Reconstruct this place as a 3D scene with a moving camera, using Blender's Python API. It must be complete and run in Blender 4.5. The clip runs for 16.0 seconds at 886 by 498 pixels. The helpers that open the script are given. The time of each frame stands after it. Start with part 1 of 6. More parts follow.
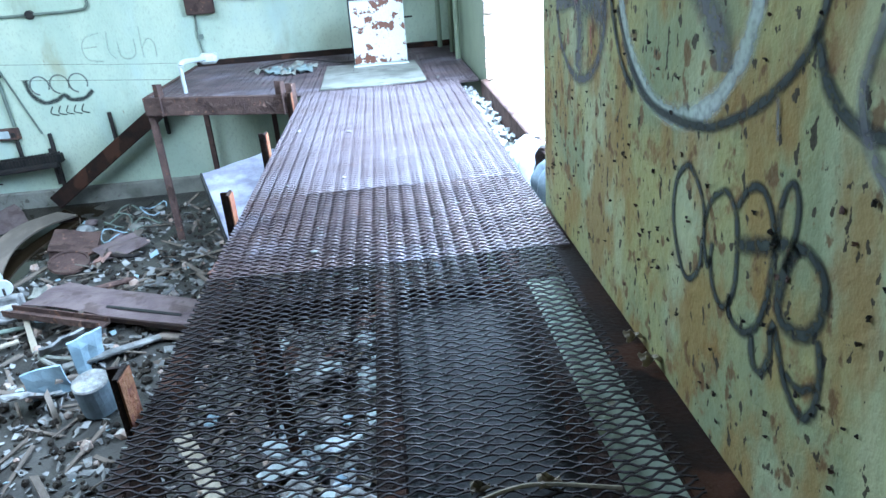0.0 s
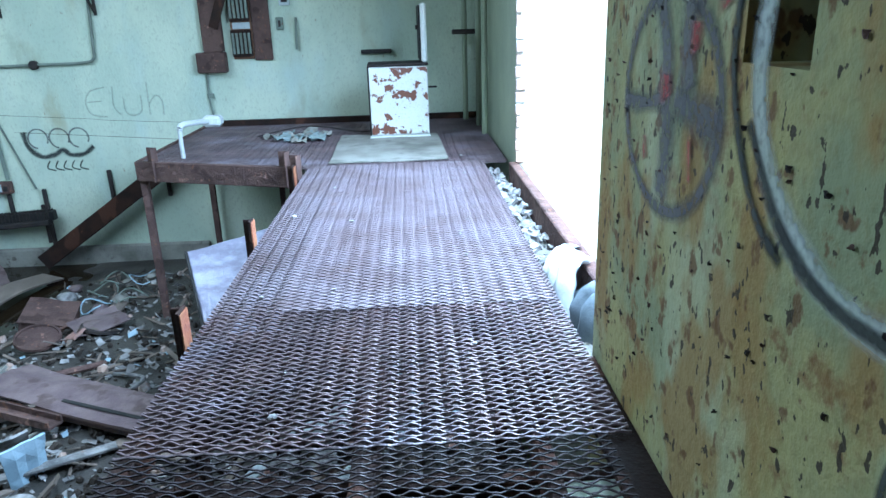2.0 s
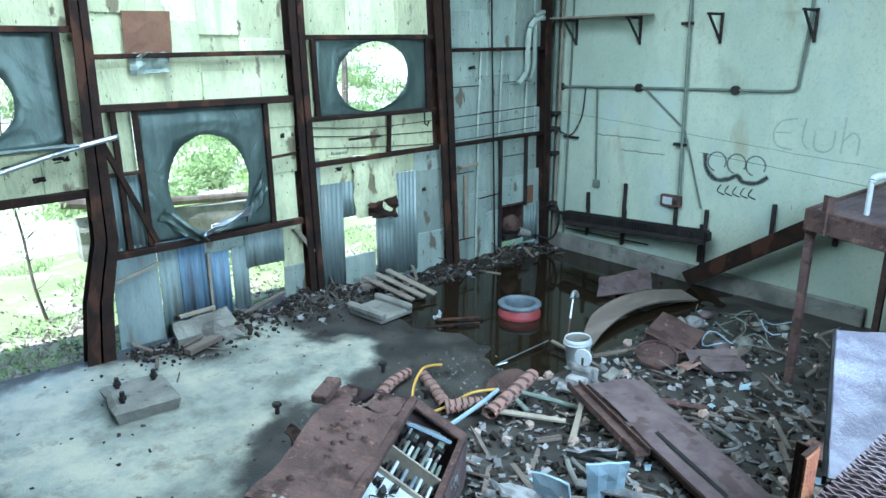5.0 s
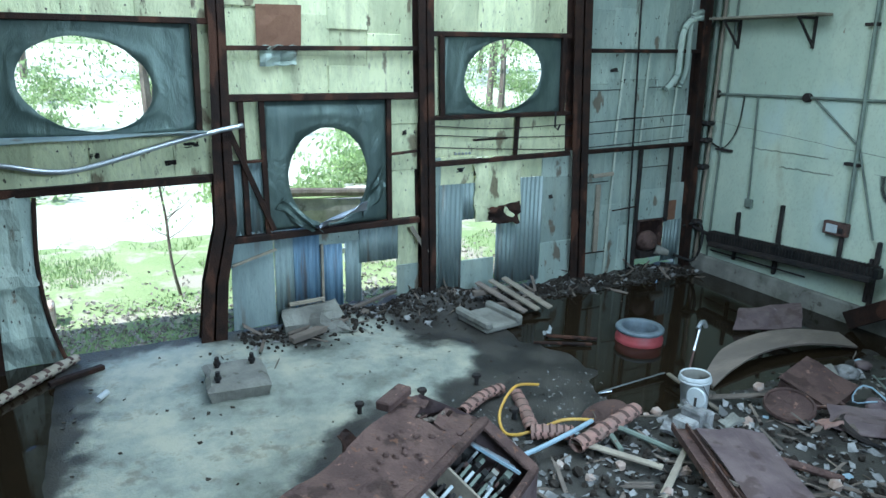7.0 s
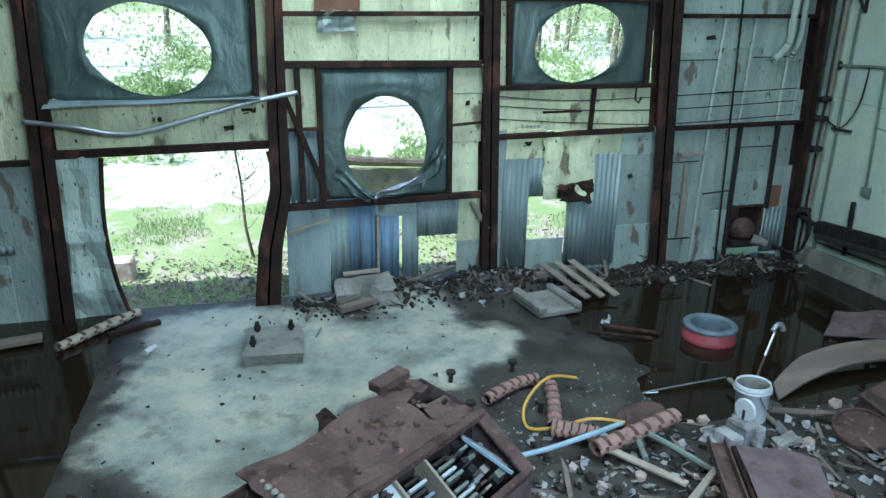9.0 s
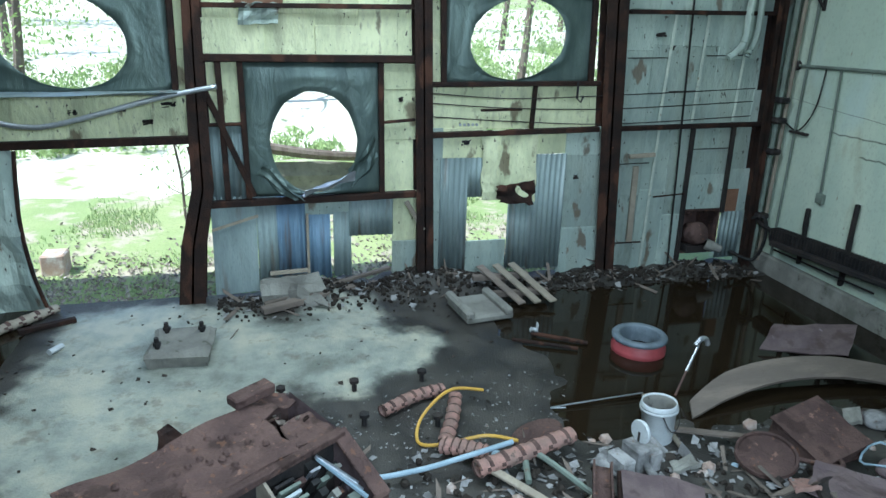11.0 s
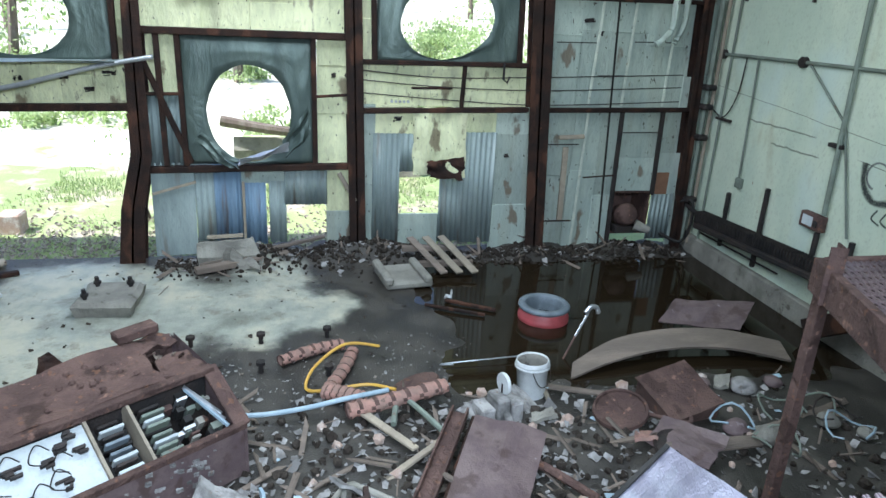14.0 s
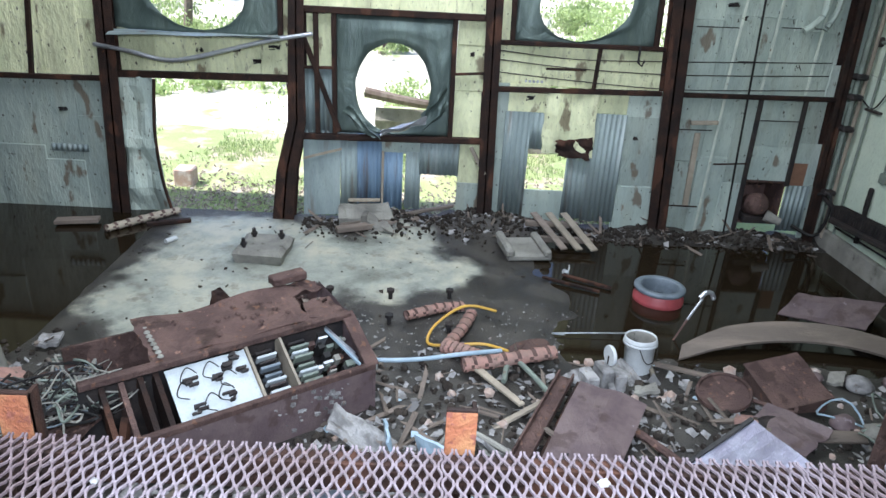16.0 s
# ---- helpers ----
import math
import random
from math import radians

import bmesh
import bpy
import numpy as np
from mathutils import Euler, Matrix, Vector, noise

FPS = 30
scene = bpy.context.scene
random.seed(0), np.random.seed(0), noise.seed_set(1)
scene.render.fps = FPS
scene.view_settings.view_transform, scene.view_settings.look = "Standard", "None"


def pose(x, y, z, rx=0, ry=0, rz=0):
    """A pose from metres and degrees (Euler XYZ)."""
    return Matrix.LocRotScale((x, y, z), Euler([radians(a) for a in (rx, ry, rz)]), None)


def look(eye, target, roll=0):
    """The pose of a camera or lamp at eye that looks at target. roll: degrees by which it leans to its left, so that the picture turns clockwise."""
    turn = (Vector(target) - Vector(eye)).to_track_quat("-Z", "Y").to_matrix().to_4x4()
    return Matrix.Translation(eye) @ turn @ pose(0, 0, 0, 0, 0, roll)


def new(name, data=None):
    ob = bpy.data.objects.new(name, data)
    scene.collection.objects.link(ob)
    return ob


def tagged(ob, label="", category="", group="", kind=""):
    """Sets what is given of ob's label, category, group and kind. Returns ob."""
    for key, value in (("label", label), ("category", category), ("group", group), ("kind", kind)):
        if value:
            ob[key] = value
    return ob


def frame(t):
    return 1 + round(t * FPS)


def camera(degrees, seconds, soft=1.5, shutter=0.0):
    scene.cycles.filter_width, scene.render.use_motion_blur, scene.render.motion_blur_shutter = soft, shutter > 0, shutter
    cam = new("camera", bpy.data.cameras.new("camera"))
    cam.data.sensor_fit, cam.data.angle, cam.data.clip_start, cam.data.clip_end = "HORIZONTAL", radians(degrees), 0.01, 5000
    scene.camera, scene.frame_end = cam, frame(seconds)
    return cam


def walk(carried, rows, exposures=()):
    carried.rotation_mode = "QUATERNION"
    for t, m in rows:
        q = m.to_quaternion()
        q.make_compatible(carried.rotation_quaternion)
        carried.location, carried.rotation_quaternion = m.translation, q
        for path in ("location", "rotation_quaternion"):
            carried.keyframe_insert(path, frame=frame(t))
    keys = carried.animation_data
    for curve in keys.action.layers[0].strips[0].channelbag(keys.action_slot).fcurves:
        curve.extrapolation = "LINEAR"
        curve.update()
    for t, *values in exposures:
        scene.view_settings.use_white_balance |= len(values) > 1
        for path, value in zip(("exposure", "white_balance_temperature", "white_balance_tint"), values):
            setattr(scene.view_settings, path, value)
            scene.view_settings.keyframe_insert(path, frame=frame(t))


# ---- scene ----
cam = camera(65.7, 16.0)
PATH = [
    (0, (-0.056, 0.21, 1.257), (0.059, 2.042, 0.462), -4.5),
    (0.5, (-0.054, 0.485, 1.239), (0.051, 2.325, 0.462), -4.0),
    (1, (-0.058, 0.712, 1.247), (0.023, 2.561, 0.491), -3.9),
    (1.5, (-0.031, 0.907, 1.27), (0.05, 2.774, 0.556), -3.5),
    (2, (0.041, 1.166, 1.262), (0.117, 3.061, 0.629), -1.8),
    (2.5, (0.052, 1.327, 1.245), (0.039, 3.236, 0.649), 0.9),
    (3, (-0.036, 1.517, 1.262), (-0.172, 3.422, 0.667), 1.6),
    (3.5, (-0.152, 1.636, 1.275), (-0.472, 3.517, 0.676), 1.8),
    (4, (-0.257, 1.673, 1.301), (-0.999, 3.429, 0.695), 0.6),
    (4.5, (-0.279, 1.722, 1.32), (-1.482, 3.2, 0.713), -0.6),
    (5, (-0.257, 1.774, 1.357), (-1.727, 3.012, 0.805), -0.2),
    (7.5, (-0.275, 2.639, 1.24), (-2.043, 3.39, 0.684), 0.8),
    (8, (-0.252, 2.861, 1.221), (-2.075, 3.457, 0.653), 0.6),
    (8.5, (-0.262, 3.115, 1.235), (-2.1, 3.633, 0.638), 0.6),
    (9, (-0.254, 3.339, 1.238), (-2.088, 3.84, 0.616), 0.9),
    (9.5, (-0.215, 3.621, 1.243), (-2.04, 4.136, 0.607), 1.4),
    (12, (-0.318, 4.653, 1.339), (-2.177, 4.914, 0.649), 2.1),
    (12.5, (-0.156, 4.765, 1.295), (-2.032, 4.885, 0.614), 2.0),
    (13, (0.119, 4.889, 1.293), (-1.762, 5.024, 0.628), 2.5),
    (13.5, (0.289, 5.046, 1.272), (-1.579, 5.341, 0.62), 2.9),
    (14, (0.385, 5.243, 1.27), (-1.448, 5.662, 0.59), 3.1),
    (14.5, (0.514, 5.329, 1.252), (-1.296, 5.787, 0.536), 3.5),
    (15, (0.783, 5.388, 1.309), (-1.037, 5.753, 0.565), 3.5),
    (15.5, (0.819, 5.3, 1.35), (-1.015, 5.494, 0.578), 3.4),
    (16, (0.824, 5.208, 1.414), (-1.021, 5.269, 0.644), 3.4),
]
EXPOSURE = [(0, 2.0, 5000, 6), (1.2, 1.85, 4950, 6), (2.5, 1.25, 4920, 5), (3.5, 1.15, 4900, 2), (5, 1.4, 5150, 2), (7.5, 0.85, 5230, 2), (9.5, 0.8, 5330, 2), (12.5, 1.0, 5720, 8), (14.5, 1.17, 5950, 14), (16, 1.17, 6100, 18)]
walk(cam, [(t, look(eye, target, roll)) for t, eye, target, roll in PATH], EXPOSURE)
SKY, SUN, ROOF, DOOR = 0.15, 5.0, 100, 165

# ---- world, sun, large lights ----
world = bpy.data.worlds.new("world")
scene.world = world
world.use_nodes = True
sky = world.node_tree.nodes.new("ShaderNodeTexSky")
sky.sky_type, sky.sun_disc = "NISHITA", False
sky.sun_elevation, sky.sun_rotation = radians(56), radians(170)
back = world.node_tree.nodes["Background"]
back.inputs["Strength"].default_value = SKY
world.node_tree.links.new(sky.outputs[0], back.inputs[0])
sun = new("sun", bpy.data.lights.new("sun", "SUN"))
sun.data.energy, sun.data.angle, sun.data.color = SUN, radians(0.5), (1.0, 0.95, 0.86)
sun.matrix_world = look((4.5, -26, 40), (0, 0, 0))


def opening_lamp(name, m, w, h, power, colour, spread=180):
    lamp = new(name, bpy.data.lights.new(name, "AREA"))
    lamp.data.shape, lamp.data.size, lamp.data.size_y = "RECTANGLE", w, h
    lamp.data.energy, lamp.data.color = power, colour
    lamp.matrix_world = m
    lamp.data.spread = radians(spread)
    return lamp


# ---- materials ----
def mat(name, base, alt, scale=3.0, rough=0.8, metal=0.0, bump=0.3, spot=None, spot_scale=9.0, spot_at=0.6, fine=55.0,
        stretch=(1, 1, 1), vary=0.12, rough_var=0.15, soft=0.06, spec=0.5):
    m = bpy.data.materials.new(name)
    m.use_nodes = True
    n, l = m.node_tree.nodes, m.node_tree.links
    b = n["Principled BSDF"]
    b.inputs["Metallic"].default_value = metal
    b.inputs["Specular IOR Level"].default_value = spec
    geo, mp, info = n.new("ShaderNodeNewGeometry"), n.new("ShaderNodeMapping"), n.new("ShaderNodeObjectInfo")
    mp.inputs["Scale"].default_value = stretch
    l.new(geo.outputs["Position"], mp.inputs["Vector"])

    def noise_of(s, detail, r=0.6):
        t = n.new("ShaderNodeTexNoise")
        t.inputs["Scale"].default_value, t.inputs["Detail"].default_value, t.inputs["Roughness"].default_value = s, detail, r
        l.new(mp.outputs[0], t.inputs["Vector"])
        return t.outputs["Fac"]

    def ramp(src, lo, hi):
        r = n.new("ShaderNodeMapRange")
        r.interpolation_type = "SMOOTHSTEP"
        r.inputs["From Min"].default_value, r.inputs["From Max"].default_value = lo, hi
        l.new(src, r.inputs["Value"])
        return r.outputs[0]

    def mix(fac, a, c, kind="MIX"):
        x = n.new("ShaderNodeMix")
        x.data_type, x.blend_type = "RGBA", kind
        for sock, v in ((x.inputs[0], fac), (x.inputs[6], a), (x.inputs[7], c)):
            if isinstance(v, tuple):
                sock.default_value = (*v, 1)
            elif isinstance(v, float):
                sock.default_value = v
            else:
                l.new(v, sock)
        return x.outputs[2]

    big, small = noise_of(scale, 5), noise_of(fine, 3)
    col = mix(ramp(big, 0.36, 0.64), base, alt)
    dark = tuple(c * 0.6 for c in base)
    col = mix(ramp(small, 0.5, 0.75), col, mix(0.5, col, dark))
    if spot:
        col = mix(ramp(noise_of(spot_scale, 6, 0.65), spot_at, spot_at + soft), col, spot)
    hv = n.new("ShaderNodeHueSaturation")
    mr = n.new("ShaderNodeMapRange")
    mr.inputs["To Min"].default_value, mr.inputs["To Max"].default_value = 1 - vary, 1 + vary
    l.new(info.outputs["Random"], mr.inputs["Value"])
    l.new(mr.outputs[0], hv.inputs["Value"])
    l.new(col, hv.inputs["Color"])
    l.new(hv.outputs[0], b.inputs["Base Color"])
    rr = n.new("ShaderNodeMapRange")
    rr.inputs["To Min"].default_value, rr.inputs["To Max"].default_value = max(rough - rough_var, 0.03), min(rough + rough_var, 1)
    l.new(big, rr.inputs["Value"])
    l.new(rr.outputs[0], b.inputs["Roughness"])
    if bump:
        bp = n.new("ShaderNodeBump")
        bp.inputs["Strength"].default_value, bp.inputs["Distance"].default_value = bump, 0.02
        add = n.new("ShaderNodeMath")
        l.new(small, add.inputs[0]), l.new(big, add.inputs[1])
        l.new(add.outputs[0], bp.inputs["Height"])
        l.new(bp.outputs[0], b.inputs["Normal"])
    return m


def layer(m, colour, scale, at, soft, stretch=(1, 1, 1), amount=1.0, detail=5, distort=0.0):
    """Lays a stain or wear of its own shape over a material's colour."""
    n, l = m.node_tree.nodes, m.node_tree.links
    b = n["Principled BSDF"]
    under = b.inputs["Base Color"].links[0].from_socket
    geo, mp, t = n.new("ShaderNodeNewGeometry"), n.new("ShaderNodeMapping"), n.new("ShaderNodeTexNoise")
    mp.inputs["Scale"].default_value = stretch
    mp.inputs["Location"].default_value = (scale * 0.37, at * 11, amount * 5)
    t.inputs["Scale"].default_value, t.inputs["Detail"].default_value, t.inputs["Distortion"].default_value = scale, detail, distort
    r = n.new("ShaderNodeMapRange")
    r.interpolation_type = "SMOOTHSTEP"
    r.inputs["From Min"].default_value, r.inputs["From Max"].default_value, r.inputs["To Max"].default_value = at, at + soft, amount
    x = n.new("ShaderNodeMix")
    x.data_type = "RGBA"
    x.inputs[7].default_value = (*colour, 1)
    l.new(geo.outputs["Position"], mp.inputs["Vector"]), l.new(mp.outputs[0], t.inputs["Vector"])
    l.new(t.outputs["Fac"], r.inputs["Value"]), l.new(r.outputs[0], x.inputs[0])
    l.new(under, x.inputs[6]), l.new(x.outputs[2], b.inputs["Base Color"])


def wrinkle(m, scale, strength, distance, stretch=(1, 1, 1), distort=1.5):
    """Creases and buckles a surface on a larger scale than its grain."""
    n, l = m.node_tree.nodes, m.node_tree.links
    b = n["Principled BSDF"]
    geo, mp, t, bp = n.new("ShaderNodeNewGeometry"), n.new("ShaderNodeMapping"), n.new("ShaderNodeTexNoise"), n.new("ShaderNodeBump")
    mp.inputs["Scale"].default_value = stretch
    t.inputs["Scale"].default_value, t.inputs["Detail"].default_value, t.inputs["Distortion"].default_value = scale, 3, distort
    bp.inputs["Strength"].default_value, bp.inputs["Distance"].default_value = strength, distance
    l.new(geo.outputs["Position"], mp.inputs["Vector"]), l.new(mp.outputs[0], t.inputs["Vector"]), l.new(t.outputs["Fac"], bp.inputs["Height"])
    if b.inputs["Normal"].links:
        l.new(b.inputs["Normal"].links[0].from_socket, bp.inputs["Normal"])
    l.new(bp.outputs[0], b.inputs["Normal"])


def spray(m, strength=0.9):
    """Turns a paint into a sprayed stroke that thins out towards its edges."""
    n, l = m.node_tree.nodes, m.node_tree.links
    at, t, mul, clear, mixer = n.new("ShaderNodeAttribute"), n.new("ShaderNodeTexNoise"), n.new("ShaderNodeMath"), n.new("ShaderNodeBsdfTransparent"), n.new("ShaderNodeMixShader")
    geo, r = n.new("ShaderNodeNewGeometry"), n.new("ShaderNodeMapRange")
    at.attribute_name = "paint"
    t.inputs["Scale"].default_value, t.inputs["Detail"].default_value = 45, 5
    r.inputs["From Min"].default_value, r.inputs["From Max"].default_value = 0.3, 0.55
    r.inputs["To Min"].default_value, r.inputs["To Max"].default_value = strength * 0.55, strength
    mul.operation = "MULTIPLY"
    l.new(geo.outputs["Position"], t.inputs["Vector"]), l.new(t.outputs["Fac"], r.inputs["Value"])
    l.new(at.outputs["Fac"], mul.inputs[0]), l.new(r.outputs[0], mul.inputs[1])
    l.new(mul.outputs[0], mixer.inputs[0]), l.new(clear.outputs[0], mixer.inputs[1]), l.new(n["Principled BSDF"].outputs[0], mixer.inputs[2])
    l.new(mixer.outputs[0], n["Material Output"].inputs["Surface"])


CREAM = mat("foam_board", (0.80, 0.80, 0.50), (0.60, 0.62, 0.38), 2.4, 0.7, bump=0.9, spot=(0.17, 0.14, 0.09), spot_scale=6, spot_at=0.62, soft=0.1, fine=24, stretch=(1, 1, 0.45), vary=0.18)
GREYB = mat("grey_board", (0.43, 0.49, 0.42), (0.31, 0.37, 0.33), 2.2, 0.5, bump=0.7, spot=(0.17, 0.12, 0.08), spot_scale=6, spot_at=0.64, soft=0.1, fine=22, stretch=(1, 1, 0.4), vary=0.2)
ZINC = mat("galvanised_sheet", (0.31, 0.37, 0.355), (0.21, 0.26, 0.255), 2.2, 0.55, 0.2, bump=0.2, spot=(0.20, 0.11, 0.06), spot_scale=4, spot_at=0.72, stretch=(1, 1, 0.25))
BLUE = mat("blue_sheet", (0.25, 0.37, 0.49), (0.18, 0.27, 0.37), 2.2, 0.45, 0.2, bump=0.2, spot=(0.18, 0.12, 0.08), spot_scale=5, spot_at=0.74, stretch=(1, 1, 0.25))
FAN = mat("fan_shroud_sheet", (0.13, 0.17, 0.15), (0.075, 0.105, 0.095), 1.8, 0.42, 0.4, bump=0.15, spot=(0.05, 0.05, 0.04), spot_scale=2.5, spot_at=0.62, soft=0.25, stretch=(1, 1.6, 0.5))
STEEL = mat("rusty_steel", (0.020, 0.013, 0.011), (0.040, 0.021, 0.015), 5, 0.75, 0.1, bump=0.5, spot=(0.15, 0.06, 0.03), spot_scale=7, spot_at=0.66, spec=0.2)
RUST = mat("rust", (0.125, 0.076, 0.063), (0.082, 0.05, 0.044), 4, 0.8, 0.1, bump=0.6, spot=(0.24, 0.14, 0.105), spot_scale=10, spot_at=0.62, spec=0.3)
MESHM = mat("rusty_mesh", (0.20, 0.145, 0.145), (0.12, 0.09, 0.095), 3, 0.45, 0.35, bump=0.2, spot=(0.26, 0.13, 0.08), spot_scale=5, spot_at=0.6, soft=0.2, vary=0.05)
DARKM = mat("dark_iron", (0.03, 0.028, 0.028), (0.05, 0.04, 0.036), 6, 0.6, 0.3, bump=0.4, spec=0.25)
PLASTER = mat("green_plaster", (0.58, 0.64, 0.50), (0.46, 0.54, 0.43), 1.1, 0.85, bump=0.35, spot=(0.36, 0.39, 0.28), spot_scale=1.3, spot_at=0.57, soft=0.2, stretch=(1, 1, 0.6), fine=40, vary=0)
OCHRE = mat("stained_plaster", (0.35, 0.32, 0.135), (0.25, 0.275, 0.155), 2.4, 0.8, bump=0.5, spot=(0.19, 0.11, 0.04), spot_scale=5.5, spot_at=0.52, soft=0.14, fine=26, vary=0)
GREENW = mat("dull_green_wall", (0.34, 0.38, 0.26), (0.28, 0.32, 0.23), 1.2, 0.8, bump=0.3, vary=0)
CONC = mat("old_concrete", (0.29, 0.28, 0.24), (0.20, 0.19, 0.165), 3, 0.85, bump=0.5, spot=(0.12, 0.11, 0.09), spot_scale=6, spot_at=0.62)
DARKC = mat("damp_concrete", (0.19, 0.18, 0.155), (0.12, 0.115, 0.10), 4, 0.8, bump=0.6, spot=(0.05, 0.045, 0.04), spot_scale=7, spot_at=0.6)
VIOLET = mat("violet_grey_metal", (0.36, 0.36, 0.44), (0.22, 0.21, 0.27), 4, 0.35, 0.5, bump=0.3, spot=(0.30, 0.32, 0.38), spot_scale=6, spot_at=0.6, stretch=(1, 1, 3))
# Kept dark so the unseen roof and end wall bounce little light.
PLAINC = mat("dark_unseen_concrete", (0.11, 0.11, 0.10), (0.08, 0.08, 0.075), 1.2, 0.9, bump=0.3, vary=0)
WOOD = mat("weathered_wood", (0.20, 0.16, 0.13), (0.14, 0.115, 0.095), 6, 0.85, bump=0.5, stretch=(1, 0.3, 1), vary=0.3, spec=0.3)
PALEW = mat("pale_wood", (0.34, 0.29, 0.22), (0.26, 0.22, 0.17), 6, 0.8, bump=0.4, vary=0.25)
PLAST = mat("broken_plaster", (0.33, 0.32, 0.31), (0.14, 0.135, 0.13), 8, 0.9, bump=0.5, spot=(0.20, 0.16, 0.13), spot_scale=14, spot_at=0.6, vary=0.35)
DIRT = mat("dirt_rubble", (0.035, 0.028, 0.023), (0.07, 0.058, 0.047), 7, 0.85, bump=0.9, spot=(0.26, 0.25, 0.24), spot_scale=22, spot_at=0.62, vary=0.3, fine=80, spec=0.15)
PINK = mat("pink_insulation", (0.36, 0.20, 0.16), (0.25, 0.16, 0.13), 9, 0.9, bump=0.6, spot=(0.10, 0.08, 0.065), spot_scale=14, spot_at=0.58, soft=0.1)
WHITEP = mat("chipped_white_enamel", (0.74, 0.75, 0.72), (0.66, 0.67, 0.63), 2, 0.4, bump=0.1, vary=0.05)
ENAMEL = mat("rust_eaten_enamel", (0.72, 0.73, 0.70), (0.66, 0.67, 0.62), 2, 0.45, bump=0.2, spot=(0.15, 0.055, 0.03), spot_scale=7, spot_at=0.54, soft=0.02, vary=0)
PAILM = mat("white_plastic", (0.56, 0.58, 0.58), (0.47, 0.49, 0.49), 4, 0.45, bump=0.05, spot=(0.30, 0.25, 0.2), spot_scale=9, spot_at=0.68)
REDM = mat("red_plastic", (0.40, 0.075, 0.08), (0.32, 0.06, 0.065), 5, 0.5, bump=0.1, spot=(0.4, 0.3, 0.3), spot_scale=12, spot_at=0.7)
BLUEGREY = mat("blue_grey_rubber", (0.17, 0.205, 0.235), (0.11, 0.135, 0.155), 6, 0.6, bump=0.2)
YELLOW = mat("yellow_hose_rubber", (0.60, 0.36, 0.06), (0.5, 0.3, 0.06), 6, 0.5, bump=0.1)
CABLEB = mat("pale_blue_hose", (0.35, 0.45, 0.52), (0.28, 0.38, 0.45), 6, 0.5, bump=0.1)
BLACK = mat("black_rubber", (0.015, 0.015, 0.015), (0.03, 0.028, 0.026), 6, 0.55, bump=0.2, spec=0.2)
ORANGE = mat("orange_rust_face", (0.22, 0.07, 0.03), (0.27, 0.12, 0.05), 12, 0.8, bump=0.5, spot=(0.16, 0.05, 0.03), spot_scale=20, spot_at=0.56)
ALU = mat("bare_metal", (0.55, 0.57, 0.60), (0.45, 0.47, 0.50), 5, 0.35, 0.8, bump=0.1)
PIPEG = mat("green_grey_conduit", (0.20, 0.24, 0.20), (0.15, 0.17, 0.14), 5, 0.6, 0.2, bump=0.2, spot=(0.16, 0.08, 0.05), spot_scale=8, spot_at=0.64)
PANELW = mat("white_panel_board", (0.48, 0.52, 0.53), (0.40, 0.44, 0.45), 3, 0.6, bump=0.1, spot=(0.3, 0.28, 0.25), spot_scale=10, spot_at=0.68)
SPRAYK = mat("black_spray_paint", (0.03, 0.036, 0.034), (0.05, 0.056, 0.05), 6, 0.7, bump=0.1)
SPRAYG = mat("faded_spray_paint", (0.47, 0.53, 0.46), (0.43, 0.49, 0.42), 6, 0.8, bump=0.1)
SPRAYW = mat("pale_blue_spray_paint", (0.56, 0.62, 0.62), (0.48, 0.54, 0.50), 6, 0.7, bump=0.1)
SPRAYV = mat("grey_violet_spray_paint", (0.13, 0.13, 0.135), (0.17, 0.165, 0.18), 5, 0.7, bump=0.1)
SPRAYR = mat("red_spray_paint", (0.40, 0.09, 0.09), (0.36, 0.11, 0.09), 9, 0.7, bump=0.1)
BROWNB = mat("brown_board", (0.25, 0.13, 0.075), (0.2, 0.1, 0.06), 4, 0.8, bump=0.3)
PURPLE = mat("purple_red_sheet", (0.15, 0.108, 0.105), (0.105, 0.072, 0.075), 5, 0.6, bump=0.3, spot=(0.3, 0.25, 0.27), spot_scale=8, spot_at=0.66)
def thin(m, share=0.5):
    """Leaves that the sun shines through."""
    n, l = m.node_tree.nodes, m.node_tree.links
    b = n["Principled BSDF"]
    tr, mixer = n.new("ShaderNodeBsdfTranslucent"), n.new("ShaderNodeMixShader")
    l.new(b.inputs["Base Color"].links[0].from_socket, tr.inputs["Color"])
    mixer.inputs[0].default_value = share
    l.new(b.outputs[0], mixer.inputs[1]), l.new(tr.outputs[0], mixer.inputs[2]), l.new(mixer.outputs[0], n["Material Output"].inputs["Surface"])


GRASS = mat("grass", (0.22, 0.29, 0.115), (0.28, 0.33, 0.15), 0.7, 0.9, bump=0.8, spot=(0.36, 0.32, 0.25), spot_scale=1.6, spot_at=0.50, soft=0.1, fine=25, vary=0)
GRAVEL = mat("sunlit_gravel", (0.66, 0.64, 0.56), (0.54, 0.55, 0.42), 0.5, 0.9, bump=0.8, vary=0, spot=(0.26, 0.34, 0.13), spot_scale=0.9, spot_at=0.54, soft=0.15)
LEAF = mat("leaf", (0.20, 0.30, 0.10), (0.26, 0.37, 0.13), 1.3, 0.6, bump=0, vary=0.2)
LEAFP = mat("spring_leaf", (0.42, 0.52, 0.26), (0.32, 0.43, 0.18), 1.3, 0.6, bump=0, vary=0.2)
thin(LEAF), thin(LEAFP)
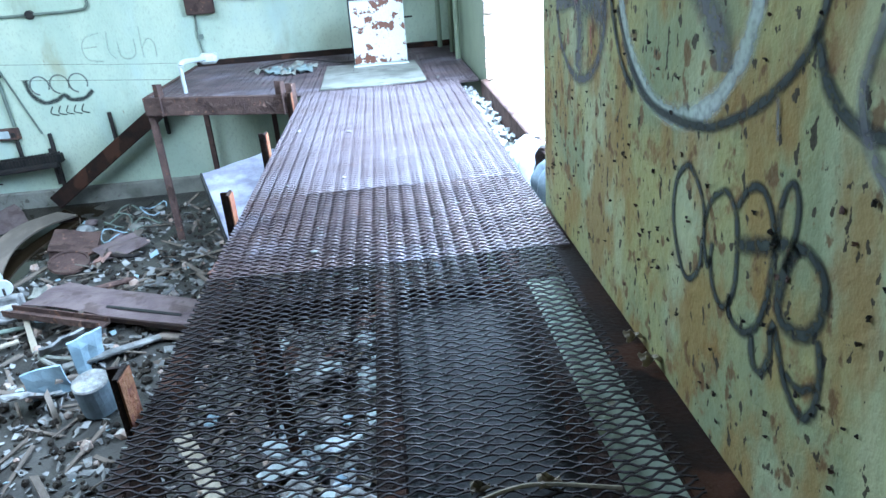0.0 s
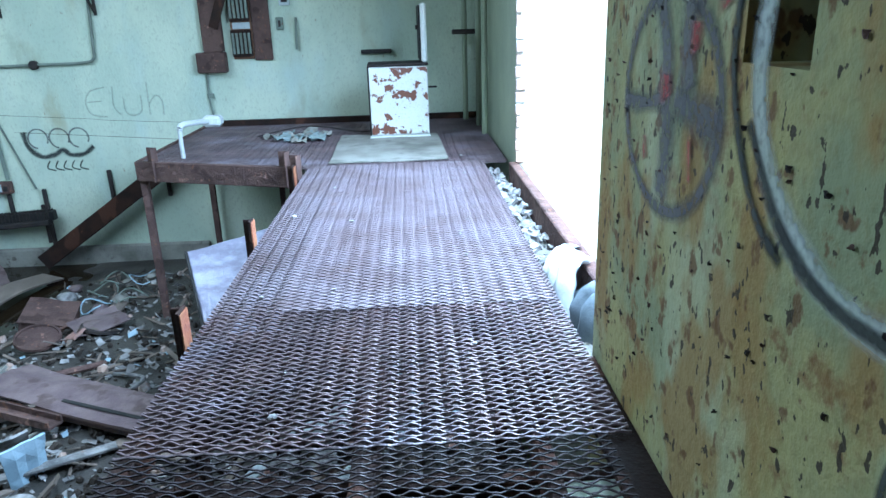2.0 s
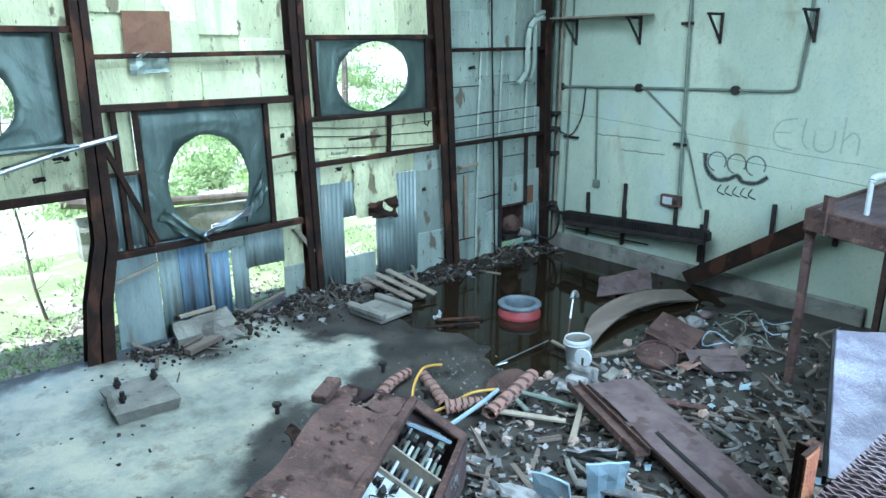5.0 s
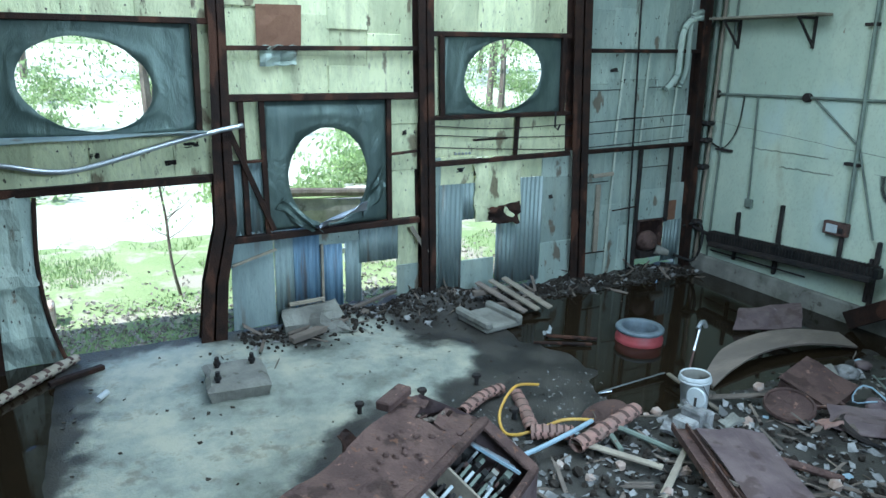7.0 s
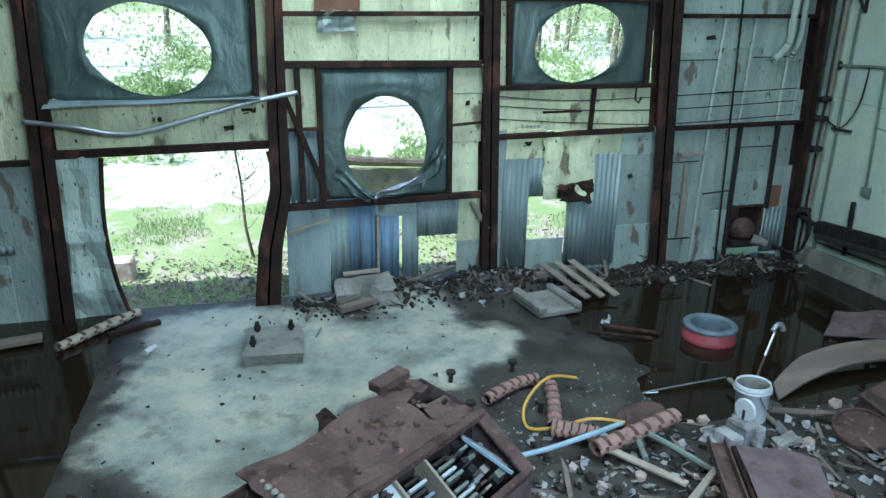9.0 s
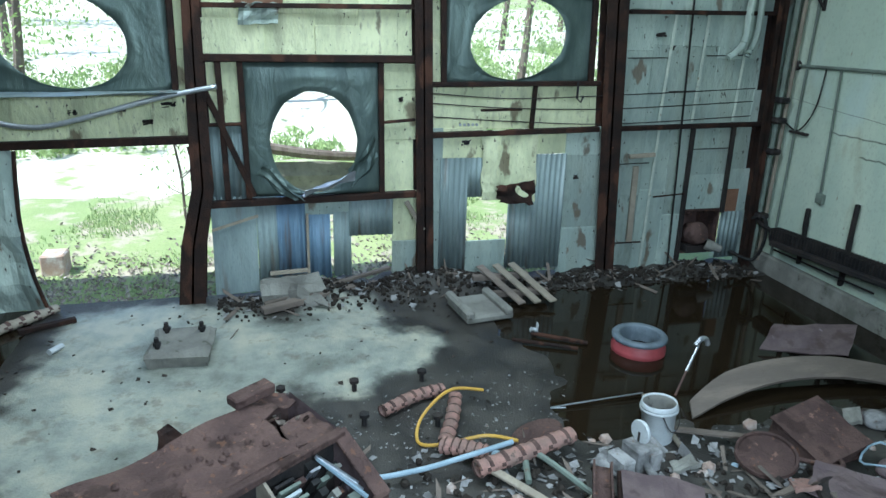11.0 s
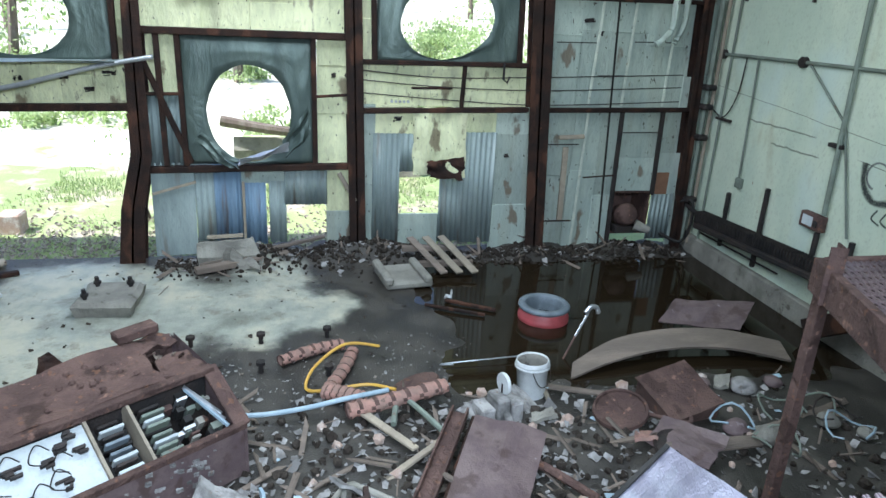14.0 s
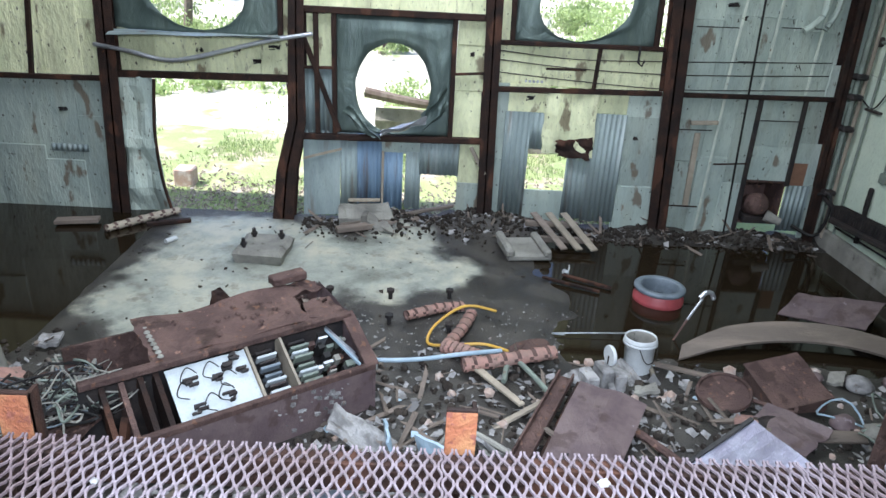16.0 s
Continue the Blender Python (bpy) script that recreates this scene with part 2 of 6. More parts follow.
BARK = mat("bark", (0.13, 0.10, 0.08), (0.20, 0.17, 0.14), 6, 0.9, bump=0.8, stretch=(1, 1, 0.3))
BRICKM = mat("brick", (0.40, 0.28, 0.22), (0.48, 0.40, 0.35), 9, 0.9, bump=0.5, spot=(0.55, 0.5, 0.45), spot_scale=9, spot_at=0.55)
LITTER = mat("dead_leaf_litter", (0.30, 0.27, 0.23), (0.16, 0.135, 0.11), 9, 0.8, bump=0.4, spot=(0.45, 0.43, 0.40), spot_scale=18, spot_at=0.6)
WHITEW = mat("white_painted_wall", (0.74, 0.73, 0.70), (0.66, 0.65, 0.62), 1.5, 0.85, bump=0.3, vary=0)
for m_, k, crease in ((CREAM, 0.34, 0.5), (GREYB, 0.22, 0.25)):
    layer(m_, (0.22, 0.20, 0.13), 5, 0.53, 0.16, (1, 1, 0.12), k)
    layer(m_, (0.13, 0.085, 0.05), 3.2, 0.62, 0.05, (1, 1, 0.5), 0.8, 8)
    layer(m_, (0.05, 0.04, 0.03), 24, 0.68, 0.02, (1, 1, 0.6), 0.95, 3)
    wrinkle(m_, 4.0, crease, 0.06, (1, 1, 0.7), 0.8)
    wrinkle(m_, 38, crease * 0.5, 0.012, (1, 1, 1), 0.2)
for m_ in (ZINC, BLUE):
    layer(m_, (0.16, 0.10, 0.06), 7, 0.58, 0.12, (1, 1, 0.1), 0.6)
    layer(m_, (0.42, 0.46, 0.45), 6, 0.60, 0.10, (1, 1, 0.2), 0.45)
layer(FAN, (0.05, 0.055, 0.05), 4, 0.52, 0.25, (1, 1, 0.1), 0.4)
layer(FAN, (0.22, 0.26, 0.24), 6, 0.60, 0.15, (1, 1, 0.07), 0.25)
wrinkle(FAN, 3, 0.4, 0.05, (1, 1, 0.6))
layer(STEEL, (0.10, 0.045, 0.028), 3.5, 0.55, 0.08, (1, 1, 0.5), 0.7, 8)
layer(PLASTER, (0.33, 0.30, 0.17), 2.2, 0.60, 0.14, (1, 1, 0.35), 0.6, 7)
layer(PLASTER, (0.50, 0.60, 0.56), 1.4, 0.52, 0.2, (1, 1, 0.5), 0.6, 4)
layer(PLASTER, (0.20, 0.13, 0.07), 14, 0.69, 0.05, (1, 1, 0.4), 0.7, 5)
layer(OCHRE, (0.44, 0.46, 0.30), 2.0, 0.50, 0.12, (1, 1, 0.4), 0.6, 7)
layer(OCHRE, (0.27, 0.17, 0.05), 4.5, 0.47, 0.14, (1, 1, 0.6), 0.8, 9)
layer(OCHRE, (0.13, 0.065, 0.025), 13, 0.585, 0.06, (1, 1, 0.75), 0.85, 7)
layer(OCHRE, (0.035, 0.025, 0.015), 30, 0.625, 0.02, (1, 1, 0.6), 0.95, 4)
layer(RUST, (0.045, 0.026, 0.021), 5, 0.56, 0.08, (1, 1, 1), 0.8, 8)
layer(RUST, (0.20, 0.10, 0.06), 16, 0.62, 0.06, (1, 1, 1), 0.6, 5)
layer(PURPLE, (0.06, 0.035, 0.03), 6, 0.55, 0.1, (1, 1, 1), 0.7, 7)
layer(CONC, (0.10, 0.10, 0.075), 2.4, 0.54, 0.14, (1, 1, 1), 0.6, 7)
layer(MESHM, (0.34, 0.31, 0.36), 1.6, 0.50, 0.2, (1, 1, 1), 0.5, 6)
wrinkle(RUST, 8, 0.6, 0.04), wrinkle(PURPLE, 5, 0.3, 0.03), wrinkle(CONC, 9, 0.5, 0.03), wrinkle(WOOD, 30, 0.4, 0.01)
spray(SPRAYK, 1.0), spray(SPRAYG, 0.32), spray(SPRAYW, 0.75), spray(SPRAYV, 0.75), spray(SPRAYR, 0.65)
# Darker copy of the mesh: shade over the near sheets put into its colour.
MESHSHADED = mat("shaded_mesh", (0.055, 0.043, 0.043), (0.035, 0.028, 0.03), 3, 0.55, 0.25, bump=0.2, spot=(0.10, 0.055, 0.04), spot_scale=5, spot_at=0.62, soft=0.2, vary=0.05, spec=0.3)
SEAM = mat("pale_joint_tape", (0.60, 0.64, 0.54), (0.48, 0.53, 0.46), 5, 0.6, bump=0.2, spot=(0.2, 0.14, 0.08), spot_scale=9, spot_at=0.64)
CRACK = mat("hairline_crack", (0.24, 0.25, 0.19), (0.18, 0.19, 0.15), 6, 0.9, bump=0.1)
spray(CRACK, 0.6)
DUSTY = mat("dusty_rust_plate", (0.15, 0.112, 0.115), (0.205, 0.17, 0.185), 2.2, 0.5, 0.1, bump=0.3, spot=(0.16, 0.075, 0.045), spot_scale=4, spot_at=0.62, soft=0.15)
# Opaque pale cover for the assumed roof openings, out of view.
ROOFCOVER = mat("roof_cover_sheet", (0.6, 0.62, 0.6), (0.5, 0.52, 0.5), 2, 0.7, bump=0.1)


def floor_material():
    m = mat("mud_and_concrete_floor", (0.026, 0.023, 0.020), (0.062, 0.055, 0.046), 2.6, 0.5, bump=0.5, spot=(0.03, 0.027, 0.022), spot_scale=5,
            spot_at=0.6, soft=0.12, vary=0, rough_var=0.3)
    n, l = m.node_tree.nodes, m.node_tree.links
    b = n["Principled BSDF"]
    mud = b.inputs["Base Color"].links[0].from_socket
    geo = n.new("ShaderNodeNewGeometry")

    def noise_of(scale, detail, rough):
        t = n.new("ShaderNodeTexNoise")
        t.inputs["Scale"].default_value, t.inputs["Detail"].default_value, t.inputs["Roughness"].default_value = scale, detail, rough
        l.new(geo.outputs["Position"], t.inputs["Vector"])
        return t.outputs["Fac"]

    at = n.new("ShaderNodeAttribute")
    at.attribute_name = "dry"
    edge, add = n.new("ShaderNodeMapRange"), n.new("ShaderNodeMath")
    edge.inputs["To Min"].default_value, edge.inputs["To Max"].default_value = -0.55, 0.55
    l.new(noise_of(1.7, 10, 0.58), edge.inputs["Value"])
    l.new(at.outputs["Fac"], add.inputs[0]), l.new(edge.outputs[0], add.inputs[1])
    fac = n.new("ShaderNodeMapRange")
    fac.interpolation_type = "SMOOTHSTEP"
    fac.inputs["From Min"].default_value, fac.inputs["From Max"].default_value = -0.10, 0.22
    l.new(add.outputs[0], fac.inputs["Value"])
    r = n.new("ShaderNodeValToRGB")
    r.color_ramp.elements[0].position, r.color_ramp.elements[0].color = 0.36, (0.18, 0.19, 0.155, 1)
    r.color_ramp.elements[1].position, r.color_ramp.elements[1].color = 0.64, (0.47, 0.45, 0.345, 1)
    e = r.color_ramp.elements.new(0.5)
    e.color = (0.31, 0.325, 0.275, 1)
    l.new(noise_of(1.7, 12, 0.7), r.inputs[0])
    stain = n.new("ShaderNodeMix")
    stain.data_type = "RGBA"
    sr = n.new("ShaderNodeMapRange")
    sr.inputs["From Min"].default_value, sr.inputs["From Max"].default_value, sr.inputs["To Max"].default_value = 0.555, 0.66, 0.6
    l.new(noise_of(4.5, 9, 0.68), sr.inputs["Value"]), l.new(sr.outputs[0], stain.inputs[0]), l.new(r.outputs[0], stain.inputs[6])
    stain.inputs[7].default_value = (0.15, 0.125, 0.085, 1)
    x = n.new("ShaderNodeMix")
    x.data_type = "RGBA"
    l.new(fac.outputs[0], x.inputs[0]), l.new(mud, x.inputs[6]), l.new(stain.outputs[2], x.inputs[7])
    l.new(x.outputs[2], b.inputs["Base Color"])
    return m


FLOORM = floor_material()
WATER = bpy.data.materials.new("dark_standing_water")
WATER.use_nodes = True
wb = WATER.node_tree.nodes["Principled BSDF"]
wb.inputs["Base Color"].default_value = (0.016, 0.011, 0.006, 1)
wb.inputs["IOR"].default_value = 1.33
wb.inputs["Roughness"].default_value = 0.05
wn, wbp = WATER.node_tree.nodes.new("ShaderNodeTexNoise"), WATER.node_tree.nodes.new("ShaderNodeBump")
wn.inputs["Scale"].default_value, wbp.inputs["Strength"].default_value, wbp.inputs["Distance"].default_value = 4.0, 0.04, 0.02
WATER.node_tree.links.new(wn.outputs["Fac"], wbp.inputs["Height"])
WATER.node_tree.links.new(wbp.outputs[0], wb.inputs["Normal"])

# ---- building helpers ----
rnd = random.Random(7)
F = -1.9
ID = Matrix.Identity(4)


def link(name, bm, material, smooth=False):
    me = bpy.data.meshes.new(name)
    bm.normal_update()
    bm.to_mesh(me)
    bm.free()
    me.materials.append(material)
    if smooth:
        for p in me.polygons:
            p.use_smooth = True
    return new(name, me)


def part(name, bm, material, parent, label="", smooth=False):
    ob = link(name, bm, material, smooth)
    ob.parent = parent
    return tagged(ob, label)


def solo(name, bm, material, m, label, category="", group="", kind="", smooth=False):
    ob = link(name, bm, material, smooth)
    ob.matrix_world = m
    return tagged(ob, label, category, group, kind)


def thing(name, m, label, category="", group="", kind=""):
    e = new(name)
    e.matrix_world = m
    return tagged(e, label, category, group, kind)


def box(a, b, bevel=0.0, bm=None, m=None):
    """A box between two corners."""
    bm = bm or bmesh.new()
    c = [(p + q) / 2 for p, q in zip(a, b)]
    s = [abs(q - p) for p, q in zip(a, b)]
    mm = Matrix.LocRotScale(c, None, s)
    r = bmesh.ops.create_cube(bm, size=1, matrix=(m @ mm) if m else mm)
    if bevel:
        es = list({e for v in r["verts"] for e in v.link_edges})
        bmesh.ops.bevel(bm, geom=es, offset=bevel, segments=1, affect="EDGES")
    return bm


def tube(pts, r, n=8, bm=None, taper=None, caps=True):
    """A round bar along points."""
    bm = bm or bmesh.new()
    pts = [Vector(p) for p in pts]
    rings = []
    for i, p in enumerate(pts):
        d = (pts[min(i + 1, len(pts) - 1)] - pts[max(i - 1, 0)]).normalized()
        up = Vector((0, 0, 1)) if abs(d.z) < 0.9 else Vector((1, 0, 0))
        u = d.cross(up).normalized()
        w = d.cross(u)
        rr = r if taper is None else r + (taper - r) * i / max(len(pts) - 1, 1)
        rings.append([bm.verts.new(p + rr * (math.cos(6.2832 * k / n) * u + math.sin(6.2832 * k / n) * w)) for k in range(n)])
    for a, b in zip(rings, rings[1:]):
        for k in range(n):
            bm.faces.new((a[k], a[(k + 1) % n], b[(k + 1) % n], b[k]))
    if caps:
        bm.faces.new(rings[0]), bm.faces.new(rings[-1][::-1])
    bmesh.ops.recalc_face_normals(bm, faces=bm.faces)
    return bm


def bar(a, b, w, h, bevel=0.0, bm=None, up=(0, 0, 1)):
    """A square bar from a to b, w wide and h high."""
    a, b = Vector(a), Vector(b)
    d = b - a
    y = d.normalized()
    x = y.cross(Vector(up))
    x = x.normalized() if x.length > 1e-4 else Vector((1, 0, 0))
    z = x.cross(y)
    m = Matrix((x, y, z)).transposed().to_4x4()
    m.translation = (a + b) / 2
    return box((-w / 2, -d.length / 2, -h / 2), (w / 2, d.length / 2, h / 2), bevel, bm, m)


def smooth_line(pts, k=8):
    pts = [Vector(p) for p in pts]
    out = []
    for i in range(len(pts) - 1):
        p0, p1, p2, p3 = pts[max(i - 1, 0)], pts[i], pts[i + 1], pts[min(i + 2, len(pts) - 1)]
        for j in range(k):
            t = j / k
            out.append(0.5 * (2 * p1 + (p2 - p0) * t + (2 * p0 - 5 * p1 + 4 * p2 - p3) * t * t + (3 * p1 - p0 - 3 * p2 + p3) * t ** 3))
    return out + [pts[-1]]


def lathe(profile, n=28, bm=None, m=None):
    """A turned shape from (radius, height) pairs."""
    bm = bm or bmesh.new()
    rings = []
    for r, z in profile:
        rings.append([bm.verts.new((m or ID) @ Vector((r * math.cos(6.28319 * k / n), r * math.sin(6.28319 * k / n), z))) for k in range(n)])
    for a, b in zip(rings, rings[1:]):
        for k in range(n):
            bm.faces.new((a[k], a[(k + 1) % n], b[(k + 1) % n], b[k]))
    return bm


def sheet(c, th=0.004, nu=10, nv=10, wav=0.0, seed=0, ragged=0.0, bm=None):
    """A metal or board sheet between four corners, a little warped."""
    bm = bm or bmesh.new()
    a, b, d, e = [Vector(p) for p in c]
    nrm = (b - a).cross(e - a).normalized()
    g = []
    for i in range(nu + 1):
        row = []
        for j in range(nv + 1):
            u, v = i / nu, j / nv
            if ragged and (i in (0, nu) or j in (0, nv)):
                q = noise.noise(Vector((u * 5, v * 5, seed))) * ragged
                u, v = u + (q if i in (0, nu) else 0), v + (q if j in (0, nv) else 0)
            p = a * (1 - u) * (1 - v) + b * u * (1 - v) + d * u * v + e * (1 - u) * v
            row.append(bm.verts.new(p + nrm * wav * noise.noise(Vector((u * 2.5, v * 2.5, seed + 3)))))
        g.append(row)
    fs = [bm.faces.new((g[i][j], g[i + 1][j], g[i + 1][j + 1], g[i][j + 1])) for i in range(nu) for j in range(nv)]
    bm.normal_update()
    bmesh.ops.solidify(bm, geom=fs, thickness=th)
    return bm


def ribbon(pts, w, off, closed=False):
    """A painted stroke of even width on a wall; off lifts it along the wall's normal."""
    bm = bmesh.new()
    paint = bm.verts.layers.float.new("paint")
    pts, off = [Vector(p) for p in pts], Vector(off)
    nrm = off.normalized()
    rows = []
    for i, p in enumerate(pts):
        d = pts[min(i + 1, len(pts) - 1)] - pts[max(i - 1, 0)]
        s = nrm.cross(d).normalized() * w / 2 * (0.9 + 0.3 * noise.noise(p * 9))
        row = []
        for q, f in ((-1.6, 0), (-0.95, 0.55), (-0.45, 1), (0.45, 1), (0.95, 0.55), (1.6, 0)):
            v = bm.verts.new(p + off + s * q)
            v[paint] = f * (0.35 if i in (0, len(pts) - 1) else 1)
            row.append(v)
        rows.append(row)
    for a, b in zip(rows, rows[1:]):
        for k in range(5):
            bm.faces.new((a[k], a[k + 1], b[k + 1], b[k]))
    return bm


# ---- ground outside ----
def ground_height(x, y):
    if x > 1.06:
        return -0.12 + 0.05 * noise.noise(Vector((x * 0.6, y * 0.6, 0))) + max(0, x - 6) * 0.12
    h = -2.05
    if x < -8.1:
        h = -1.93 + 0.04 * noise.noise(Vector((x, y, 2)))
        h += max(0, -x - 17) * 0.13
    return h


def ground():
    xs = sorted({-400, -200, -100, -70, -50, *[-40 + i * 0.8 for i in range(40)], -8.1, -8.05, 1.05, 1.07, *[1.4 + 0.5 * i for i in range(20)], 14, 20, 40, 90, 200, 400})
    ys = sorted({-400, -150, -60, -30, *[-16 + i * 0.7 for i in range(60)], 34, 50, 90, 200, 400})
    bm = bmesh.new()
    g = [[bm.verts.new((x, y, min(ground_height(x, y), 9))) for y in ys] for x in xs]
    for i in range(len(xs) - 1):
        for j in range(len(ys) - 1):
            bm.faces.new((g[i][j], g[i + 1][j], g[i + 1][j + 1], g[i][j + 1]))
    solo("ground", bm, GRASS, ID, "patchy green grass and leaf litter around the building", "ground", kind="structure", smooth=True)
    bm = bmesh.new()
    nx, ny = 36, 60
    g = []
    for i in range(nx):
        row = []
        for j in range(ny):
            y = -20 + j * 0.9
            x = -44.0 + 31.4 * i / (nx - 1)
            if i == nx - 1:
                x += 1.1 * noise.noise(Vector((y * 0.5, 1, 5))) + 0.4 * noise.noise(Vector((y * 1.9, 3, 5)))
            row.append(bm.verts.new((x, y, ground_height(x, y) + (0.03 if i < nx - 1 else -0.02))))
        g.append(row)
    for i in range(nx - 1):
        for j in range(ny - 1):
            bm.faces.new((g[i][j], g[i + 1][j], g[i + 1][j + 1], g[i][j + 1]))
    solo("gravel", bm, GRAVEL, ID, "sunlit pale gravel and dry leaf litter climbing the bank", "ground", kind="structure", smooth=True)


ground()

# ---- shell of the hall ----
X0, X1, Y0, Y1, ZC = -8.0, 0.73, -4.0, 10.69, 4.3
SLAB = [(-4.7, 2.3), (-5.4, 1.9), (-6.3, 2.0), (-6.9, 2.1), (-7.95, 1.9), (-7.95, 3.3), (-7.45, 4.3), (-7.6, 5.3), (-6.95, 5.45), (-6.5, 5.95), (-5.9, 5.6), (-5.6, 5.06), (-5.67, 4.16), (-5.0, 3.8), (-4.3, 3.2), (-4.3, 2.6)]


def slab_distance(x, y):
    inside, best = False, 9.0
    for (ax, ay), (bx, by) in zip(SLAB, SLAB[1:] + SLAB[:1]):
        if (ay > y) != (by > y) and x < (bx - ax) * (y - ay) / (by - ay) + ax:
            inside = not inside
        dx, dy = bx - ax, by - ay
        t = max(0, min(1, ((x - ax) * dx + (y - ay) * dy) / (dx * dx + dy * dy)))
        best = min(best, math.hypot(x - ax - t * dx, y - ay - t * dy))
    return best if inside else -best


def step(a, b, v):
    t = max(0, min(1, (v - a) / (b - a)))
    return t * t * (3 - 2 * t)


def hall_floor(x, y):
    n1 = noise.noise(Vector((x * 1.1, y * 1.1, 1)))
    n2 = noise.noise(Vector((x * 4, y * 4, 4)))
    d = slab_distance(x, y) + 0.16 * n1 + 0.1 * n2
    dry = step(-0.05, 0.06, d)
    wet = step(6.3, 7.1, y + 0.5 * n1 + 0.25 * n2) * step(-4.3, -4.9, x + 0.3 * n2) + step(1.9, 1.5, y) * step(-3.6, -4.4, x)
    h = -1.872 + 0.008 * n2 - 0.055 * min(wet, 1) * (1 - dry)
    pile = step(-4.7, -2.6, x) * step(-1.0, 1.0, y) * step(10.6, 9.2, y)
    near_cab = 1 - step(1.5, 0.6, math.hypot((x + 4.0) * 0.9, (y - 3.7) * 0.8))
    h += pile * near_cab * (0.13 + 0.09 * n1 + 0.05 * n2)
    h += 0.14 * step(-7.35, -7.95, x) * step(4.0, 5.0, y) * (1 + n1 + 0.5 * n2)
    return h, max(-0.6, min(0.6, d))


def floor():
    bm = bmesh.new()
    layer = bm.verts.layers.float.new("dry")
    nx, ny = 146, 246
    g = []
    for i in range(nx + 1):
        row = []
        for j in range(ny + 1):
            x, y = X0 - 0.06 + (X1 + 0.1 - X0) * i / nx, Y0 + (Y1 - Y0) * j / ny
            h, dry = hall_floor(x, y)
            v = bm.verts.new((x, y, h))
            v[layer] = dry
            row.append(v)
        g.append(row)
    for i in range(nx):
        for j in range(ny):
            bm.faces.new((g[i][j], g[i + 1][j], g[i + 1][j + 1], g[i][j + 1]))
    solo("floor", bm, FLOORM, ID, "cracked concrete floor under mud, with a pale dry patch by the doorway", "floor", kind="structure", smooth=True)
    solo("water", box((X0 + 0.02, Y0, -2.0), (-3.2, Y1, -1.887)), WATER, ID, "dark still water flooding the low parts of the floor", "water", kind="structure")


floor()
north = thing("wall_north", ID, "pale green plaster wall with rusty stains and conduits", "wall", kind="structure")
part("plaster", box((X0 - 0.3, Y1, -2.3), (1.4, Y1 + 0.3, ZC)), PLASTER, north)
part("footing", box((X0, Y1 - 0.07, -2.0), (-2.9, Y1 + 0.1, -1.63), 0.02), CONC, north, "rough concrete footing")
# The south wall is out of view, added to close the hall.
solo("wall_south", box((X0 - 0.3, Y0 - 0.3, -2.3), (1.4, Y0, ZC)), PLAINC, ID, "unseen plain dark grey end wall added to close the hall", "wall", kind="structure")
east = thing("wall_east", ID, "thick stained ochre plaster wall with a wide doorway", "wall", kind="structure")
bm = box((X1, Y0, -2.3), (1.0, 2.35, ZC))
box((X1, 2.35, -2.3), (1.0, 2.60, 1.16), bm=bm)
box((X1, 2.35, 1.55), (1.0, 2.60, ZC), bm=bm)
box((X1, 2.60, -2.3), (1.0, 3.63, ZC), bm=bm)
part("near_plaster", bm, OCHRE, east, "ochre plaster blotched with rust stains")
part("niche_back", box((0.9, 2.36, 1.17), (0.99, 2.59, 1.54)), BLACK, east)
part("far_plaster", box((0.97, 7.22, -2.3), (1.25, Y1, ZC)), GREENW, east)
part("lintel", box((X1 + 0.002, 3.63, 2.6), (1.0, 7.22, ZC)), OCHRE, east)
part("foundation", box((0.98, 3.63, -2.3), (1.25, 7.22, -0.02)), CONC, east)
part("sill_beam", box((0.90, 3.63, -0.17), (0.98, 7.22, 0.035), 0.008), RUST, east, "rusty red steel sill beam")
part("sill", box((0.982, 3.40, -0.02), (1.52, 7.6, 0.03), 0.01), CONC, east, "pale worn concrete door sill")
part("mortar", box((0.962, 7.168, 0.036), (1.235, 7.222, 2.58)), WHITEW, east, "pale crumbling mortar")
for i in range(24):
    z = 0.04 + i * 0.105
    w = 0.035 + 0.03 * rnd.random()
    part("brick", box((0.955 - 0.01 * rnd.random(), 7.19 - w, z), (0.99 + 0.05 * rnd.random(), 7.19, z + 0.092), 0.006), BRICKM, east)
# white wall that runs out from the far jamb
solo("wall_outside", box((1.26, 7.25, -0.5), (2.15, 7.5, 3.2)), WHITEW, ID, "sunlit white wall running out from the doorway", "wall", kind="structure")

# Assumed roof openings: unseen, added to light the hall from above.
SY0, SY1 = 1.6, 7.4
bm = bmesh.new()
OPENINGS = [(-7.2, -5.5), (-5.1, -3.6)]
xs = [X0 - 0.3, OPENINGS[0][0], OPENINGS[0][1], OPENINGS[1][0], OPENINGS[1][1], 1.4]
for k in (0, 2, 4):
    box((xs[k], Y0 - 0.3, ZC), (xs[k + 1], Y1 + 0.3, ZC + 0.2), bm=bm)
for k in (1, 3):
    box((xs[k], Y0 - 0.3, ZC), (xs[k + 1], SY0, ZC + 0.2), bm=bm)
    box((xs[k], SY1, ZC), (xs[k + 1], Y1 + 0.3, ZC + 0.2), bm=bm)
solo("ceiling", bm, PLAINC, ID, "unseen plain grey roof slab with two added openings for lamps", "ceiling", kind="structure")
# Fill lamps sit in the assumed openings; the covers keep the sun out.
for k, (a, b) in enumerate(OPENINGS):
    solo("roof_light", box((a - 0.1, SY0 - 0.1, ZC + 0.21), (b + 0.1, SY1 + 0.1, ZC + 0.23)), ROOFCOVER, ID, "unseen pale cover added over an assumed roof opening", "skylight", kind="structure")
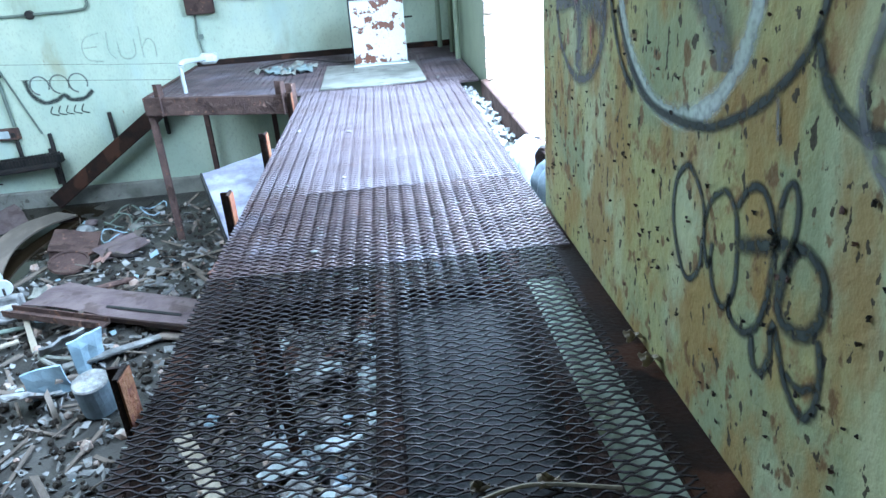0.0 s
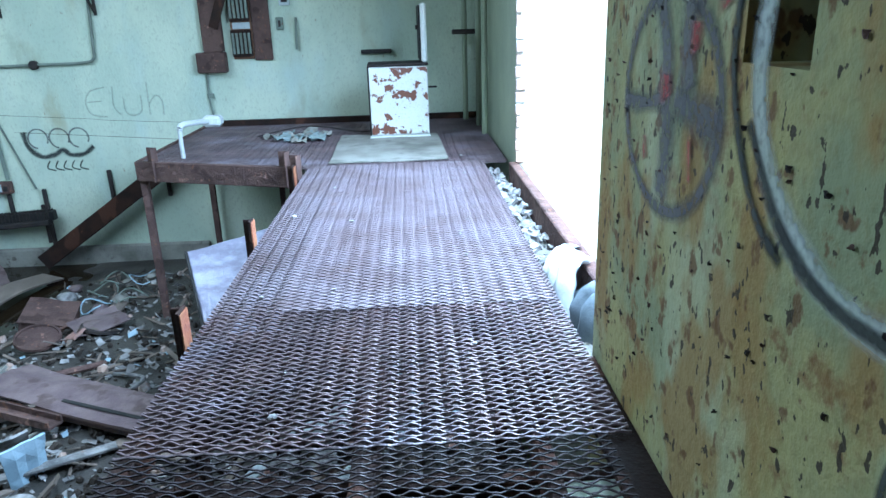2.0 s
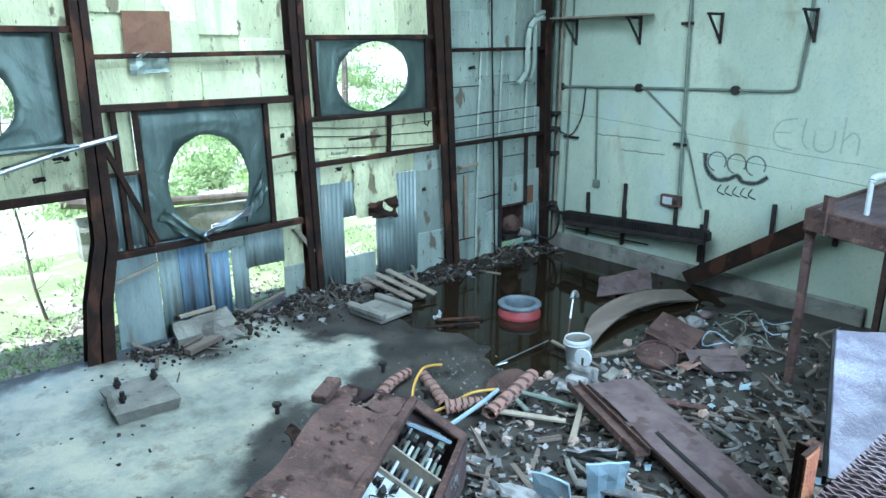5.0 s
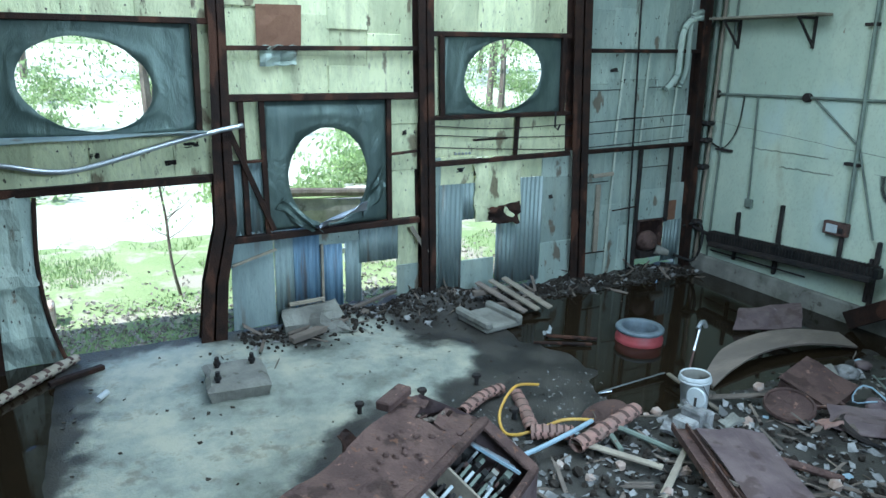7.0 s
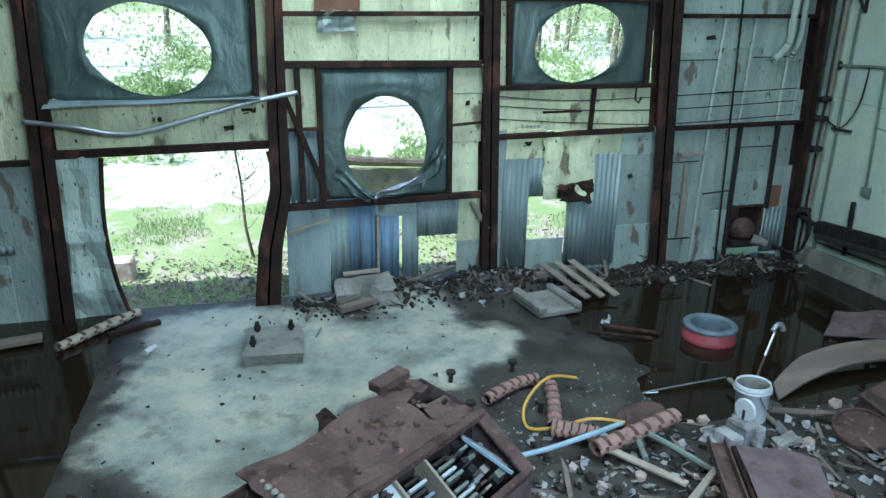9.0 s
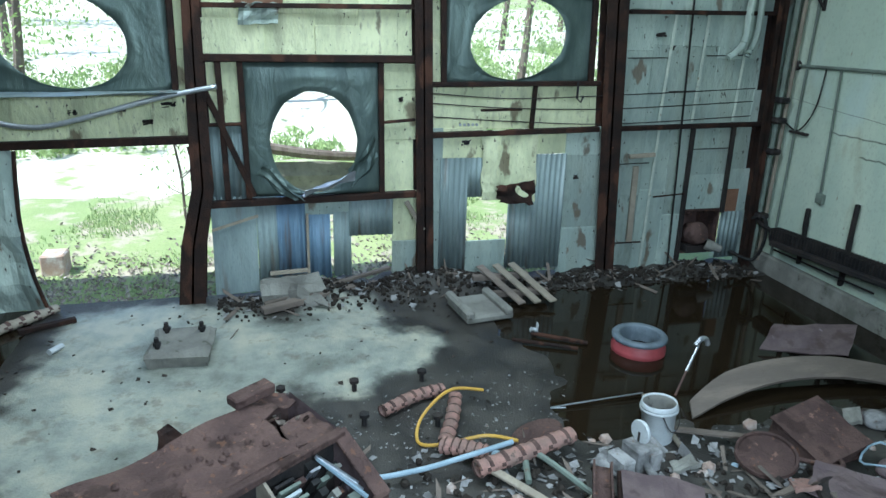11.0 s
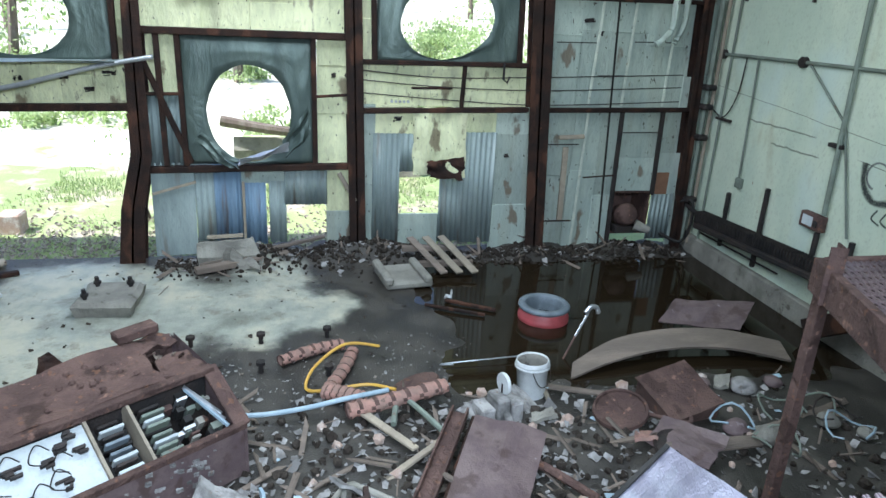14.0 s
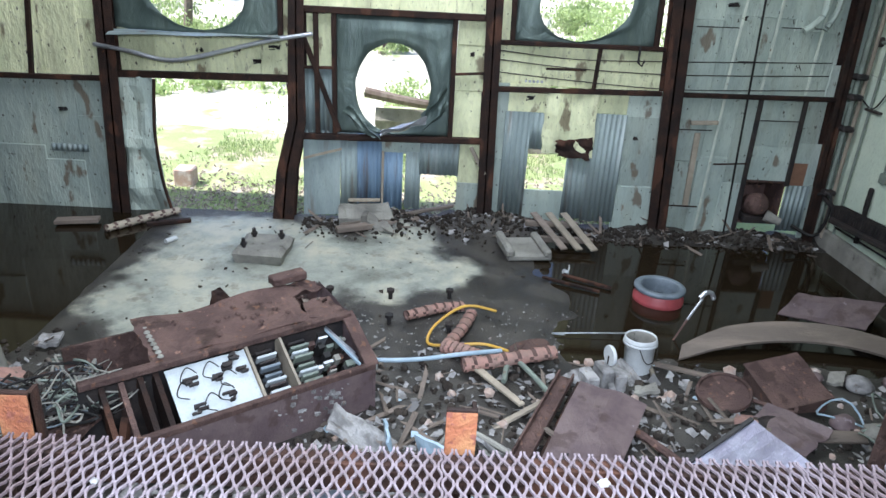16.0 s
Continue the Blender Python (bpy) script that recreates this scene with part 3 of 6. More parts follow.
    opening_lamp("roof_fill", look(((a + b) / 2, (SY0 + SY1) / 2, ZC + 0.1), ((a + b) / 2, (SY0 + SY1) / 2, 0)), b - a, SY1 - SY0 - 0.1, ROOF, (0.88, 0.97, 1.0))
opening_lamp("doorway_sky", look((1.02, 5.4, 2.05), (-1.2, 5.4, -0.2)), 3.4, 0.9, DOOR, (0.80, 0.92, 1.0), 150)

# ---- west wall: posts, rails and patched panels ----
west = thing("wall_west", ID, "patched steel-framed wall of foam boards and corrugated sheets", "wall", kind="structure")


def board(y0, y1, z0, z1, material, lean=0.0, th=0.03, name="panel"):
    o = rnd.uniform(0, 0.04)
    bm = box((X0 - 0.06 + o, y0 - 0.010, z0 - 0.010), (X0 - 0.06 + o + th, y1 + 0.010, z1 + 0.010), 0.009)
    part(name, bm, material, west)


def boards(y0, y1, z0, z1, material, wd=0.55, ht=0.8):
    y = y0
    while y < y1 - 0.02:
        w = min(wd * rnd.uniform(0.75, 1.3), y1 - y)
        if y1 - y - w < 0.15:
            w = y1 - y
        z = z0
        while z < z1 - 0.02:
            h = min(ht * rnd.uniform(0.6, 1.4), z1 - z)
            if z1 - z - h < 0.12:
                h = z1 - z
            board(y, y + w, z, z + h, material)
            z += h
        y += w


def corrugated(y0, y1, z0, z1, material, pitch=0.068, depth=0.011, x=None, ragged=0.0):
    x = X0 + 0.012 if x is None else x
    bm = bmesh.new()
    n = max(4, int((y1 - y0) / pitch * 6))
    top, low = [], []
    for i in range(n + 1):
        y = y0 + (y1 - y0) * i / n
        o = x + depth * math.sin(6.2832 * (y - y0) / pitch)
        low.append(bm.verts.new((o, y, z0 + ragged * abs(noise.noise(Vector((y * 14, z0, 0)))))))
        top.append(bm.verts.new((o + 0.004 * noise.noise(Vector((y, z1, 3))), y, z1)))
    fs = [bm.faces.new((low[i], low[i + 1], top[i + 1], top[i])) for i in range(n)]
    bm.normal_update()
    bmesh.ops.solidify(bm, geom=fs, thickness=0.002)
    part("corrugated_sheet", bm, material, west, smooth=True)


def fan_panel(y0, y1, z0, z1, cy, cz, ry, rz, bulge=0.0, skew=0.0, seed=0):
    """A sheet with a round fan hole cut through it."""
    bm = bmesh.new()
    n, rings = 72, 5
    g = []
    for k in range(n):
        a = 6.28319 * k / n
        c, s = math.cos(a), math.sin(a)
        jag = 1 + 0.02 * noise.noise(Vector((c * 4, s * 4, seed))) + skew * c * s
        iy, iz = cy + ry * c * jag, cz + rz * s * jag
        t = min((y1 - cy) / c if c > 1e-6 else 1e9, (y0 - cy) / c if c < -1e-6 else 1e9, (z1 - cz) / s if s > 1e-6 else 1e9, (z0 - cz) / s if s < -1e-6 else 1e9)
        oy, oz = cy + t * c, cz + t * s
        row = []
        for r in range(rings + 1):
            f = r / rings
            o = X0 + 0.03 + bulge * math.sin(f * 3.1) + 0.012 * noise.noise(Vector((oy * 2, oz * 2, r)))
            row.append(bm.verts.new((o + (0.03 if r == 0 else 0), iy + (oy - iy) * f, iz + (oz - iz) * f)))
        g.append(row)
    fs = []
    for k in range(n):
        for r in range(rings):
            fs.append(bm.faces.new((g[k][r], g[(k + 1) % n][r], g[(k + 1) % n][r + 1], g[k][r + 1])))
    for (yy, zz) in ((y0, z0), (y0, z1), (y1, z0), (y1, z1)):
        near = sorted((v for row in g for v in row[-1:]), key=lambda v: (v.co.y - yy) ** 2 + (v.co.z - zz) ** 2)[:2]
        cv = bm.verts.new((near[0].co.x, yy, zz))
        fs.append(bm.faces.new((cv, near[0], near[1])))
    bmesh.ops.recalc_face_normals(bm, faces=bm.faces)
    bmesh.ops.solidify(bm, geom=list(bm.faces), thickness=0.003)
    part("fan_panel", bm, FAN, west, "dark sheet-metal fan shroud with a round hole", True)


def rail(y0, z0, y1, z1, h=0.06, d=0.07, x=None, material=None):
    x = X0 + 0.06 if x is None else x
    part("rail", bar((x, y0, z0), (x, y1, z1), d, h, 0.006), material or STEEL, west)


def upright(pts, w0, w1, d=0.2, x=-7.93):
    """A rolled steel column: two flanges and a web along a line of (y, z)."""
    bm = bmesh.new()
    k = len(pts) - 1
    for i in range(k):
        (ya, za), (yb, zb) = pts[i], pts[i + 1]
        wa, wb_ = w0 + (w1 - w0) * i / k, w0 + (w1 - w0) * (i + 1) / k
        for xa, xb, f in ((x + d / 2 - 0.016, x + d / 2, 1.0), (x - d / 2, x - d / 2 + 0.016, 1.0), (x - d / 2, x + d / 2, 0.08)):
            v = [bm.verts.new((xx, yy + sgn * f * ww / 2, zz)) for yy, zz, ww in ((ya, za, wa), (yb, zb, wb_)) for xx, sgn in ((xa, -1), (xb, -1), (xb, 1), (xa, 1))]
            for q in ((0, 1, 5, 4), (1, 2, 6, 5), (2, 3, 7, 6), (3, 0, 4, 7), (3, 2, 1, 0), (4, 5, 6, 7)):
                bm.faces.new([v[j] for j in q])
    bmesh.ops.recalc_face_normals(bm, faces=bm.faces)
    part("column", bm, STEEL, west, "rust-brown steel column")


# columns; the second is bent over the doorway
upright([(1.19, F - 0.1), (1.31, 1.5), (1.42, ZC)], 0.24, 0.17)
upright([(3.32, F - 0.1), (3.40, -1.2), (3.55, -0.55), (3.56, 0.3), (3.59, 1.5), (3.62, ZC)], 0.29, 0.14)
upright([(6.02, F - 0.1), (5.93, 1.6), (5.9, ZC)], 0.2, 0.19)
upright([(8.38, F - 0.1), (8.18, 1.6), (8.05, ZC)], 0.25, 0.29)
upright([(10.47, F - 0.1), (10.36, 1.5), (10.3, ZC)], 0.13, 0.15)
upright([(-1.2, F - 0.1), (-1.0, ZC)], 0.24, 0.2)
# south of the first column
boards(Y0, 1.2, -0.15, ZC, CREAM, 0.6, 0.9)
boards(Y0, 1.2, F, -0.18, GREYB, 0.6, 0.9)
rail(-4, -0.25, 1.1, -0.15)
rail(-4, 1.45, 1.2, 1.45)
part("rail", bar((X0 + 0.05, 0.25, -0.18), (X0 + 0.05, 0.45, 1.6), 0.05, 0.05), STEEL, west)
corrugated(0.34, 0.82, -1.12, -1.02, ZINC, x=X0 + 0.035)
# doorway bay
boards(1.2, 3.62, 1.56, ZC, CREAM, 0.6, 0.7)
fan_panel(1.36, 3.34, 0.46, 1.56, 2.35, 0.95, 0.59, 0.45, 0.0, -0.10, 1)
boards(3.34, 3.56, 0.46, 1.56, CREAM, 0.3, 0.4)
boards(1.36, 3.5, -0.05, 0.46, CREAM, 0.42, 0.5)
rail(1.3, -0.08, 3.5, -0.03, 0.08, 0.1)
rail(1.3, 1.56, 3.55, 1.58)
rail(3.36, 0.46, 3.38, 1.56, 0.06)
part("shelf", sheet([(X0, 1.36, 0.45), (X0 + 0.34, 1.36, 0.43), (X0 + 0.30, 3.4, 0.47), (X0, 3.4, 0.47)], 0.006, 4, 14, 0.04, 2), ZINC, west, "buckled sheet-metal ledge")
for a, b in (((X0 + 0.06, 1.3, -0.1), (X0 + 0.2, 1.62, -1.0)), ((X0 + 0.04, 1.3, -0.98), (X0 + 0.18, 1.6, F))):
    part("torn_sheet", sheet([a, (a[0] + 0.02, 1.74 if a[2] > -0.5 else 1.70, a[2]), (b[0] - 0.1, 1.72 if a[2] > -0.5 else 1.86, b[2]), (a[0], 1.25, b[2])], 0.004, 8, 8, 0.12, 5 + a[2], 0.05), GREYB, west, "crumpled grey sheet")
part("jamb_strip", tube(smooth_line([(X0 + 0.08, 1.77, -0.12), (X0 + 0.1, 1.72, -0.8), (X0 + 0.12, 1.76, -1.4), (X0 + 0.16, 1.88, F)]), 0.022, 6), STEEL, west)
part("corner_leaf", sheet([(X0 + 0.1, 3.42, -0.1), (X0 + 0.1, 3.52, -0.1), (X0 + 0.1, 3.5, -0.6), (X0 + 0.1, 3.46, -0.4)], 0.01, 3, 5, 0.03, 1, 0.1), STEEL, west)
# middle bay
boards(3.62, 5.9, 0.83, ZC, CREAM, 0.52, 0.5)
rail(3.6, 0.81, 5.86, 0.82, 0.075, 0.1)
rail(3.62, 1.32, 5.86, 1.36, 0.05)
boards(3.62, 3.99, 0.12, 0.8, CREAM, 0.22, 0.7)
corrugated(3.6, 4.0, -0.72, 0.12, ZINC)
rail(3.6, 0.12, 4.0, 0.13, 0.03)
fan_panel(4.0, 5.5, -0.68, 0.78, 4.75, -0.09, 0.47, 0.56, 0.03, 0.0, 2)
for yy in (3.80, 4.02, 5.50):
    part("rail", bar((X0 + 0.07, yy, -0.7), (X0 + 0.07, yy - 0.01, 0.8), 0.05, 0.06, 0.005), STEEL, west)
part("brace", bar((X0 + 0.1, 3.62, 0.55), (X0 + 0.1, 4.08, -0.66), 0.05, 0.06, 0.005), STEEL, west, "diagonal steel brace")
part("torn_flange", sheet([(X0 + 0.09, 4.10, -0.42), (X0 + 0.14, 4.2, -0.30), (X0 + 0.22, 4.62, -0.70), (X0 + 0.08, 4.5, -0.72)], 0.004, 6, 12, 0.10, 8, 0.06), FAN, west, "torn curl of sheet metal")
part("torn_flange", sheet([(X0 + 0.10, 4.6, -0.66), (X0 + 0.2, 4.62, -0.60), (X0 + 0.16, 5.2, -0.42), (X0 + 0.06, 5.16, -0.52)], 0.004, 6, 12, 0.08, 9, 0.05), ALU, west, "bright torn sheet-metal edge")
part("torn_flange", sheet([(X0 + 0.07, 5.15, -0.6), (X0 + 0.12, 5.12, -0.4), (X0 + 0.14, 5.42, 0.02), (X0 + 0.06, 5.46, -0.3)], 0.004, 6, 8, 0.08, 4, 0.05), FAN, west)
boards(5.54, 5.9, -0.68, 0.8, CREAM, 0.34, 0.45)
rail(3.55, -0.75, 5.9, -0.70, 0.07, 0.1)
rail(5.5, 0.13, 5.88, 0.16, 0.03, 0.04)
part("sheet_panel", sheet([(X0, 3.6, -0.68), (X0, 4.08, -0.68), (X0 + 0.01, 4.07, -1.82), (X0, 3.58, -1.85)], 0.006, 5, 6, 0.02, 3), ZINC, west, "blue-grey flat sheet")
part("strip", bar((X0 + 0.05, 3.6, -1.05), (X0 + 0.05, 4.1, -0.9), 0.02, 0.03), PALEW, west)
corrugated(4.08, 4.32, -1.85, -0.68, ZINC)
corrugated(4.30, 4.62, -1.7, -0.68, BLUE, x=X0 + 0.03, ragged=0.1)
corrugated(4.62, 4.90, -1.72, -0.92, BLUE, x=X0 + 0.02, ragged=0.1)
board(4.62, 5.14, -0.93, -0.68, GREYB)
corrugated(4.935, 5.14, -1.7, -0.9, ZINC, x=X0 + 0.02, ragged=0.12)
part("strip", bar((X0 + 0.05, 4.64, -1.75), (X0 + 0.05, 4.64, -0.9), 0.03, 0.04, up=(1, 0, 0)), PALEW, west)
corrugated(5.12, 5.64, -1.2, -0.68, ZINC)
board(5.64, 5.92, -1.3, -0.68, CREAM)
board(5.64, 5.92, -1.85, -1.3, GREYB)
part("loose_strip", bar((X0 + 0.1, 5.78, -0.78), (X0 + 0.16, 5.98, -1.12), 0.02, 0.05), PALEW, west)
# third bay
boards(6.05, 8.15, 1.56, ZC, CREAM, 0.5, 0.8)
fan_panel(6.22, 8.0, 0.57, 1.53, 7.06, 1.05, 0.56, 0.44, 0.0, 0.12, 3)
for yy in (6.2, 7.98):
    part("rail", bar((X0 + 0.07, yy, 0.55), (X0 + 0.07, yy - 0.03, 1.55), 0.06, 0.06, 0.005), STEEL, west)
boards(6.02, 6.2, 0.57, 1.53, CREAM, 0.3, 0.4)
rail(6.05, 1.53, 8.05, 1.56, 0.06)
rail(6.05, 0.55, 8.1, 0.57, 0.05, 0.1)
boards(6.05, 8.2, 0.04, 0.54, CREAM, 0.6, 0.6)
rail(6.05, -0.02, 8.15, 0.03, 0.06, 0.08)
rail(7.28, 0.04, 7.3, 0.56, 0.04)
rail(6.65, 0.26, 7.15, 0.27, 0.025, 0.04)
boards(6.05, 6.22, -1.85, 0.04, GREYB, 0.3, 0.9)
boards(6.22, 6.74, -0.3, 0.04, CREAM, 0.6, 0.4)
corrugated(6.2, 6.54, -1.72, -0.3, ZINC)
corrugated(6.54, 6.74, -0.78, -0.3, ZINC)
part("foam_flap", sheet([(X0 + 0.03, 6.70, 0.03), (X0 + 0.03, 7.36, 0.03), (X0 + 0.11, 7.36, -0.84), (X0 + 0.06, 6.70, -0.80)], 0.03, 8, 8, 0.06, 6, 0.06), CREAM, west, "torn hanging foam board")
part("stained_patch", sheet([(X0 + 0.11, 6.86, -0.64), (X0 + 0.12, 7.34, -0.56), (X0 + 0.15, 7.33, -0.86), (X0 + 0.14, 6.9, -0.82)], 0.012, 8, 8, 0.05, 12, 0.2), STEEL, west, "rotten dark board scrap")
boards(7.32, 7.9, -0.27, 0.04, CREAM, 0.6, 0.4)
corrugated(7.06, 7.36, -1.72, -0.78, ZINC)
corrugated(7.34, 7.78, -1.74, -0.27, ZINC, x=X0 + 0.025)
board(6.54, 7.06, -1.80, -1.36, GREYB)
boards(7.78, 8.32, -1.85, 0.04, GREYB, 0.5, 0.9)
for i in range(5):
    part("hole_plug", lathe([(0.0, 0.012), (0.016, 0.012), (0.018, 0)], 10, m=Matrix.Translation((X0 + 0.02, 6.42 + 0.05 * i, 0.09)) @ Matrix.Rotation(1.5708, 4, "Y")), ALU, west)
# fourth bay
boards(8.3, 10.7, 1.42, ZC, GREYB, 0.5, 0.8)
boards(8.3, 10.7, 0.06, 1.42, GREYB, 0.48, 0.7)
boards(8.4, 9.48, -1.85, 0.04, GREYB, 0.46, 0.8)
boards(9.48, 10.06, -1.06, 0.04, GREYB, 0.6, 0.7)
boards(10.06, 10.7, -1.1, 0.04, GREYB, 0.5, 0.7)
corrugated(10.06, 10.4, -1.75, -1.1, ZINC)
board(10.4, 10.7, -1.85, -1.1, GREYB)
board(10.04, 10.3, -1.1, -0.8, BROWNB)
rail(8.4, 1.38, 10.4, 1.41, 0.05)
rail(8.42, 0.03, 10.42, 0.07, 0.055)
for yy, z0, z1 in ((9.47, -1.85, 0.04), (10.05, -1.1, 0.04)):
    part("rail", bar((X0 + 0.05, yy, z0), (X0 + 0.05, yy - 0.02, z1), 0.04, 0.05), DARKM, west)
part("rod", tube([(X0 + 0.08, 9.33, -1.8), (X0 + 0.08, 9.15, 2.6)], 0.014, 6), BLACK, west, "thin black hanging rod")
part("timber_strip", bar((X0 + 0.04, 8.74, -1.45), (X0 + 0.04, 8.72, -0.45), 0.03, 0.07), PALEW, west, "rust-streaked pale strip")
rail(8.6, -0.32, 8.95, -0.3, 0.05, 0.05, material=PALEW)
rail(9.0, -0.85, 9.45, -0.82, 0.015, 0.03)
rail(8.5, -1.45, 8.9, -1.45, 0.015, 0.03)
for ya, yb, z0, z1 in ((8.96, 9.02, 0.1, 1.38), (9.42, 9.46, 0.1, 1.38), (10.0, 10.03, 0.1, 1.38), (8.94, 8.98, -1.8, 0.0), (9.20, 9.22, 1.44, 2.6)):
    part("seam_strip", bar((X0 + 0.035, ya, z0), (X0 + 0.035, yb, z1), 0.012, 0.035, 0.003), SEAM, west, "pale joint strip")
for y0, y1, z in ((8.45, 9.0, 0.86), (9.05, 9.45, 0.47), (9.5, 10.0, 0.9), (9.5, 10.03, -0.25), (8.45, 8.9, -0.42)):
    part("joint", bar((X0 + 0.03, y0, z), (X0 + 0.03, y1, z + 0.01), 0.01, 0.012), DARKM, west)
# motor recess
part("recess", box((X0 - 0.5, 9.5, -1.62), (X0 - 0.46, 10.04, -1.07)), RUST, west)
for a, b in (((9.49, -1.64), (9.51, -1.06)), ((10.03, -1.64), (10.05, -1.06)), ((9.49, -1.66), (10.05, -1.63)), ((9.49, -1.08), (10.05, -1.05))):
    part("recess_side", box((X0 - 0.5, a[0], a[1]), (X0 + 0.02, b[0], b[1])), RUST, west)
# wires strung across the wall
for za, zb in ((0.35, 0.28), (0.20, 0.10), (0.46, 0.44)):
    part("wire", tube(smooth_line([(X0 + 0.12, 6.05, za), (X0 + 0.12, 7.0, za - 0.06), (X0 + 0.13, 8.3, zb), (X0 + 0.1, 10.2, zb + 0.08)]), 0.006, 5), DARKM, west)
# scraps hung on the boards
part("brown_board", sheet([(X0 + 0.05, 4.0, 1.35), (X0 + 0.05, 4.48, 1.36), (X0 + 0.05, 4.5, 1.78), (X0 + 0.05, 4.01, 1.77)], 0.012, 4, 4, 0.02, 1), BROWNB, west, "brown fibreboard patch")
part("torn_paper", sheet([(X0 + 0.05, 4.02, 1.14), (X0 + 0.06, 4.42, 1.16), (X0 + 0.08, 4.44, 1.36), (X0 + 0.05, 4.04, 1.36)], 0.006, 7, 5, 0.12, 14, 0.15), GREYB, west, "torn hanging lining")
for yy, zz, ww in ((2.3, 0.22, 0.08), (2.75, 0.25, 0.1), (3.0, 0.12, 0.1), (3.2, 0.3, 0.14), (6.45, -0.15, 0.1), (7.95, 0.85, 0.05), (0.5, -0.6, 0.1), (8.8, 1.1, 0.12), (6.7, -0.2, 0.06), (7.9, -0.6, 0.05), (5.7, 0.35, 0.05), (9.0, 0.95, 0.06)):
    part("tear", sheet([(X0 + 0.012, yy, zz), (X0 + 0.012, yy + ww, zz + 0.01), (X0 + 0.014, yy + ww, zz + 0.06), (X0 + 0.012, yy, zz + 0.05)], 0.004, 5, 4, 0.05, yy, 0.25), DARKM, west)
solo("bent_pipe", tube(smooth_line([(-7.78, 1.15, 0.28), (-7.75, 1.6, 0.22), (-7.74, 1.95, 0.15), (-7.74, 2.3, 0.18), (-7.76, 3.2, 0.42), (-7.76, 3.78, 0.54)]), 0.026, 8), ALU, ID,
     "bent pale metal pipe hung across the doorway bay", "pipe", smooth=True)
hook = thing("hanging_hook", Matrix.Translation((-7.7, 7.72, 0.5)), "black bent iron hook on a rail", "hook")
part("shank", tube([(0, 0, 0.12), (0, 0, -0.08), (0, 0.05, -0.12), (0, 0.08, -0.05)], 0.014, 6), DARKM, hook)

# ---- steel walkway and platform ----
def mesh_panel(x0, x1, y0, y1, z, name, parent, lx=0.079, sy=0.0215, th=0.008, warp=0.006, clip=None, material=MESHM, half=0.0036):
    """Expanded metal: zigzag strands joined by short knuckles in a running bond, as one mesh."""
    verts, faces = [], []
    nx, ny = round((x1 - x0) / lx), round((y1 - y0) / sy)
    px, py = (x1 - x0) / nx, (y1 - y0) / ny
    amp = py * 0.24

    def strand(a, b, w, ua, ub):
        if clip and not clip((a[0] + b[0]) / 2, (a[1] + b[1]) / 2):
            return
        d = Vector((b[0] - a[0], b[1] - a[1], 0))
        s = Vector((-d.y, d.x, 0)).normalized() * w
        i = len(verts)
        for p, up in ((a, ua), (b, ub)):
            h0 = z + warp * noise.noise(Vector((p[0] * 1.5, p[1] * 1.5, 7))) + up - th
            for q, h in ((-1, 0.0), (1, 0.0), (1, th), (-1, th)):
                verts.append((p[0] + q * s.x, p[1] + q * s.y, h0 + h))
        for q in range(4):
            faces.append((i + q, i + (q + 1) % 4, i + 4 + (q + 1) % 4, i + 4 + q))

    for j in range(ny + 1):
        sg = 1 if j % 2 else -1
        y = y0 + j * py
        for i in range(nx):
            x = x0 + i * px
            pts = [(x, y + sg * amp), (x + 0.13 * px, y + sg * amp), (x + 0.37 * px, y - sg * amp), (x + 0.63 * px, y - sg * amp), (x + 0.87 * px, y + sg * amp), (x + px, y + sg * amp)]
            for k in range(5):
                strand(pts[k], pts[k + 1], half, 0.003 * (k in (0, 4)) - 0.003 * (k == 2), 0.003 * (k >= 3) - 0.003 * (k == 1))
            if j < ny:
                c = x if sg > 0 else x + px / 2
                if sg < 0 or i:
                    strand((c, y + amp), (c, y + py - amp), half * 1.75, 0.002, -0.002)
    me = bpy.data.meshes.new(name)
    me.from_pydata(verts, [], faces)
    me.materials.append(material)
    ob = new(name, me)
    ob.parent = parent
    return ob


walkway = thing("walkway", ID, "rusty raised walkway of expanded metal sheets on steel beams", "walkway", kind="structure")
WX0, WX1 = -0.93, 0.70
seams = [-2.6, -1.3, -0.1, 0.95, 1.95, 3.03, 4.13, 5.30, 6.44, 7.55]
# Sheets before y = 3.1 take the shaded mesh colour.
for i, (a, b) in enumerate(zip(seams, seams[1:])):
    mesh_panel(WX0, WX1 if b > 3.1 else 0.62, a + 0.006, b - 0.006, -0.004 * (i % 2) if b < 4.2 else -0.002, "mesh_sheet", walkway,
               th=0.005 if b < 3.1 else 0.008, warp=0.012 if b < 4.2 else 0.002, material=MESHSHADED if b < 3.1 else MESHM if b < 4.2 else DUSTY, half=0.0025 if b < 3.1 else 0.0031 if b < 4.2 else 0.0036)
for x, w, h in ((WX0 + 0.03, 0.06, 0.11), (-0.15, 0.08, 0.14), (0.415, 0.05, 0.12)):
    part("joist", bar((x, -2.6, -0.02 - h / 2), (x, 7.55, -0.02 - h / 2), w, h, 0.004), STEEL, walkway)
for y in (-0.1, 3.0, 4.13, 5.3, 6.44):
    part("cross_beam", bar((WX0, y, -0.17), (WX1, y, -0.17), 0.07, 0.1, 0.004), STEEL, walkway)
# Black plate added so the view down through the near mesh stays dark.
part("drip_tray", box((-0.17, -2.5, -0.22), (0.44, 3.0, -0.2)), BLACK, walkway, "black plate added to darken the view under the mesh")
part("kick_strip", box((0.60, -2.6, -0.05), (0.73, 3.6, -0.03)), STEEL, walkway)
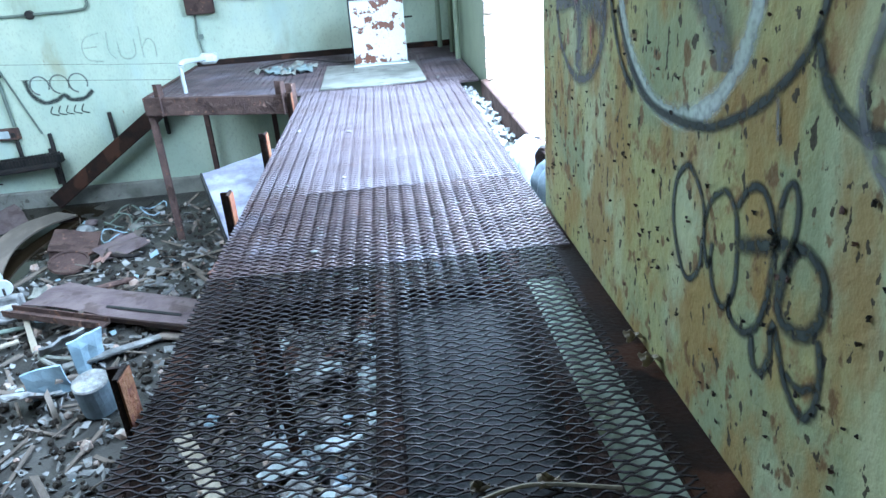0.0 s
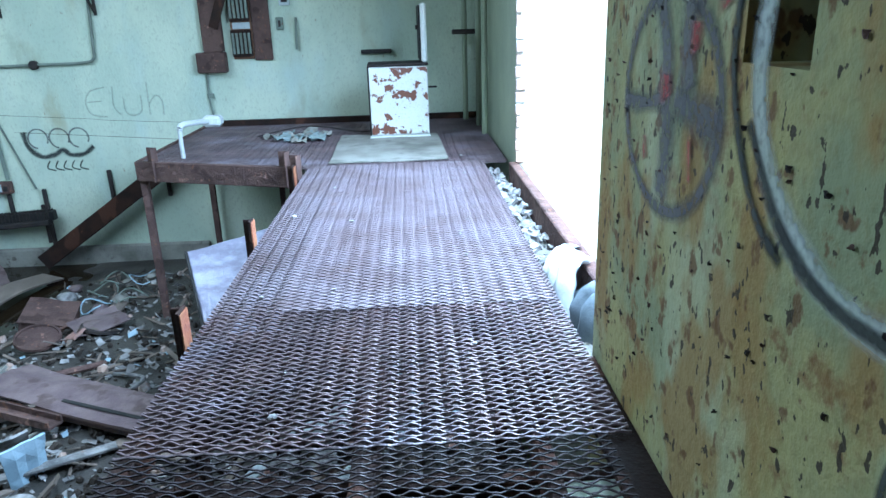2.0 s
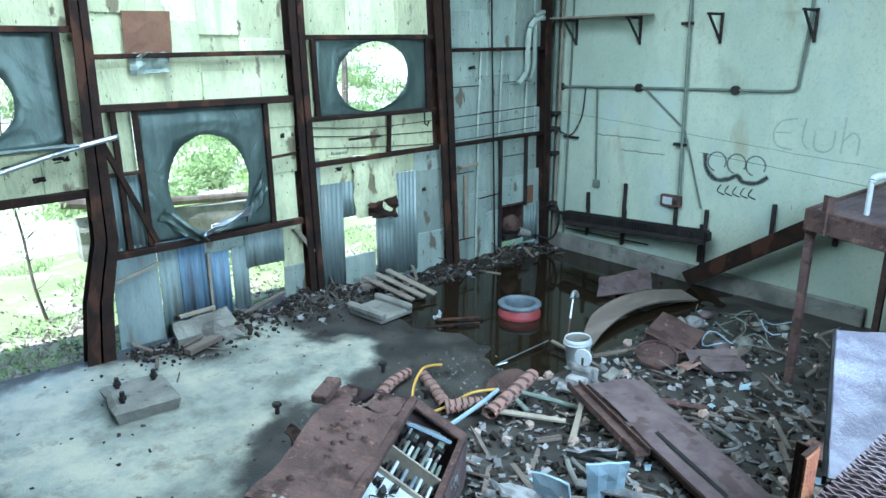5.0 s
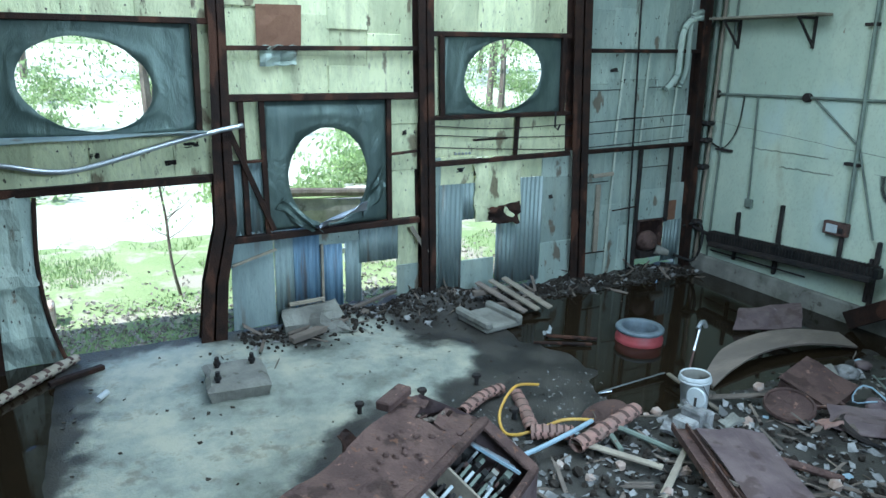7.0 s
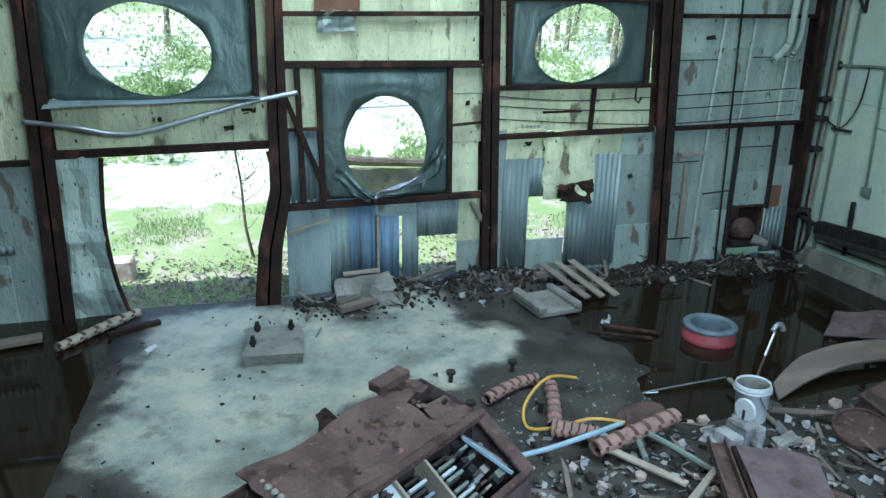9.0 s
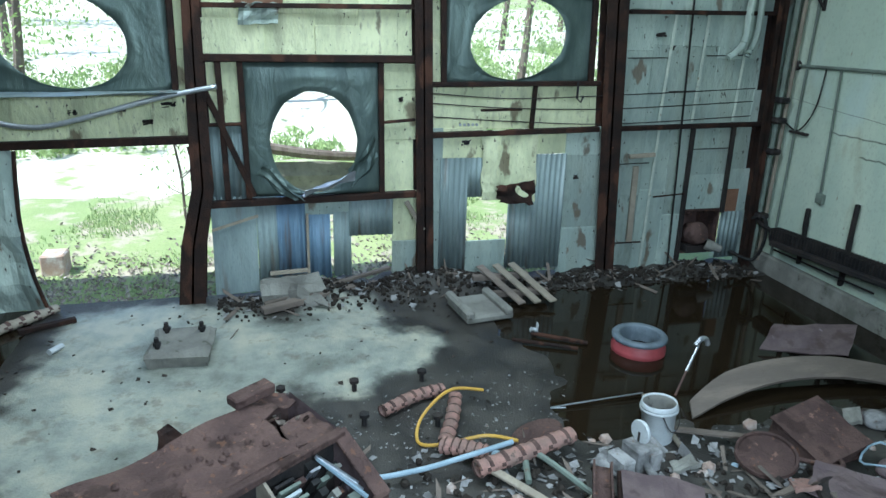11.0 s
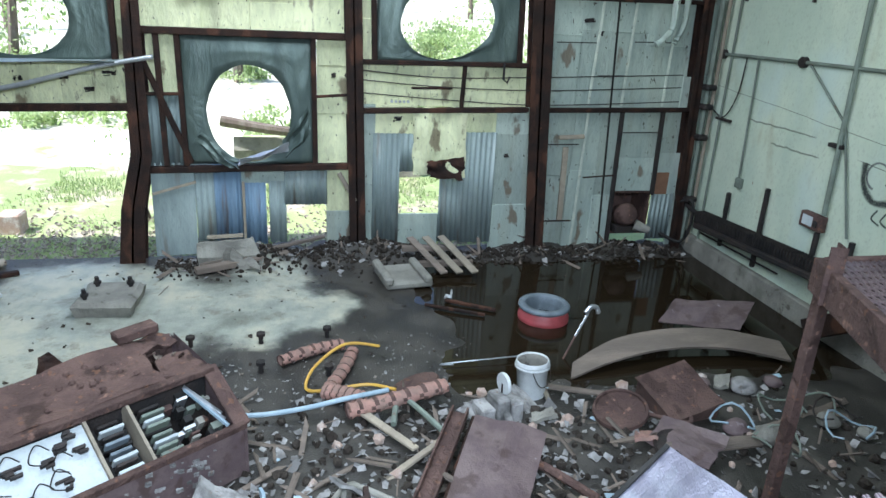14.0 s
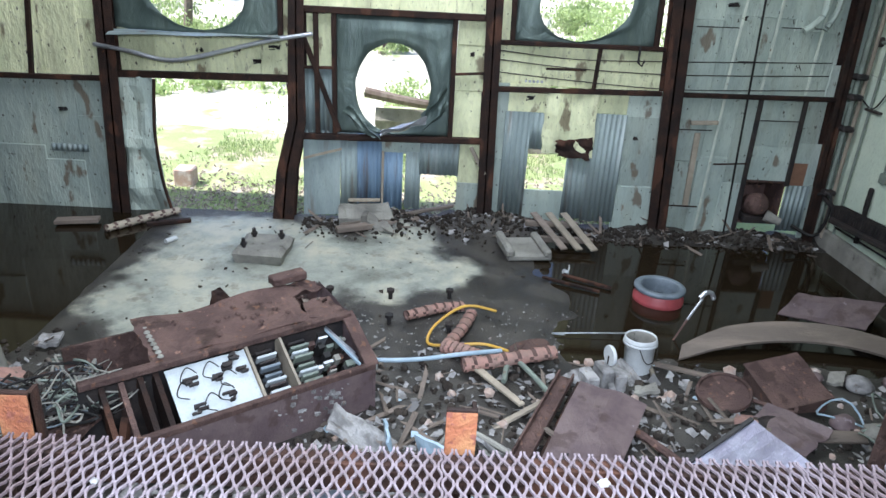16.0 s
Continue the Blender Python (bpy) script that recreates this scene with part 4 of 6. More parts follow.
part("under_plate", box((-0.62, 4.16, -0.022), (0.69, 7.53, -0.008)), DUSTY, walkway, "rusty plate under the mesh")
# Stands in for the bright ground glimpsed below; added close under the mesh.
part("footing_ledge", box((0.445, -2.6, -0.5), (0.728, 3.0, -0.13), 0.01), PLASTER, walkway, "pale strip added for the bright ground seen below the mesh")
part("prop", bar((-0.90, 3.95, F + 0.05), (-0.70, 2.98, -0.06), 0.07, 0.07, 0.005), STEEL, walkway, "dark steel prop under the deck")
for y in (0.4, 2.15, 3.95, 5.36, 7.05):
    bm = box((-1.0, y - 0.05, F), (-0.985, y + 0.05, 0.11 if y > 1 else -0.1), 0.002)
    box((-1.05, y + 0.035, F), (-0.985, y + 0.05, 0.10 if y > 1 else -0.1), 0.002, bm)
    part("angle_post", bm, STEEL, walkway, "rusty angle-iron post standing proud of the deck")
    part("post_face", box((-0.985, y - 0.05, -0.18), (-0.978, y + 0.05, 0.10), 0.001), ORANGE, walkway, "bright orange rust")
for y in (0.4, 2.15, 3.95, 5.42, 7.05):
    part("inner_post", box((0.55, y - 0.04, F), (0.63, y + 0.04, -0.26)), STEEL, walkway)

platform = thing("platform", ID, "rusty steel platform of expanded metal with a channel edge", "platform", kind="structure")


def on_platform(x, y):
    return y > 8.17 - (x + 2.72) * 0.37


mesh_panel(-2.72, 0.93, 7.56, 10.62, -0.015, "mesh_sheet", platform, clip=on_platform)
part("edge_channel", bar((-2.76, 8.17, -0.10), (-1.02, 7.54, -0.10), 0.05, 0.2, 0.006), RUST, platform, "rusty channel beam")
part("side_channel", bar((-2.74, 8.2, -0.10), (-2.74, 10.66, -0.10), 0.05, 0.2, 0.006), RUST, platform)
part("back_plate", box((-2.72, 10.60, -0.05), (0.95, 10.68, 0.06), 0.004), STEEL, platform)
part("deck_plate", box((-2.70, 8.9, -0.045), (0.93, 10.6, -0.022)), DUSTY, platform)
part("deck_plate", box((-1.0, 7.6, -0.045), (0.93, 8.9, -0.022)), DUSTY, platform)
for i in range(6):
    y = 8.2 + i * 0.45
    part("joist", bar((-2.7, y + 0.15, -0.10), (0.9, y + 0.15, -0.10), 0.05, 0.1), STEEL, platform)
for x, y, w in ((-2.72, 8.22, 0.07), (-1.05, 7.58, 0.07), (-2.72, 10.5, 0.07), (-1.0, 10.4, 0.08), (0.8, 9.0, 0.08), (-1.6, 9.6, 0.06)):
    part("leg", box((x - w / 2, y - w / 2, F - 0.02), (x + w / 2, y + w / 2, -0.05), 0.004), RUST, platform, "rusty steel leg")
for x, y in ((-2.58, 8.13), (-1.18, 7.62), (-1.04, 7.40)):
    part("stub_post", bar((x, y, -0.2), (x, y, 0.14), 0.09, 0.012, 0.002, up=(0.35, 0.93, 0)), RUST, platform, "cut-off angle post")
    part("stub_post", bar((x + 0.045, y - 0.05, -0.2), (x + 0.045, y - 0.05, 0.14), 0.012, 0.09, 0.002, up=(0.35, 0.93, 0)), RUST, platform)
for k in (0.25, 0.55, 0.8):
    part("bolt", lathe([(0.0, 0.012), (0.016, 0.012), (0.016, 0)], 6, m=Matrix.Translation((-2.76 + 1.74 * k, 8.17 - 0.63 * k - 0.028, -0.1)) @ Matrix.Rotation(1.5708, 4, "X")), RUST, platform)
solo("stair_stringer", bar((-5.15, 10.45, -1.78), (-2.85, 10.45, -0.22), 0.09, 0.22, 0.01), STEEL, ID, "dark steel stair stringer sloping down from the platform", "beam")

# ---- fixtures on the north wall ----
NY = Y1 - 0.03
conduit = thing("conduit_run", ID, "rusty grey-green conduit with round junction boxes on the plaster wall", "conduit")
part("main_pipe", tube(smooth_line([(-7.83, NY, 0.81), (-6.3, NY, 0.84), (-4.85, NY, 0.86), (-4.2, NY, 0.87), (-4.06, NY, 0.92), (-4.04, NY, 1.05), (-4.0, NY, 1.9), (-3.98, NY, ZC)], 6), 0.02, 8), PIPEG, conduit)
for x, z in ((-7.8, 0.81), (-6.32, 0.84), (-4.84, 0.86)):
    part("junction_box", lathe([(0.0, 0.06), (0.05, 0.06), (0.06, 0.05), (0.06, 0.0)], 14, m=Matrix.Translation((x, Y1, z)) @ Matrix.Rotation(1.5708, 4, "X")), DARKM, conduit)
part("drop_pipe", tube([(-7.07, NY, 0.82), (-7.0, NY, -0.66)], 0.014, 6), PIPEG, conduit)
part("drop_box", box((-7.05, Y1 - 0.05, -0.74), (-6.93, Y1, -0.62), 0.008), PIPEG, conduit)
part("diagonal_pipe", tube([(-6.2, NY, 0.83), (-5.52, NY, 0.30), (-5.15, NY, -0.78)], 0.013, 6), PIPEG, conduit)
part("hanging_cable", tube(smooth_line([(-7.3, NY, 0.8), (-7.35, NY, 0.35), (-7.55, NY, 0.05), (-7.8, NY, 0.1)]), 0.009, 6), BLACK, conduit)
riser = thing("riser_pipe", ID, "tall dull pipe running up the plaster wall", "pipe")
part("pipe", tube([(-5.66, NY - 0.01, ZC), (-5.5, NY - 0.01, -0.64)], 0.026, 8), PIPEG, riser)
part("clip", box((-5.66, Y1 - 0.06, 0.06), (-5.48, Y1, 0.10)), DARKM, riser)
part("clip", box((-5.7, Y1 - 0.06, 1.7), (-5.54, Y1, 1.74)), DARKM, riser)
ebox = thing("switch_box", Matrix.Translation((-5.62, Y1, -0.74)), "rusty open electrical switch box on the wall", "switch box")
part("box", box((-0.16, -0.09, -0.085), (0.16, 0, 0.085), 0.012), RUST, ebox)
part("face", box((-0.11, -0.094, -0.05), (0.04, -0.088, 0.055)), PANELW, ebox)
part("knob", box((0.06, -0.11, -0.04), (0.12, -0.088, 0.03), 0.01), DARKM, ebox)
for x, z0, z1 in ((-7.12, -1.12, -0.84), (-6.42, -1.58, -0.6), (-5.53, -1.1, -0.84), (-5.05, -1.62, -0.78), (-4.13, -0.98, -0.55), (-3.35, -0.95, -0.55)):
    solo("pipe_stub", bar((x, Y1 - 0.04, z0), (x, Y1 - 0.04, z1), 0.05, 0.05, 0.008), DARKM, ID, "short black iron hanger on the wall", "hanger", "wall hangers")
rad = thing("finned_heater", ID, "long black finned heating pipe along the wall", "radiator")
part("fin_pack", bar((-7.5, Y1 - 0.17, -1.27), (-4.9, Y1 - 0.17, -1.12), 0.12, 0.13, 0.01), BLACK, rad)
part("lower_fin_pack", bar((-7.4, Y1 - 0.24, -1.36), (-4.95, Y1 - 0.24, -1.20), 0.10, 0.07, 0.01), DARKM, rad)
for i in range(52):
    x = -7.46 + i * 0.049
    z = -1.27 + 0.15 * (x + 7.5) / 2.6
    part("fin", box((x, Y1 - 0.245, z - 0.085), (x + 0.006, Y1 - 0.09, z + 0.085)), DARKM, rad)
part("feed_pipe", tube(smooth_line([(-7.95, Y1 - 0.17, -1.15), (-7.7, Y1 - 0.17, -1.22), (-7.45, Y1 - 0.17, -1.26)]), 0.03, 8), DARKM, rad)
part("return_pipe", tube([(-7.5, Y1 - 0.1, -1.5), (-5.9, Y1 - 0.1, -1.46)], 0.012, 6), DARKM, rad)
for x in (-7.1, -6.4, -5.1):
    part("bracket", bar((x, Y1 - 0.05, -1.55), (x, Y1 - 0.05, -1.0), 0.04, 0.04), DARKM, rad)
for i, x in enumerate((-7.55, -6.38, -5.14, -3.95)):
    br = thing("shelf_bracket", Matrix.Translation((x, Y1, 1.82)), "black triangular iron shelf bracket", "bracket", "shelf brackets")
    part("arm", bar((0, 0, 0), (-0.02, -0.34, 0.0), 0.03, 0.03), DARKM, br)
    part("wall_leg", bar((0.01, -0.02, 0.02), (0.01, -0.02, -0.37), 0.03, 0.03), DARKM, br)
    part("strut", bar((-0.02, -0.30, -0.01), (0.01, -0.03, -0.33), 0.025, 0.025), DARKM, br)
solo("wall_shelf", box((-7.98, Y1 - 0.33, 1.84), (-6.15, Y1 - 0.02, 1.87), 0.005), PALEW, ID, "thin pale shelf board on iron brackets", "shelf")
cw = thing("corner_pipes", ID, "pale and rusty pipes climbing the corner", "pipe")
for x, y, r, m_ in ((-7.86, 10.56, 0.035, PIPEG), (-7.8, 10.62, 0.025, PALEW), (-7.62, 10.66, 0.016, PIPEG)):
    part("pipe", tube([(x, y, -1.75), (x + 0.02, y, ZC)], r, 8), m_, cw)
part("wrapped_pipe", tube(smooth_line([(-7.9, 10.5, 1.85), (-7.9, 10.2, 1.86), (-7.9, 10.0, 1.72), (-7.9, 9.95, 1.4), (-7.9, 9.95, 1.1), (-7.9, 9.85, 0.95), (-7.9, 9.75, 0.88)]), 0.045, 8), GREYB, cw, "pale lagged pipe bend")
part("wrapped_pipe", tube(smooth_line([(-7.9, 10.3, 1.95), (-7.9, 10.12, 1.86), (-7.9, 10.1, 1.5), (-7.9, 10.1, 1.15), (-7.9, 10.0, 0.9)]), 0.04, 8), GREYB, cw)
for z in (0.1, 0.35, -0.3, -1.15):
    part("valve", box((-7.9, 10.46, z), (-7.72, 10.62, z + 0.07), 0.02), DARKM, cw)

fuse = thing("fuse_trough", ID, "tall rust-brown wiring trough with a torn bottom box", "electrical trough")
part("trough", box((-2.62, Y1 - 0.1, 0.95), (-2.36, Y1, 2.6), 0.01), RUST, fuse)
part("flap", bar((-2.45, Y1 - 0.12, 1.25), (-2.25, Y1 - 0.15, 1.75), 0.02, 0.12), STEEL, fuse)
part("bottom_box", box((-2.72, Y1 - 0.14, 0.69), (-2.34, Y1, 0.95), 0.015), RUST, fuse)
part("cable_tail", tube(smooth_line([(-2.62, NY, 0.7), (-2.64, NY, 0.4), (-2.6, NY, 0.02)]), 0.014, 6), PIPEG, fuse)
part("clip", box((-2.66, Y1 - 0.04, 0.36), (-2.58, Y1, 0.42)), PIPEG, fuse)
panel = thing("fuse_board", Matrix.Translation((-2.0, Y1, 0.85)), "brown fuse board with two rows of grey fuses", "fuse board")
part("backboard", box((-0.25, -0.03, 0), (0.02, 0, 1.4), 0.006), BROWNB, panel)
part("side_board", box((0.03, -0.05, -0.02), (0.26, 0, 1.5), 0.008), RUST, panel)
for z in (0.03, 0.47):
    part("fuse_block", box((-0.25, -0.09, z), (0.01, -0.03, z + 0.34), 0.01), STEEL, panel)
    for i in range(5):
        part("fuse", tube([(-0.22 + i * 0.052, -0.1, z + 0.04), (-0.22 + i * 0.052, -0.1, z + 0.3)], 0.018, 8), PIPEG, panel)
part("label_plate", box((-0.22, -0.05, 0.38), (0.0, -0.03, 0.46)), PANELW, panel)
for a, b, m_, nm, lb in (((-1.60, 1.5), (-1.46, 1.65), PANELW, "socket_box", "small pale socket box on the wall"), ((-1.66, 1.2), (-1.57, 1.36), PIPEG, "switch_plate", "small grey switch plate on the wall")):
    o = thing(nm, Matrix.Translation((a[0], Y1, a[1])), lb, "socket")
    part("plate", box((0, -0.04, 0), (b[0] - a[0], 0, b[1] - a[1]), 0.008), m_, o)
    part("insert", box((0.03, -0.047, 0.04), (b[0] - a[0] - 0.03, -0.039, b[1] - a[1] - 0.04)), DARKM, o)
solo("wall_slot", bar((-1.42, NY, 0.95), (-1.40, NY, 1.35), 0.02, 0.03), PIPEG, ID, "thin grey conduit piece on the wall", "conduit")
solo("wall_bracket", box((-0.58, Y1 - 0.09, 0.87), (-0.18, Y1, 0.92), 0.008), DARKM, ID, "short dark iron ledge on the wall", "bracket")
solo("wall_bracket", box((-7.7, Y1 - 0.05, 0.0), (-7.4, Y1, 0.03), 0.004), DARKM, ID, "short dark iron strip on the wall", "bracket")
ep = thing("corner_risers", ID, "pair of dark pipes in the corner by the doorway wall", "pipe")
for x, y in ((0.78, 10.5), (0.9, 9.9), (0.9, 9.2)):
    part("pipe", tube([(x, y, -0.02), (x, y, ZC)], 0.035, 8), GREENW, ep)
part("bracket", box((0.62, 10.45, 1.08), (0.95, 10.55, 1.14), 0.01), DARKM, ep)
# plaster ledge lines
for x0, x1, z in ((-7.1, -5.9, 0.1), (-6.6, -5.8, -0.1)):
    part("crack", ribbon([(x0 + (x1 - x0) * i / 14, Y1, z + 0.02 * noise.noise(Vector((i * 0.7, z, 0)))) for i in range(15)], 0.018, (0, -0.004, 0)), CRACK, north)
part("crack", ribbon([(-7.9 + 0.26 * i, Y1, 0.42 - 0.02 * i + 0.02 * noise.noise(Vector((i * 0.7, 3, 0)))) for i in range(20)], 0.008, (0, -0.004, 0)), CRACK, north)
part("crack", ribbon([(-5.3 + 0.15 * i, Y1, 0.0 - 0.012 * i) for i in range(17)], 0.010, (0, -0.004, 0)), CRACK, north)

# ---- graffiti ----
def stroke(parent, pts, w, off, material, k=8):
    part("stroke", ribbon(smooth_line(pts, k), w, off), material, parent)


def arc(cx, cz, rx, rz, a0, a1, n=14):
    return [(cx + rx * math.cos(radians(a0 + (a1 - a0) * i / n)), cz + rz * math.sin(radians(a0 + (a1 - a0) * i / n))) for i in range(n + 1)]


def on_north(p):
    return [(x, Y1, z) for x, z in p]


def on_east(p):
    return [(X1, y, z) for y, z in p]


NO, EO = (0, -0.005, 0), (-0.005, 0, 0)
tag1 = thing("graffiti_letters", ID, "large faded grey painted letters on the plaster", "graffiti", kind="structure")
stroke(tag1, on_north([(-4.0, 0.55), (-4.2, 0.5), (-4.28, 0.35), (-4.22, 0.2), (-4.02, 0.16)]), 0.025, NO, SPRAYG)
stroke(tag1, on_north([(-4.26, 0.36), (-4.06, 0.37)]), 0.022, NO, SPRAYG)
stroke(tag1, on_north([(-3.9, 0.56), (-3.92, 0.3), (-3.84, 0.18)]), 0.025, NO, SPRAYG)
stroke(tag1, on_north([(-3.78, 0.42), (-3.77, 0.22), (-3.66, 0.17), (-3.56, 0.24), (-3.55, 0.44)]), 0.025, NO, SPRAYG)
stroke(tag1, on_north([(-3.45, 0.6), (-3.46, 0.16)]), 0.025, NO, SPRAYG)
stroke(tag1, on_north([(-3.46, 0.3), (-3.36, 0.42), (-3.28, 0.36), (-3.28, 0.16)]), 0.025, NO, SPRAYG)
tag2 = thing("graffiti_blob", ID, "black and green scrawled graffiti on the plaster", "graffiti", kind="structure")
stroke(tag2, on_north([(-5.18, 0.0), (-5.15, -0.2), (-5.0, -0.34), (-4.82, -0.32), (-4.7, -0.26), (-4.6, -0.33), (-4.42, -0.32), (-4.28, -0.22)]), 0.06, NO, SPRAYK)
for cx in (-5.0, -4.72, -4.46):
    stroke(tag2, on_north(arc(cx, -0.1, 0.13, 0.13, -30, 260)), 0.022, NO, SPRAYV)
for i in range(5):
    stroke(tag2, on_north([(-4.9 + 0.11 * i, -0.40), (-4.95 + 0.11 * i, -0.5), (-4.84 + 0.11 * i, -0.54)]), 0.018, NO, SPRAYK, 5)
def sprayed(parent, points, w, lift, material, k=8):
    stroke(parent, on_east(points), w, (-lift, 0, 0), material, k)


tag3 = thing("graffiti_bubble", ID, "black bubble-letter graffiti on the stained wall", "graffiti", kind="structure")
for w, points in (
        (0.016, [(1.80, 0.51), (1.82, 0.61), (1.89, 0.675), (1.94, 0.676), (1.995, 0.61), (1.996, 0.50), (1.93, 0.39), (1.87, 0.37), (1.815, 0.43), (1.807, 0.51), (1.77, 0.456), (1.754, 0.53)]),
        (0.016, [(1.81, 0.55), (1.78, 0.63), (1.71, 0.68), (1.658, 0.65), (1.634, 0.577), (1.627, 0.46), (1.67, 0.387), (1.73, 0.41), (1.76, 0.49)]),
        (0.017, [(1.65, 0.655), (1.61, 0.717), (1.555, 0.737), (1.508, 0.70), (1.481, 0.627), (1.484, 0.517), (1.512, 0.423), (1.567, 0.372), (1.634, 0.38), (1.645, 0.436)]),
        (0.016, [(1.469, 0.632), (1.477, 0.706), (1.463, 0.766), (1.437, 0.783), (1.415, 0.74), (1.418, 0.66), (1.435, 0.595)]),
        (0.026, [(1.633, 0.574), (1.529, 0.612), (1.428, 0.66)]),
        (0.026, [(1.428, 0.656), (1.361, 0.666), (1.304, 0.633), (1.299, 0.562), (1.339, 0.495), (1.409, 0.482), (1.442, 0.512), (1.435, 0.595), (1.399, 0.662)]),
        (0.018, [(1.531, 0.39), (1.512, 0.325), (1.47, 0.321), (1.449, 0.38), (1.454, 0.435), (1.445, 0.468)]),
        (0.018, [(1.443, 0.455), (1.379, 0.352), (1.317, 0.317), (1.279, 0.352), (1.276, 0.448), (1.299, 0.512)]),
        (0.014, [(1.385, 0.377), (1.33, 0.371), (1.281, 0.412)])):
    sprayed(tag3, points, w * 1.35, 0.003, SPRAYK)
tag4 = thing("graffiti_rings", ID, "large pale and grey spray-painted rings on the stained wall", "graffiti", kind="structure")
sprayed(tag4, arc(2.08, 1.19, 0.44, 0.40, 150, 375, 24), 0.06, 0.003, SPRAYW)
sprayed(tag4, [(2.54, 1.05), (2.38, 0.873), (2.18, 0.79), (1.876, 0.80), (1.706, 0.855), (1.575, 0.927), (1.473, 1.016), (1.425, 1.1), (1.40, 1.25)], 0.028, 0.004, SPRAYK)
sprayed(tag4, [(1.433, 1.08), (1.389, 0.998), (1.32, 0.946), (1.23, 0.93), (1.10, 0.97), (1.02, 1.10)], 0.032, 0.004, SPRAYK)
sprayed(tag4, [(1.25, 1.15), (1.283, 1.033), (1.281, 0.969), (1.234, 0.895), (1.15, 0.83)], 0.03, 0.005, SPRAYV)
sprayed(tag4, [(1.532, 0.94), (1.513, 0.85)], 0.014, 0.005, SPRAYV)
sprayed(tag4, [(1.95, 1.15), (1.80, 1.02), (1.78, 0.95)], 0.10, 0.005, SPRAYV)
sprayed(tag4, [(2.60, 1.40), (2.633, 1.238), (2.621, 1.118), (2.555, 0.976), (2.464, 0.862), (2.356, 0.805)], 0.028, 0.005, SPRAYK)
tag5 = thing("graffiti_emblem", ID, "grey oval spray emblem with red blots", "graffiti", kind="structure")
sprayed(tag5, arc(3.01, 1.03, 0.34, 0.29, 90, 450, 26), 0.045, 0.003, SPRAYV)
sprayed(tag5, [(3.10, 1.32), (3.03, 1.18), (3.016, 1.05), (2.99, 0.94), (3.01, 0.77)], 0.10, 0.004, SPRAYV)
sprayed(tag5, [(3.36, 1.006), (3.15, 1.02), (3.0, 1.05)], 0.06, 0.005, SPRAYV)
sprayed(tag5, [(2.95, 1.06), (2.79, 1.03), (2.68, 1.01)], 0.10, 0.005, SPRAYV)
sprayed(tag5, [(2.88, 1.29), (2.885, 1.19), (2.85, 1.08)], 0.09, 0.006, SPRAYV)
for y, z, w in ((3.009, 1.076, 0.07), (3.15, 0.891, 0.04), (2.833, 1.208, 0.055), (2.69, 1.304, 0.07)):
    sprayed(tag5, [(y, z + 0.035), (y, z + 0.012), (y, z - 0.012), (y - 0.01, z - 0.035)], w, 0.007, SPRAYR, 3)
sprayed(tag5, [(2.83, 0.97), (2.82, 0.91), (2.807, 0.855)], 0.025, 0.007, SPRAYR, 4)
# blistered paint spots on the stained wall
for i in range(190):
    y, z = rnd.uniform(0.9, 3.55), rnd.uniform(0.05, 1.5)
    s = rnd.uniform(0.003, 0.008)
    part("paint_flake", sheet([(X1 - 0.004, y, z), (X1 - 0.004, y + s, z), (X1 - 0.009, y + s * 1.1, z + s * 1.8), (X1 - 0.004, y, z + s * 1.6)], 0.003, 2, 2, 0.01, i, 0.2), (DARKM if i % 3 else RUST), east)

# ---- on the platform ----
wash = thing("enamel_cooker", Matrix.Translation((-0.09, 9.32, -0.012)) @ Matrix.Rotation(0.03, 4, "Z"), "rust-eaten white enamel cooker with its lid raised", "cooker")
part("body", box((-0.33, -0.26, 0.03), (0.33, 0.30, 0.80), 0.02), WHITEP, wash)
part("front_panel", box((-0.325, -0.275, 0.05), (0.325, -0.262, 0.785), 0.006), ENAMEL, wash, "white enamel front blistered with brown rust")
part("plinth", box((-0.35, -0.30, 0.0), (0.34, 0.30, 0.03), 0.008), WHITEP, wash)
part("top_rim", box((-0.34, -0.27, 0.80), (0.34, 0.30, 0.83), 0.01), DARKM, wash)
part("side_panel", box((-0.345, -0.25, 0.04), (-0.331, 0.29, 0.80), 0.004), DARKM, wash)
lid_ = part("lid", box((0.27, -0.24, 0.83), (0.335, 0.28, 1.46), 0.02), WHITEP, wash, "raised white lid seen on edge")
part("lining", box((0.25, -0.22, 0.85), (0.268, 0.26, 1.44), 0.01), BLACK, lid_)
part("hinge", box((0.22, -0.05, 1.18), (0.25, 0.0, 1.23)), DARKM, lid_)
part("handle", bar((0.34, -0.1, 0.55), (0.44, -0.1, 0.55), 0.02, 0.02), DARKM, wash)
solo("floor_board", sheet([(-0.76, 7.66, 0.006), (0.38, 7.66, 0.006), (0.34, 9.25, 0.006), (-0.78, 9.3, 0.006)], 0.012, 6, 6, 0.012, 3, 0.015), CONC, ID, "pale dirty board laid on the deck before the cooker", "board")
stub = thing("pipe_stub_white", Matrix.Translation((-2.32, 8.30, -0.01)), "white pipe stub with an elbow standing on the platform", "pipe")
part("upright", tube([(0, 0, 0), (0, 0, 0.30)], 0.022, 10), PAILM, stub)
part("elbow", tube(smooth_line([(0, 0, 0.28), (0.02, 0.05, 0.33), (0.1, 0.3, 0.32), (0.2, 0.55, 0.3)]), 0.03, 10), PAILM, stub)
part("joint", box((0.1, 0.45, 0.24), (0.3, 0.62, 0.36), 0.03), PAILM, stub)
